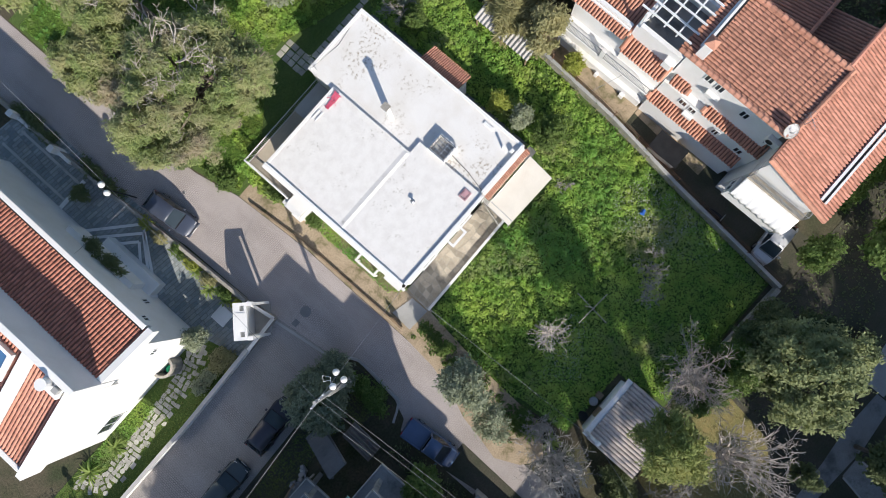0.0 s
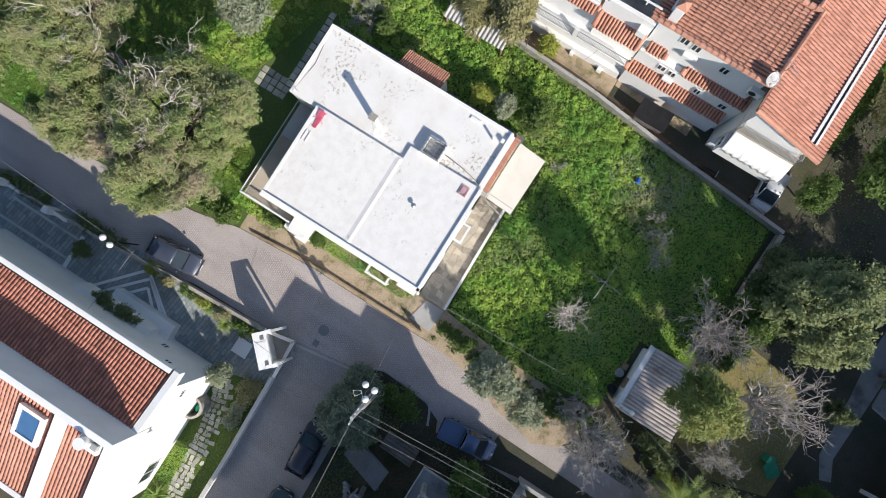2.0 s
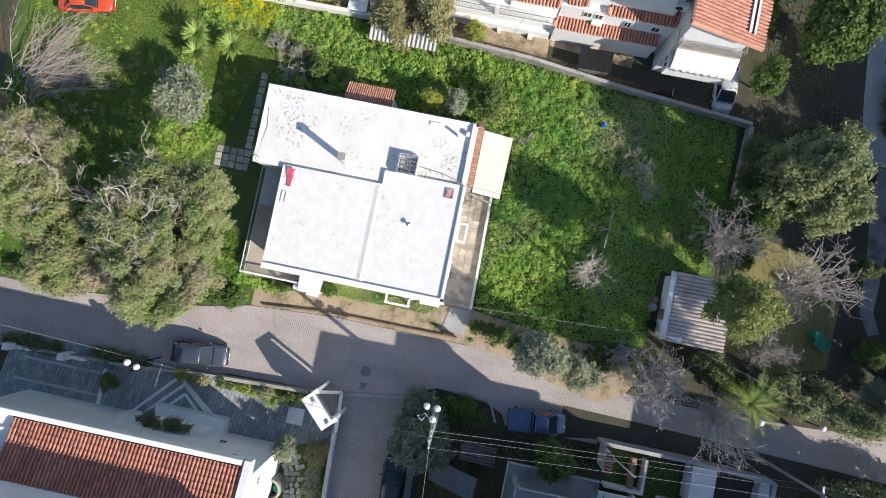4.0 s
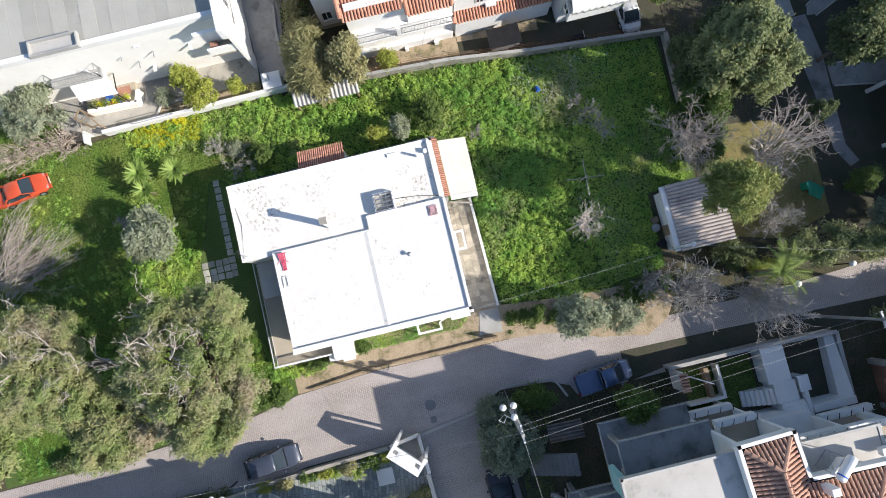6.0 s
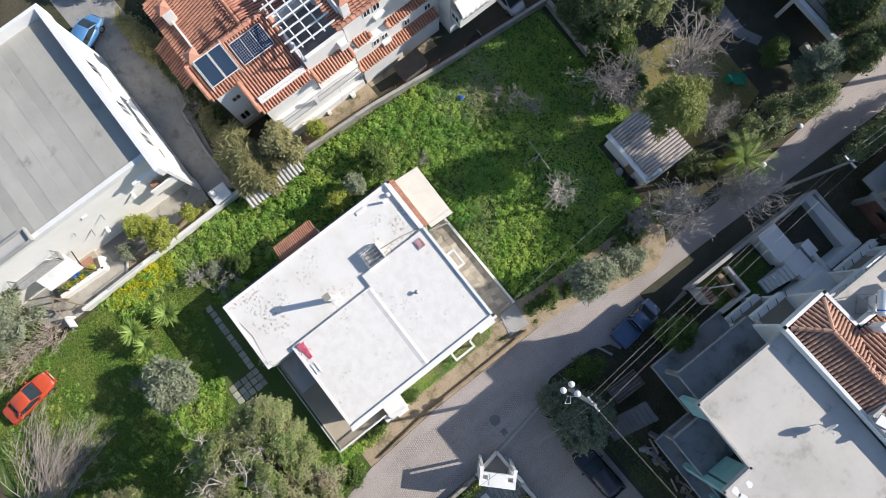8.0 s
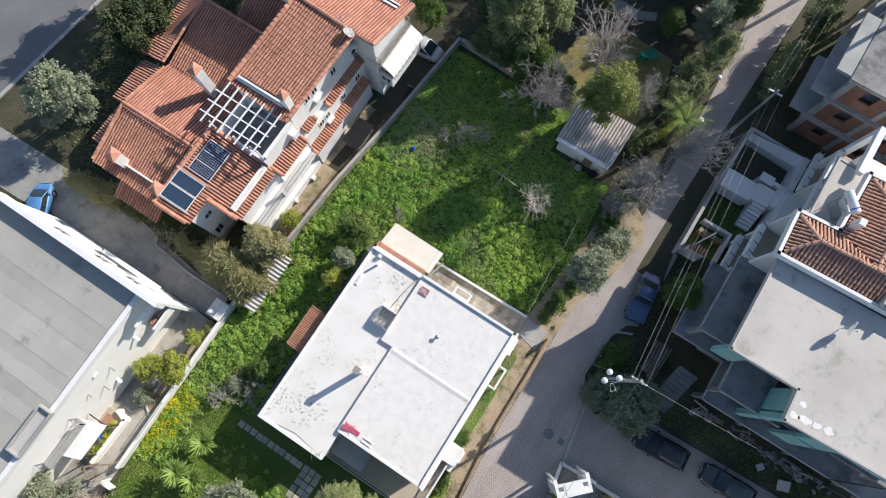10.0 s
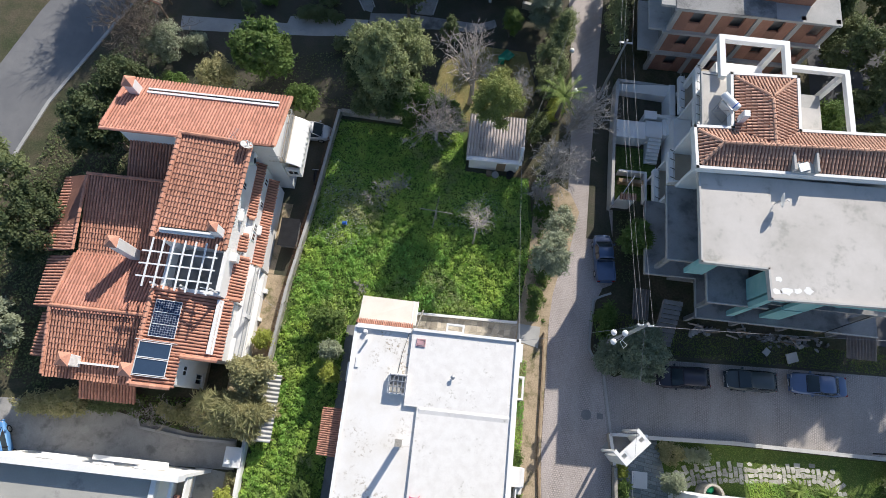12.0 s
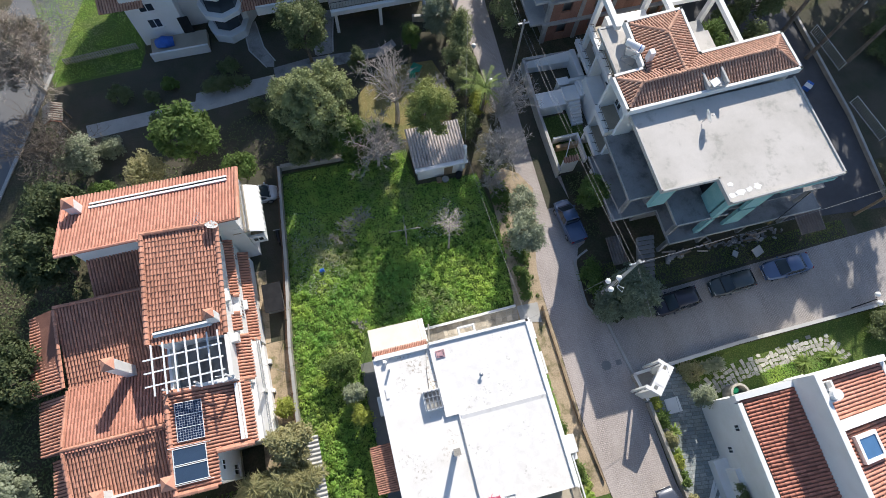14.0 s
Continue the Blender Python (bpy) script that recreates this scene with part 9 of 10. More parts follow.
# ---- plants ----
# kind, label, x, y, height, rx, ry, leaf, bark, bare stem share, leaf size, trunk, extras
PINE = dict(stretch=3.8, spray=0.45, limbs=40, density=0.95, lump=0.62)
TREES = [
    ("pine_tree", "big spreading pine with browning needles and pale limbs", -0.6, -18.4, 11.5, 5.5, 4.3, "pine", "bark", 0.45, 0.065, 0.3, dict(PINE, limbs=60, open_top=0.3)),
    ("pine_tree", "pine with grey-green needles over the garden", -2.5, -28.6, 10.5, 4.2, 3.6, "pine", "bark", 0.45, 0.065, 0.25, PINE),
    ("pine_tree", "small pine at the street edge of the garden", 1.9, -25.4, 8.4, 2.9, 3.4, "pine", "bark", 0.4, 0.08, 0.18, PINE),
    ("pine_tree", "pine behind the garden pines", -6.0, -33.8, 11, 3.4, 3.2, "pine", "bark", 0.4, 0.12, 0.25, PINE),
    ("pine_tree", "roadside pine at the bend", 1.0, -35.5, 10, 4.2, 4.0, "pine", "bark", 0.4, 0.12, 0.25, PINE),
    ("olive_tree", "small grey-green olive on the meadow", -10.8, -21.9, 4.6, 2.15, 2.1, "olive", "bark", 0.25, 0.11, 0.1, dict(spray=0.7, stretch=2.6)),
    ("olive_tree", "grey olive by the garden corner", -22.6, -28.6, 4.5, 2.0, 2.0, "olive", "bark", 0.25, 0.12, 0.1, dict(spray=0.7, stretch=2.6)),
    ("olive_tree", "grey olive leaning over the street", 2.2, 7.5, 5.6, 1.7, 1.9, "olive", "bark", 0.4, 0.10, 0.12, dict(spray=0.6, stretch=2.4, density=0.8)),
    ("olive_tree", "grey bushy olive beside the path", 3.0, 10.4, 4.4, 1.4, 1.5, "olive", "pale_bark", 0.4, 0.09, 0.1, dict(density=0.3, spray=0.6, stretch=2.4)),
    ("broadleaf_tree", "large dense evergreen tree in the garden", -12.9, 22.7, 9.8, 3.6, 3.5, "evergreen", "bark", 0.22, 0.13, 0.25, dict(density=1.2)),
    ("broadleaf_tree", "glossy round citrus tree behind the villa", -24.5, 23.5, 6.5, 2.8, 2.7, "green_leaf", "bark", 0.2, 0.19, 0.15, dict(stretch=2.2)),
    ("broadleaf_tree", "yellowing shrub tree behind the villa", -28.8, 21.2, 4.8, 1.6, 1.5, "khaki_leaf", "bark", 0.15, 0.13, 0.1, {}),
    ("broadleaf_tree", "bright green shrub beside the lane end", -20.6, 20.0, 4.2, 1.5, 1.3, "green_leaf", "bark", 0.12, 0.12, 0.08, {}),
    ("broadleaf_tree", "yellow-green mimosa tree by the shed", -3.5, 20.4, 11.2, 2.05, 2.15, "mimosa", "bark", 0.45, 0.09, 0.14, dict(stretch=2.8, spray=0.8, shift=(0.0, -2.1), density=0.62)),
    ("broadleaf_tree", "dense dark tree beside the villa", -36.4, 14.2, 8.5, 2.5, 3.0, "deep_leaf", "bark", 0.2, 0.16, 0.2, {}),
    ("broadleaf_tree", "dense dark tree beside the villa", -39.0, 5.0, 8, 2.5, 3.4, "deep_leaf", "bark", 0.2, 0.16, 0.2, {}),
    ("broadleaf_tree", "green tree at the road edge", -43.6, 8.4, 9, 3.2, 3.0, "dark_leaf", "bark", 0.3, 0.15, 0.2, {}),
    ("broadleaf_tree", "cypress-like dark tree at the villa corner", -35.2, 17.9, 8, 2.4, 2.3, "deep_leaf", "bark", 0.15, 0.13, 0.16, {}),
    ("broadleaf_tree", "grey-green tree beside the lane", -41.0, -3.6, 7, 2.7, 2.5, "olive", "bark", 0.25, 0.13, 0.16, {}),
    ("broadleaf_tree", "pale shrub beside the lane", -34.2, -8.3, 3.2, 1.7, 1.1, "khaki_leaf", "bark", 0.1, 0.12, 0.08, {}),
    ("broadleaf_tree", "drooping khaki shrub by the villa corner", -21.4, -7.7, 5.2, 3.0, 1.7, "khaki_leaf", "bark", 0.2, 0.085, 0.12, dict(droop=0.7, stretch=8.0, spray=1.0, density=0.9)),
    ("broadleaf_tree", "olive-brown bushy tree by the villa corner", -20.0, -4.7, 5.4, 1.7, 1.6, "khaki_leaf", "bark", 0.2, 0.11, 0.12, dict(stretch=2.4)),
    ("citrus_tree", "lemon tree with yellow fruit colour by the house", -14.4, -3.9, 3.0, 0.8, 0.8, "yellow_leaf", "bark", 0.2, 0.1, 0.06, {}),
    ("citrus_tree", "lemon tree in the yard of the grey building", -20.95, -16.4, 3.2, 1.25, 1.35, "yellow_leaf", "bark", 0.2, 0.11, 0.07, {}),
    ("citrus_tree", "lemon tree in the yard of the grey building", -22.5, -17.5, 3.0, 0.95, 1.1, "yellow_leaf", "bark", 0.2, 0.11, 0.07, {}),
    ("shrub", "round silvery bush in the yard", -21.8, -19.6, 1.7, 0.75, 0.75, "olive", "bark", 0.05, 0.08, 0.05, {}),
    ("shrub", "dry brown bush by the yard wall", -20.9, -12.6, 1.0, 0.5, 0.6, "khaki_leaf", "bark", 0.0, 0.08, 0.04, dict(density=0.6)),
    ("citrus_tree", "small citrus by the yard wall", -21.1, -13.8, 2.2, 0.7, 0.7, "yellow_leaf", "bark", 0.15, 0.1, 0.05, {}),
    ("shrub", "dark bush beside the house path", -15.3, -12.8, 2.4, 0.9, 0.8, "green_leaf", "bark", 0.05, 0.1, 0.05, {}),
    ("shrub", "grey-green bush beside the house", -14.7, -2.0, 3.0, 0.9, 0.8, "olive", "bark", 0.1, 0.1, 0.05, {}),
    ("shrub", "spreading dark bush by the canopy", -15.4, 0.3, 2.6, 1.6, 1.2, "green_leaf", "bark", 0.05, 0.1, 0.05, dict(density=0.7)),
    ("shrub", "small green bush by the field wall", -20.3, -1.7, 2.2, 0.9, 0.8, "yellow_leaf", "bark", 0.05, 0.1, 0.05, {}),
    ("shrub", "dark wiry bush under the street lamps", 9.9, 0.4, 4.4, 2.7, 2.3, "olive_dark", "bark", 0.08, 0.11, 0.1, dict(stretch=2.6, density=0.95)),
    ("shrub", "low dark bush at the street corner", 7.75, 2.6, 1.3, 0.95, 2.3, "green_leaf", "bark", 0.0, 0.1, 0.05, {}),
    ("shrub", "dark bush hanging over the street corner", 7.7, 0.1, 2.6, 1.1, 1.5, "olive_dark", "bark", 0.0, 0.1, 0.05, {}),
    ("conifer", "soft green young pine by the wall", 9.3, 9.7, 5.6, 1.35, 1.35, "green_leaf", "bark", 0.15, 0.1, 0.08, dict(stretch=3, spray=0.7)),
    ("shrub", "clipped plant at the villa corner", 12.9, -9.2, 3.2, 0.85, 0.8, "olive", "bark", 0.1, 0.1, 0.05, {}),
    ("shrub", "green bush below the house stair", 1.0, -8.7, 1.0, 0.55, 0.55, "green_leaf", "bark", 0.0, 0.09, 0.04, {}),
    ("shrub", "green bush at the veranda corner", 1.4, -12.6, 1.1, 0.6, 0.8, "green_leaf", "bark", 0.0, 0.09, 0.04, {}),
    ("broadleaf_tree", "dry brown leaves still on a bare roadside tree", -38.6, 34.6, 8.6, 3.8, 4.2, "dry_leaf", "pale_bark", 0.25, 0.09, 0.2, dict(density=0.35, stretch=2.6, limbs=60)),
    ("shrub", "tangled grey-green bush by the gate roof", -34.4, 24.4, 4.0, 2.0, 1.8, "olive", "bark", 0.1, 0.11, 0.08, dict(density=0.8)),
    ("broadleaf_tree", "dark dense tree behind the field wall", -15.2, 22.6, 6.6, 2.0, 1.9, "deep_leaf", "bark", 0.1, 0.12, 0.12, {}),
    # three trees out of view, added to throw shade over the north garden
    ("broadleaf_tree", "unseen tall tree added behind the white house for shade", -24.5, 51.5, 16.5, 3.8, 3.6, "dark_leaf", "bark", 0.35, 0.2, 0.25, {}),
    ("broadleaf_tree", "unseen tall tree added behind the white house for shade", -17.5, 50.0, 19.5, 4.2, 4.0, "dark_leaf", "bark", 0.35, 0.24, 0.25, {}),
    ("broadleaf_tree", "unseen tall tree added behind the white house for shade", -10.0, 49.5, 20.0, 4.2, 4.0, "dark_leaf", "bark", 0.35, 0.24, 0.25, {}),
    ("broadleaf_tree", "tall tree in the north garden", -12.5, 31.5, 8.5, 2.4, 2.4, "dark_leaf", "bark", 0.2, 0.14, 0.15, {}),
    ("conifer", "clipped cypress in the garden", -8.2, 28.6, 4.2, 0.85, 0.85, "dark_leaf", "bark", 0.05, 0.08, 0.06, dict(density=1.4)),
    ("conifer", "clipped cypress in the garden", -2.4, 30.6, 4.2, 0.85, 0.85, "green_leaf", "bark", 0.05, 0.08, 0.06, dict(density=1.4)),
    ("broadleaf_tree", "leafy tree beside the unfinished building", 7.5, 31.2, 4.4, 1.0, 3.4, "evergreen", "bark", 0.15, 0.11, 0.1, dict(density=0.8)),
    ("broadleaf_tree", "leafy tree behind the apartment building", 25.8, 22.5, 5.5, 1.8, 1.8, "green_leaf", "bark", 0.15, 0.13, 0.1, {}),
    ("broadleaf_tree", "leafy tree beside the unfinished building", 8.2, 37.5, 5.0, 1.2, 3.0, "dark_leaf", "bark", 0.15, 0.12, 0.12, {}),
    ("broadleaf_tree", "roadside bush by the bend", 11.8, -36, 6.0, 2.6, 2.2, "dark_leaf", "bark", 0.1, 0.13, 0.1, {}),
    ("shrub", "dark clipped bush on the slate terrace", 11.2, -23.6, 1.4, 0.7, 0.7, "dark_leaf", "bark", 0.0, 0.08, 0.04, dict(density=1.4)),
    ("shrub", "trailing dark plant in the villa trough", 12.8, -18.0, 3.1, 0.45, 2.6, "dark_leaf", "bark", 0.6, 0.08, 0.04, dict(density=1.3, lump=0.4)),
]
TREES += [("shrub", "dark rounded bush in the shaded garden", x, y, h, r, r * 0.9, leaf, "bark", 0.0, 0.11, 0.05, {}) for x, y, h, r, leaf in
          ((-31.0, 31.2, 1.8, 1.1, "dark_leaf"), (-26.4, 31.4, 1.4, 0.8, "green_leaf"), (-20.6, 32.0, 1.7, 1.0, "dark_leaf"), (-32.2, 25.4, 2.2, 1.2, "olive"), (-18.6, 27.2, 1.5, 0.8, "dark_leaf"), (-28.2, 30.2, 1.6, 0.7, "dark_leaf"), (-13.8, 25.4, 1.6, 0.9, "green_leaf"))]
TREES += [("broadleaf_tree", "dark leafy tree behind the apartment building", x, y, h, r, r, "dark_leaf", "bark", 0.12, 0.15, 0.15, {}) for x, y, h, r in
          ((28.6, 30.5, 7.0, 2.6), (32.6, 26.4, 8.0, 3.0), (30.4, 21.6, 5.5, 2.0), (36.0, 32.5, 9.0, 3.4), (26.4, 34.6, 8.0, 2.6), (29.6, 25.4, 4.0, 1.7), (33.0, 35.5, 9.0, 3.0))]
GROWN = {}
for kind_, label_, x, y, h, rx, ry, leaf, bark, stem, size, trunk, more in TREES:
    GROWN[label_] = tree(kind_, label_, x, y, h, rx, ry, leaf, bark, stem, int(abs(x * 37 + y * 11)) + 3, size, trunk=trunk, category=kind_.split("_")[-1] if kind_ != "shrub" else "bush", **{"density": 1.0, **more})
for x, y, h, r in ((-15.2, 20.6, 4.0, 1.3), (-13.4, 20.2, 4.4, 1.4), (-12.0, 20.6, 4.6, 1.4), (-6.9, 19.9, 3.2, 1.0)):
    tree("shrub", "dense dark hedge shrub behind the field wall", x, y, h, r, r * 0.9, "dark_leaf", "bark", 0.0, int(-x * 31), 0.11, 1.1, None, 0.05, "bush")
for i, (x, y, rx, ry, leaf, h) in enumerate(((1.6, 4.2, 0.7, 1.9, "green_leaf", 1.1), (2.0, 6.6, 0.6, 0.9, "green_leaf", 1.0), (1.9, 12.4, 0.9, 1.0, "green_leaf", 1.3), (0.8, 20.5, 1.2, 1.6, "dark_leaf", 2.0),
                                             (1.5, 26.2, 1.4, 2.6, "evergreen", 4.2), (2.4, 22.8, 0.9, 1.8, "yellow_leaf", 1.6), (2.3, 29.6, 1.2, 2.0, "evergreen", 5.2), (0.6, 31.8, 1.5, 1.6, "olive", 6.0), (1.6, 34.6, 1.6, 2.0, "dark_leaf", 8.0), (-1.2, 36.2, 1.8, 1.6, "dark_leaf", 8.5),
                                             (-12.5, -11.5, 0.0, 0.0, "", 0), (4.1, -20.5, 1.0, 2.6, "dark_leaf", 1.3), (3.2, -16.4, 0.9, 1.5, "green_leaf", 0.9), (4.5, -30, 0.9, 4.5, "dark_leaf", 1.4), (9.6, -30.5, 0.6, 2.5, "dark_leaf", 1.0), (9.3, -23.4, 0.6, 2.4, "dark_leaf", 0.8),
                                             (-10.4, 19.4, 1.2, 1.0, "green_leaf", 2.4), (-31.5, -8.0, 2.5, 0.8, "dark_leaf", 1.8), (-36.5, -8.6, 2.6, 0.9, "khaki_leaf", 2.0), (-25.2, -8.2, 2.6, 0.8, "khaki_leaf", 1.9), (-29, 19.8, 4.5, 0.7, "green_leaf", 1.6), (-33.5, 20.8, 1.6, 1.2, "green_leaf", 1.8),
                                             (-21.2, 30.3, 2.6, 0.8, "dark_leaf", 1.4), (-27.5, 27.2, 1.2, 1.2, "dark_leaf", 1.8), (-17.0, 26.4, 1.0, 1.0, "dark_leaf", 1.6), (33, -7.5, 3.0, 1.5, "dark_leaf", 1.8), (15.5, -7.0, 1.4, 0.6, "olive", 0.8), (13.4, -7.0, 1.2, 0.9, "khaki_leaf", 1.0), (40.5, 4.2, 2.4, 2.0, "dark_leaf", 2.4), (48, 20, 3.5, 4, "dark_leaf", 2.0), (-23.0, -30.5, 2, 2, "olive", 2.6))):
    if h:
        tree("shrub", "uneven garden bush with mixed leaves", x, y, h, rx, ry, leaf, "bark", 0.0, 60 + i, 0.1, 1.0, None, 0.04, "bush")
bare_crown("bare_tree", "leafless pale fig tree on the dry lawn", -5.6, 22.7, 4.4, 9.6, 3.3, "pale_bark", 19, 3, 0.2, 6, (-6.1, 22.7))
# mostly hidden shrub, added to thicken the bare tree's shadow on the field
tree("shrub", "dense shrub added behind the bare tree to deepen its shade", -8.4, 20.4, 4.4, 1.3, 1.2, "green_leaf", "bark", 0.1, 174, 0.11, 1.1, None, 0.06, "bush")
tree("shrub", "dense green shrub beside the bare tree", -10.7, 20.4, 6.0, 1.9, 1.4, "green_leaf", "bark", 0.1, 173, 0.11, 1.1, None, 0.06, "bush")
# added trees, crowns kept out of view, placed to shade road and field
for x, y, h, r, b in ((34.5, 22.5, 19.5, 3.6, 0.66), (41.0, 18.5, 18.0, 3.8, 0.62), (51.0, 31.0, 17.0, 5.5, 0.3), (56.0, 36.0, 17.0, 5.5, 0.3), (47.5, 37.0, 18.0, 5.0, 0.35), (45.0, 24.5, 17.0, 3.6, 0.62), (7.5, 43.2, 22.9, 2.9, 0.89), (11.2, 41.3, 22.4, 3.0, 0.9), (14.3, 39.8, 21.8, 2.2, 0.82), (38.0, 20.5, 17.0, 3.0, 0.6)):
    tree("shade_tree", "added tall tree with an out-of-view crown casting shade", x, y, h, r, r * 0.95, "olive", "bark", b, int(x * 7), 0.22, 1.0, None, 0.18, "tree", limbs=24)
bare_crown("bare_tree", "leafless pale tree behind the shed", -8.4, 18.5, 1.7, 6.2, 2.8, "pale_bark", 26, 7, 0.14, 7, (-8.2, 18.4))
for x, y, h, r, sd in ((-9.2, 20.2, 4.6, 1.15, 171), (-7.2, 20.4, 3.6, 0.9, 175)):
    tree("shrub", "green ivy-clad stems beside the bare tree", x, y, h, r, r * 0.9, "green_leaf", "bark", 0.15, sd, 0.11, 1.0, None, 0.05, "bush")
bare_crown("bare_tree", "grey leafless tree over the street edge", 2.2, 15.2, 1.4, 6.4, 2.6, "grey_twig", 30, 9, 0.09, 8, (2.4, 15.3))
bare_crown("bare_tree", "grey leafless tree over the street edge", 3.6, 20.2, 1.4, 6.6, 2.5, "grey_twig", 30, 10, 0.09, 8, (5.0, 20.2))
bare_crown("bare_tree", "grey leafless shrub near the shed", 1.3, 13.4, 0.5, 2.6, 1.3, "grey_twig", 16, 12, 0.05, 7)
bare_crown("bare_tree", "grey leafless shrub on the dry lawn", -1.2, 23.6, 0.6, 3.4, 1.8, "grey_twig", 18, 14, 0.06, 7)
bare_crown("bare_tree", "bare grey-brown tree crown by the road", -38.4, 33.6, 2.4, 9.0, 4.6, "dry_twig", 44, 15, 0.2, 12)
bare_crown("bare_tree", "bare tangled tree by the gate roof", -36.6, 24.8, 0.8, 6.0, 3.6, "bark", 30, 16, 0.1, 9)
snag = thing("dead_tree", "pale dead snag standing in the meadow", "tree", (-4.0, 8.8, 0))
bm = bmesh.new()
g8 = np.random.default_rng(88)
tube(bm, [(-4.0, 8.8, -0.1), (-4.0, 8.85, 1.5), (-4.02, 9.0, 4.0), (-4.05, 9.2, 6.8)], [0.12, 0.09, 0.06, 0.03], 7)
for i in range(34):
    z = float(g8.uniform(3.2, 6.9))
    branches(bm, (-4.02, 8.9 + z * 0.04, z), Vector((float(g8.normal()), float(g8.normal()), 0.5)), float(g8.uniform(0.5, 1.0)), 0.03, 2, g8, 0.6, 0.2, 0.7, 4, None, (2, 3))
part("trunk", bm, M["pale_bark"], snag)
for i, (x, y, h, st) in enumerate(((-11.9, 12.6, 3.0, 4), (-13.4, 12.2, 2.2, 3), (-10.8, 13.2, 2.6, 3), (-13.2, 3.6, 1.4, 3), (-15.2, -14.5, 2.6, 4), (-16.5, -15.0, 2.0, 3), (-13.0, -25.0, 1.6, 4), (-26.5, -8.7, 3.0, 4), (-23.5, -8.4, 3.2, 5), (-28.5, -8.6, 2.6, 4), (-36.8, 26.5, 4.0, 4))):
    bare_tree("bare_shrub", "dry leafless shrub with thin twigs", x, y, h, 0.6, 30 + i, "grey_twig", 4, 0.03, st, "shrub", kids=(3, 3), n=4)
# bare grey limbs showing through the pine tops
g9 = np.random.default_rng(99)
for owner, cx, cy, z, count in (("big spreading pine with browning needles and pale limbs", -1.4, -19.3, 11.0, 10), ("pine with grey-green needles over the garden", -3.6, -27.8, 10.0, 6), ("pine behind the garden pines", -6.0, -33.0, 10.6, 5)):
    for i in range(count * 3):
        bm = bmesh.new()
        a, q = float(g9.uniform(0, 6.28)), 0.9 if i < count * 0.7 else float(g9.uniform(0.5, 4.0))
        b = a + float(g9.normal(0, 0.9))
        branches(bm, (cx + q * math.cos(a), cy + q * math.sin(a), z - (0.0 if q == 0.9 else 0.4) - q * q * 0.13), (math.cos(b), math.sin(b), 0.35), float(g9.uniform(0.65, 1.2)), 0.055 if q == 0.9 else 0.042, 3, g9, 0.5, 0.22, 0.7, 5, None, (2, 3), 0.1)
        part("dead_limb", bm, M["pale_bark"], GROWN[owner], "bare silvery limb")
# cut branches
brush = thing("brush_pile", "heap of cut bare branches beside the car", "brush pile", (-13.5, -31, 0))
g6 = np.random.default_rng(66)
bm = bmesh.new()
for i in range(95):
    a = float(g6.normal(2.2, 0.5))
    p = Vector((-10.6 + float(g6.normal(0, 1.0)), -35.0 + float(g6.normal(0, 0.9)), float(g6.uniform(0.1, 0.8))))
    L = float(g6.uniform(3.2, 6.4))
    d = Vector((math.cos(a), math.sin(a), 0.0))
    side = Vector((-d.y, d.x, 0)) * float(g6.normal(0, 0.35))
    stem = [p + d * L * t + side * L * 0.3 * t * t + Vector((0, 0, 0.9 * math.sin(2.6 * t) * float(g6.uniform(0.5, 1.0)))) for t in (0.0, 0.3, 0.6, 1.0)]
    tube(bm, stem, [0.032, 0.022, 0.014, 0.005], 4, cap=False)
    for k in range(8):
        s = stem[1].lerp(stem[3], float(g6.uniform(0.0, 0.85)))
        u = a + float(g6.normal(0, 0.4))
        w = Vector((math.cos(u), math.sin(u), float(g6.normal(0.05, 0.12)))) * float(g6.uniform(0.7, 1.7))
        tube(bm, [s, s + w * 0.5 + Vector(g6.normal(0, 0.06, 3)), s + w], [0.012, 0.009, 0.004], 4, cap=False)
for v in bm.verts:
    v.co.z = max(v.co.z, 0.02)
part("cut_wood", bm, M["pale_bark"], brush, kind="stuff")
hedge = thing("dry_hedge", "row of dry tangled stems along the old wall line", "brush pile", (-20.2, -30.5, 0))
bm = bmesh.new()
for i in range(150):
    y = float(g6.uniform(-34.5, -26.8))
    branches(bm, (-20.2 + float(g6.normal(0, 0.35)), y, 0.05), Vector((float(g6.normal(0.25, 0.6)), float(g6.normal(-0.2, 0.6)), 0.55)), float(g6.uniform(0.6, 1.1)), 0.022, 2, g6, 0.5, 0.15, 0.7, 4, None, (2, 3))
part("stem_tangle", bm, M["dry_twig"], hedge, kind="stuff")
# rosette plants
for i, (x, y, n, L, th_) in enumerate(((10.0, -11.3, 45, 0.9, 0.4), (9.9, -9.8, 30, 0.7, 0.2), (9.7, -13.0, 40, 0.7, 0.2), (23.5, -8.7, 60, 1.1, 0.2), (26.0, -8.9, 40, 1.2, 0.3), (2.0, 13.4, 60, 1.0, 0.6), (1.7, 15.0, 40, 0.9, 0.4), (28.0, 16.8, 40, 0.9, 0.3))):
    fronds("yucca", "yucca with a rosette of sword-shaped leaves", x, y, 0.0, n, L, "palm_leaf", 80 + i, 1.2, 0.05, th_, 0.1, "yucca")
for i, (x, y, L, h) in enumerate(((-15.9, -22.3, 1.15, 1.9), (-14.6, -22.2, 1.05, 1.5), (-15.5, -19.5, 1.1, 1.8))):
    fronds("yucca", "tall yucca with stiff bright sword leaves", x, y, 0.0, 95, L, "yucca_leaf", 380 + i, 1.45, 0.075, h, 0.09, "yucca", droop=0.2)
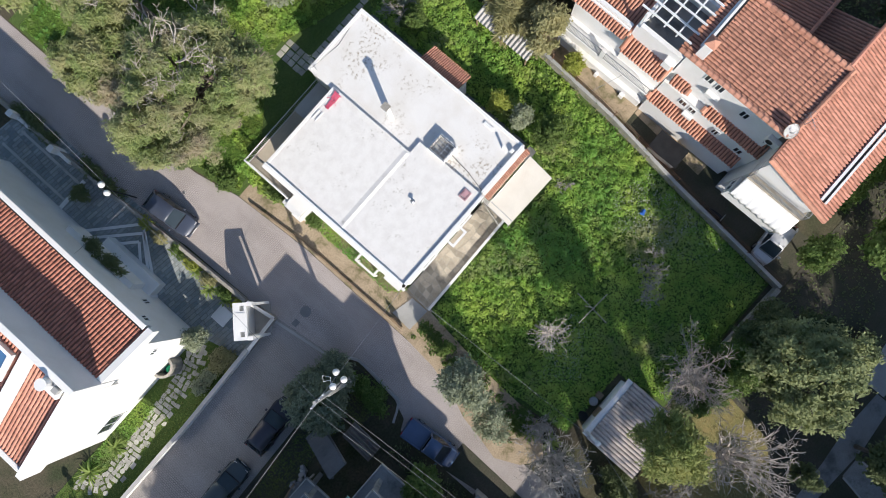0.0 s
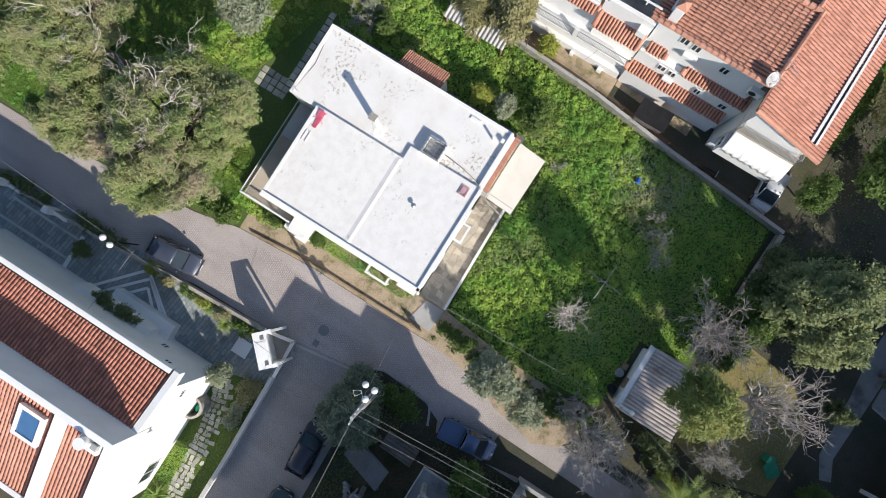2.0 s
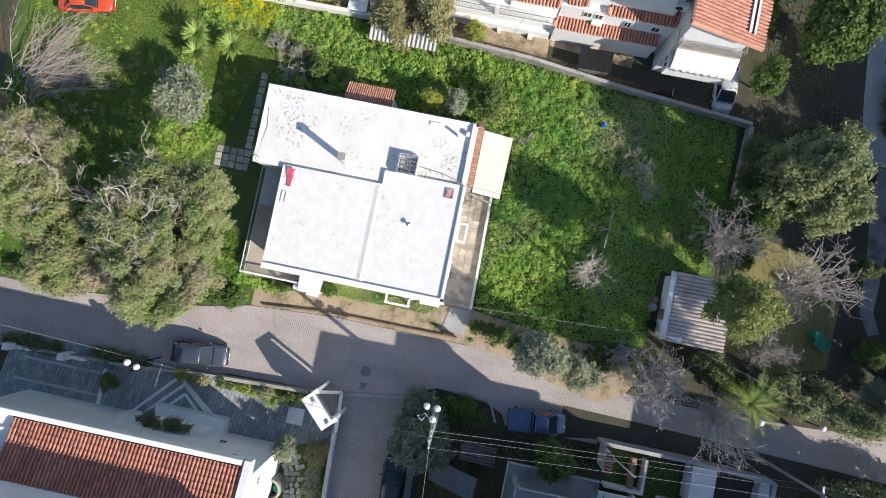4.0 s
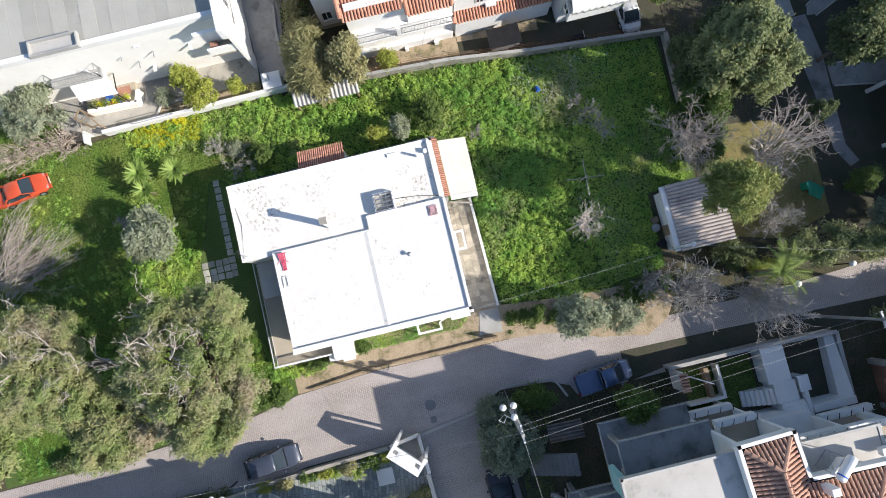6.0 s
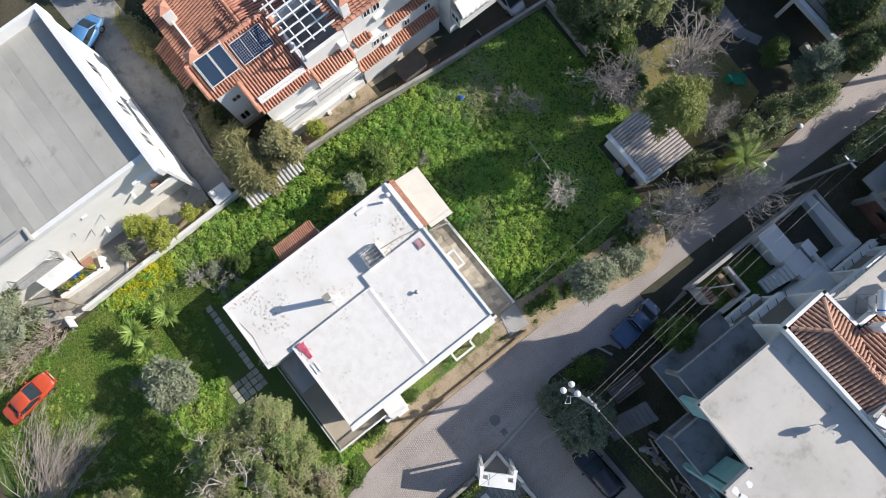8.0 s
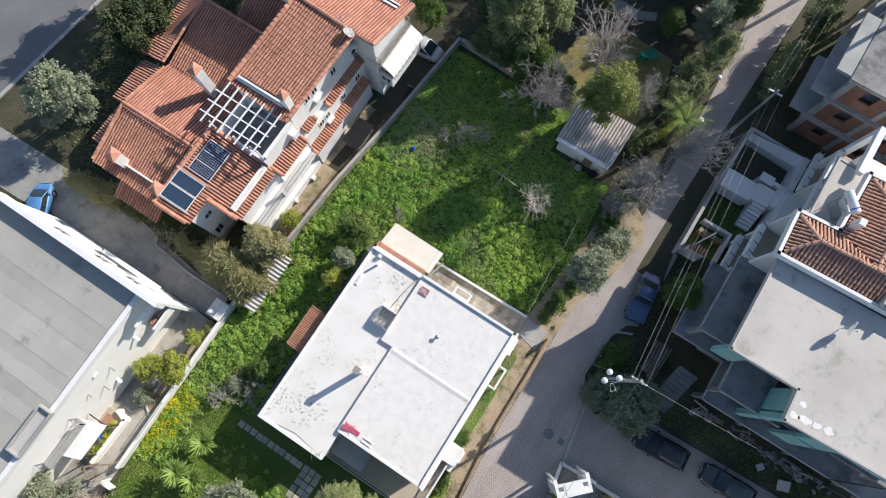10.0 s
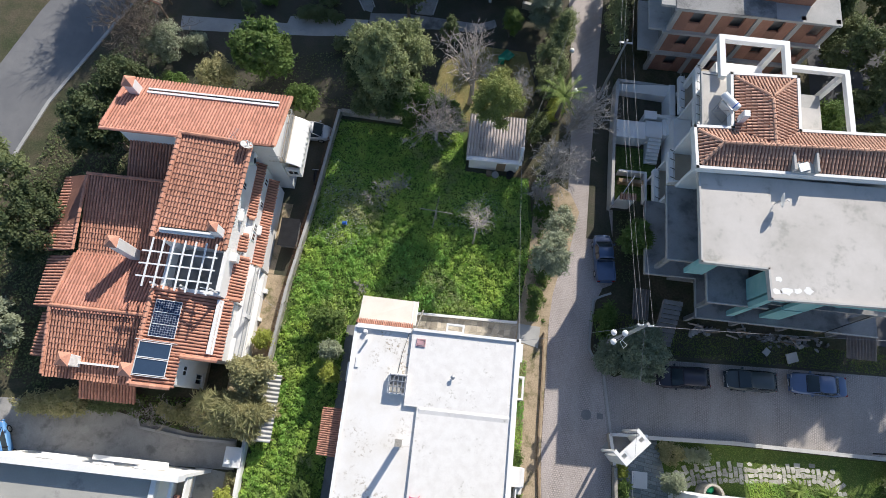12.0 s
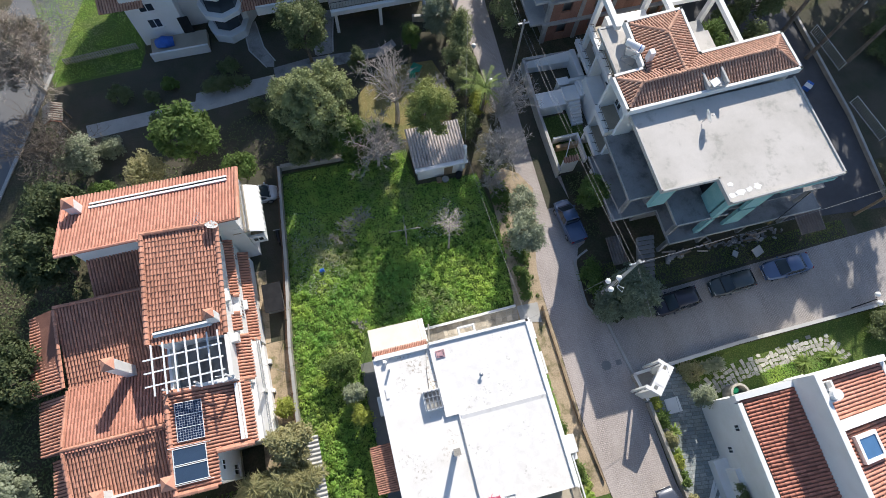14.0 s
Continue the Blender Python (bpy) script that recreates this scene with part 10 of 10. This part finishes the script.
fronds("palm_tree", "palm with long arching fronds by the street", 2.5, 21.6, 0.0, 34, 2.5, "palm_leaf", 95, 1.1, 0.03, 4.6, 0.22, "palm", True)

for i, (x, y, h, r, leaf) in enumerate(((-15.7, -13.4, 1.6, 0.8, "green_leaf"), (-14.9, -13.6, 1.3, 0.5, "green_leaf"), (-16.3, -15.0, 1.3, 0.7, "olive"))):
    tree("shrub", "small bush between meadow and house", x, y, h, r, r, leaf, "bark", 0.0, 520 + i, 0.09, 0.9, None, 0.04, "bush")
bare_crown("bare_shrub", "dry leafless shrub with thin twigs", -16.6, -16.4, 0.3, 1.5, 1.2, "grey_twig", 10, 531, 0.035, 5, category="shrub")
# meadow growth
NORTH = [(-18.2, 11.6), (-17.4, 19.4), (-6, 19.4), (-5.4, 15.6), (0.4, 15.4), (0.8, 11.0), (-3.5, 10.6), (-6.5, 12.0), (-10.5, 10.6), (-13.5, 12.4)]
weeds("meadow_weeds", "short dark green grass at the shaded end of the field", NORTH, 190, 0.08, "weed", 251, 0.12, 0.15, 0.5, stretch=2.6)
weeds("meadow_weeds", "scattered green weeds in the shaded grass", NORTH, 2.2, 0.09, "weed", 252, 0.3, 0.5, 0.3, tuft=0.2, stretch=2.2)
FIELD = [(-19.2, -1), (-18.9, 4), (-18.2, 11.6), (-13.5, 12.4), (-10.5, 10.6), (-6.5, 12.0), (-3.5, 10.6), (0.8, 11.0), (1.0, 9), (0.3, 2.3), (-8.2, 2.3), (-8.2, 2.9), (-12.8, 3.0), (-14.0, 0.4), (-14.0, -1.0)]
weeds("meadow_weeds", "thick green weeds with leafy clumps", FIELD, 9.5, 0.1, "weed", 201, 0.62, 0.4, 0.3, tuft=0.28, stretch=2.2)
# real low growth, its darker green carrying the shade between clumps
weeds("meadow_weeds", "low growth between the clumps, toned darker for shade", FIELD, 95, 0.1, "undergrowth", 221, 0.12, 0.3, 0.5, stretch=2.4)
weeds("flowering_weeds", "pale flowering weeds in the meadow", [(-18.2, 7.5), (-17.6, 13), (-14.5, 12.5), (-13.2, 8.5), (-15, 6.8)], 90, 0.07, "weed_pale", 202, 0.6, 0.6)
weeds("daisies", "white daisies scattered through the meadow", [(-18.0, 9.0), (-17.4, 15.5), (-15.0, 15.0), (-13.8, 11.5), (-15.2, 9.0)], 26, 0.055, "daisy", 261, 0.42, 0.35, 0.7, "flowers", 0.6, 1.0)
weeds("daisies", "white daisies scattered through the meadow", [(-6.5, 12.6), (-2.5, 14.2), (-1.0, 11.6), (-3.4, 9.4), (-6.8, 10.4)], 16, 0.055, "daisy", 262, 0.4, 0.35, 0.7, "flowers", 0.6, 1.0)
weeds("flowering_weeds", "pale flowering weeds in the meadow", [(-8, 10.5), (-3, 13.8), (-1.6, 11.5), (-4, 9.8)], 45, 0.07, "weed_pale", 203, 0.55, 0.6)
SHORT = [(-20.0, -24.0), (-17.6, -23.2), (-17.4, -17.5), (-15.5, -16.2), (-14.0, -16.3), (-14.5, -17), (-14.5, -29.2), (-19.6, -29.2)]
weeds("meadow_weeds", "short thick grass between the yuccas", SHORT, 330, 0.06, "short_grass", 227, 0.07, 0.05, 0.5, stretch=2.6)
STRIP = [(-20.0, -24.0), (-20.1, -10), (-19.5, -3), (-19.2, -1), (-14.0, -1.0), (-13.95, -16.3), (-15.5, -16.2), (-17.4, -17.5), (-17.6, -23.2)]
weeds("meadow_weeds", "thick green weeds between wall and house", STRIP, 9.5, 0.1, "weed", 204, 0.62, 0.4, 0.3, tuft=0.28, stretch=2.2)
weeds("meadow_weeds", "low growth between the clumps, toned darker for shade", STRIP, 95, 0.1, "undergrowth", 224, 0.12, 0.3, 0.5, stretch=2.4)
weeds("flowering_weeds", "yellow flowering weeds along the wall", [(-20.0, -23.0), (-20.0, -19.7), (-19.9, -17.3), (-18.1, -17.6), (-18.2, -21.2), (-19.0, -23.3)], 15, 0.12, "flower", 205, 0.55, 0.05, 0.5, tuft=0.3)
SOUTH = [(-14.5, -17.8), (-6.5, -20.4), (0.1, -15.4), (3.2, -14.8), (3.9, -19), (4.8, -29), (4.9, -37), (-24, -37), (-22, -29), (-14.5, -29)]
weeds("meadow_weeds", "short thick grass in the south garden", SOUTH, 330, 0.06, "short_grass", 226, 0.07, 0.05, 0.5, stretch=2.6)
weeds("meadow_weeds", "scattered low weeds in the south garden", SOUTH, 2.5, 0.085, "weed", 206, 0.25, 0.6, 0.3, tuft=0.2, stretch=2.2)
weeds("meadow_weeds", "lush weeds round the small olive", [(-12.6, -20.6), (-9.2, -19.7), (-7.0, -21.4), (-6.6, -25.4), (-9.0, -27.0), (-10.2, -24.5), (-9.6, -21.5)], 11, 0.1, "weed", 246, 0.5, 0.3, 0.3, tuft=0.27, stretch=2.2)
weeds("verge_weeds", "low weeds on the earth verge", [(0.3, -13.5), (1.5, -13.5), (1.4, -1), (0.3, 0)], 260, 0.08, "weed", 207, 0.22, 0.55, 0.4, stretch=2.2)
weeds("verge_weeds", "rank green weeds at the veranda foot", [(0.9, -17.0), (1.8, -16.2), (2.2, -13.0), (1.5, -11.4), (1.0, -11.4)], 14, 0.1, "weed", 237, 0.45, 0.2, 0.3, tuft=0.25, stretch=2.4)
weeds("verge_weeds", "low weeds on the earth verge", [(1.2, 2.6), (2.7, 2.4), (2.9, 8), (3.7, 13), (1.6, 13)], 6, 0.1, "green_leaf", 208, 0.4, 0.5, 0.3, tuft=0.25)
weeds("lawn_blades", "short lawn grass in the garden", [(12.6, -6.2), (13.5, -9.7), (32, -9.7), (32, -6.0)], 120, 0.07, "blade", 209, 0.06, 0.2, 0.6)
weeds("lawn_blades", "bright ground cover by the villa wall", [(19.4, -8.4), (26.0, -8.4), (26.0, -9.7), (19.8, -9.7)], 220, 0.06, "weed", 210, 0.14, 0.1, 0.5, stretch=2.5)
for i, y in enumerate((-8.9, -10.2, -11.9, -13.6, -15.1, -16.8, -18.4)):
    tree("shrub", "low yellow-green plant in the terrace border", 9.55 + 0.05 * (i % 2), y, 0.9 + 0.2 * (i % 3), 0.45, 0.7, ("yellow_leaf", "green_leaf", "khaki_leaf")[i % 3], "bark", 0.0, 410 + i, 0.09, 0.8, None, 0.03, "bush")
weeds("rough_grass", "rough dark grass by the side road", [(8.2, 4), (10.4, 4), (10.4, 2.9), (33, 2.9), (33, 1.2), (13, 0.8), (9.4, -0.6), (7.6, -0.2), (7.3, 2.5)], 160, 0.07, "blade", 211, 0.12, 0.4)
weeds("rough_grass", "rough dark grass below the front wall", [(8.6, 6.8), (10.3, 6.8), (10.3, 13.4), (8.6, 13.4)], 40, 0.1, "dark_leaf", 231, 0.14, 0.5)
weeds("rough_grass", "rough dark grass beside the front stair", [(8.6, 14.6), (8.6, 19.7), (11.6, 19.7), (11.6, 14.6)], 90, 0.1, "green_leaf", 232, 0.14, 0.3)
weeds("garden_growth", "dark ground plants in the shaded garden", [(-38, 21), (-18, 20.8), (-9.5, 20.2), (-9.6, 27), (-16.5, 27.6), (-31, 23.4)], 25, 0.12, "dark_leaf", 212, 0.18, 0.6)
weeds("lawn_blades", "mown grass beside the white house", [(-37.2, 34.4), (-29.2, 34.6), (-28.8, 36.2), (-28.8, 46), (-39.5, 46)], 120, 0.07, "weed", 241, 0.08, 0.2, 0.6)
weeds("dry_grass", "dry grass tufts on the lawn", [(-9.2, 22), (-8.6, 26.3), (-6, 29), (-0.7, 28.8), (0.5, 25), (-0.6, 21.6), (-5, 20.8)], 70, 0.06, "khaki_leaf", 213, 0.07, 0.4)
weeds("strip_weeds", "tangled growth between lane and villa", [(-29, -9.3), (-21, -9.5), (-20.6, -6.8), (-33, -7.2)], 90, 0.11, "green_leaf", 214, 0.4, 0.4)
weeds("strip_weeds", "rough growth along the far road", [(-46, -5), (-43.5, 16), (-38, 30), (-35, 24), (-36.5, 10), (-37, -8)], 50, 0.13, "dark_leaf", 215, 0.4, 0.5)

CREEP = [(-20.6, -9.0), (-19.9, -3.2), (-19.55, 3.0), (-18.75, 9.5), (-17.8, 19.5), (-17.15, 19.5), (-18.05, 9.5), (-18.85, 3.0), (-19.2, -3.2), (-19.9, -9.0)]
weeds("wall_creeper", "dry tangled creeper over the field wall", CREEP, 26, 0.08, "khaki_leaf", 251, 1.25, 0.85, 0.2, scale=0.5, stretch=3.0)
weeds("wall_creeper", "green creeper hanging on the field wall", CREEP, 22, 0.09, "green_leaf", 252, 1.2, 0.9, 0.2, scale=0.6)
# stepping stones of the lawn path
stone_path = thing("stepping_stone_path", "curved path of pale stepping stones in the lawn", "path", (20, -7.8, 0), kind="structure")
g7 = np.random.default_rng(70)
CURVE = [(13.6, -9.15), (15.0, -8.55), (16.7, -8.15), (18.5, -7.95), (20.5, -7.8), (22.4, -7.65), (24.3, -7.45), (25.6, -7.35), (26.5, -7.75), (27.0, -8.5), (27.2, -9.4)]
stone_meshes = []
for k in range(6):
    bm = bmesh.new()
    n = 5 + k % 2
    pts = [(math.cos(2 * math.pi * i / n + 0.4) * (0.25 + float(g7.uniform(-0.04, 0.04))), math.sin(2 * math.pi * i / n + 0.4) * (0.19 + float(g7.uniform(-0.03, 0.03)))) for i in range(n)]
    if k < 4:
        pts = [(sx * (0.27 + float(g7.uniform(-0.05, 0.03))), sy * (0.17 + float(g7.uniform(-0.03, 0.02)))) for sx, sy in ((-1, -1), (1, -1), (1, 1), (-1, 1))]
    prism(bm, pts, -0.03, 0.05)
    me = bpy.data.meshes.new("stone")
    bm.to_mesh(me)
    bm.free()
    me.materials.append(M["path"])
    stone_meshes.append(me)
for (ax, ay), (bx, by) in zip(CURVE, CURVE[1:]):
    L = math.hypot(bx - ax, by - ay)
    d = ((bx - ax) / L, (by - ay) / L)
    for i in range(max(1, round(L / 0.42))):
        t = (i + 0.5) / max(1, round(L / 0.42))
        for row in (-0.62, -0.2, 0.22, 0.62)[:3 + (i % 2)]:
            j = float(g7.normal(0, 0.05))
            ob = new("stone", stone_meshes[int(g7.integers(0, 6))])
            hang(ob, stone_path)
            ob.matrix_basis = pose(ax + (bx - ax) * t - d[1] * (row + j), ay + (by - ay) * t + d[0] * (row + j), float(g7.uniform(-0.01, 0.01)), 0, 0, math.degrees(math.atan2(d[1], d[0])) + float(g7.choice([0, 90])) + float(g7.normal(0, 6))) @ Matrix.Diagonal((0.86, 0.92, 1, 1))
slabs = thing("slab_path", "path of square concrete slabs beside the house", "path", (-11, -17.4, 0), kind="structure")
sm = bpy.data.meshes.new("slab")
bm = boxes((-0.24, 0.24, -0.24, 0.24, -0.03, 0.045), bevel=0.015)
bm.to_mesh(sm)
bm.free()
sm.materials.append(M["path"])
spots = [(-14.2 + i * 0.56, -17.35 - c * 0.56) for i in range(11) for c in range(1)] + [(-8.0 + i * 0.56, -17.3 - c * 0.56) for i in range(3) for c in range(5)]
for x, y in spots:
    ob = new("slab", sm)
    hang(ob, slabs)
    ob.matrix_basis = pose(x + float(g7.normal(0, 0.02)), y + float(g7.normal(0, 0.02)), float(g7.uniform(-0.01, 0.01)), 0, 0, float(g7.normal(0, 3)))
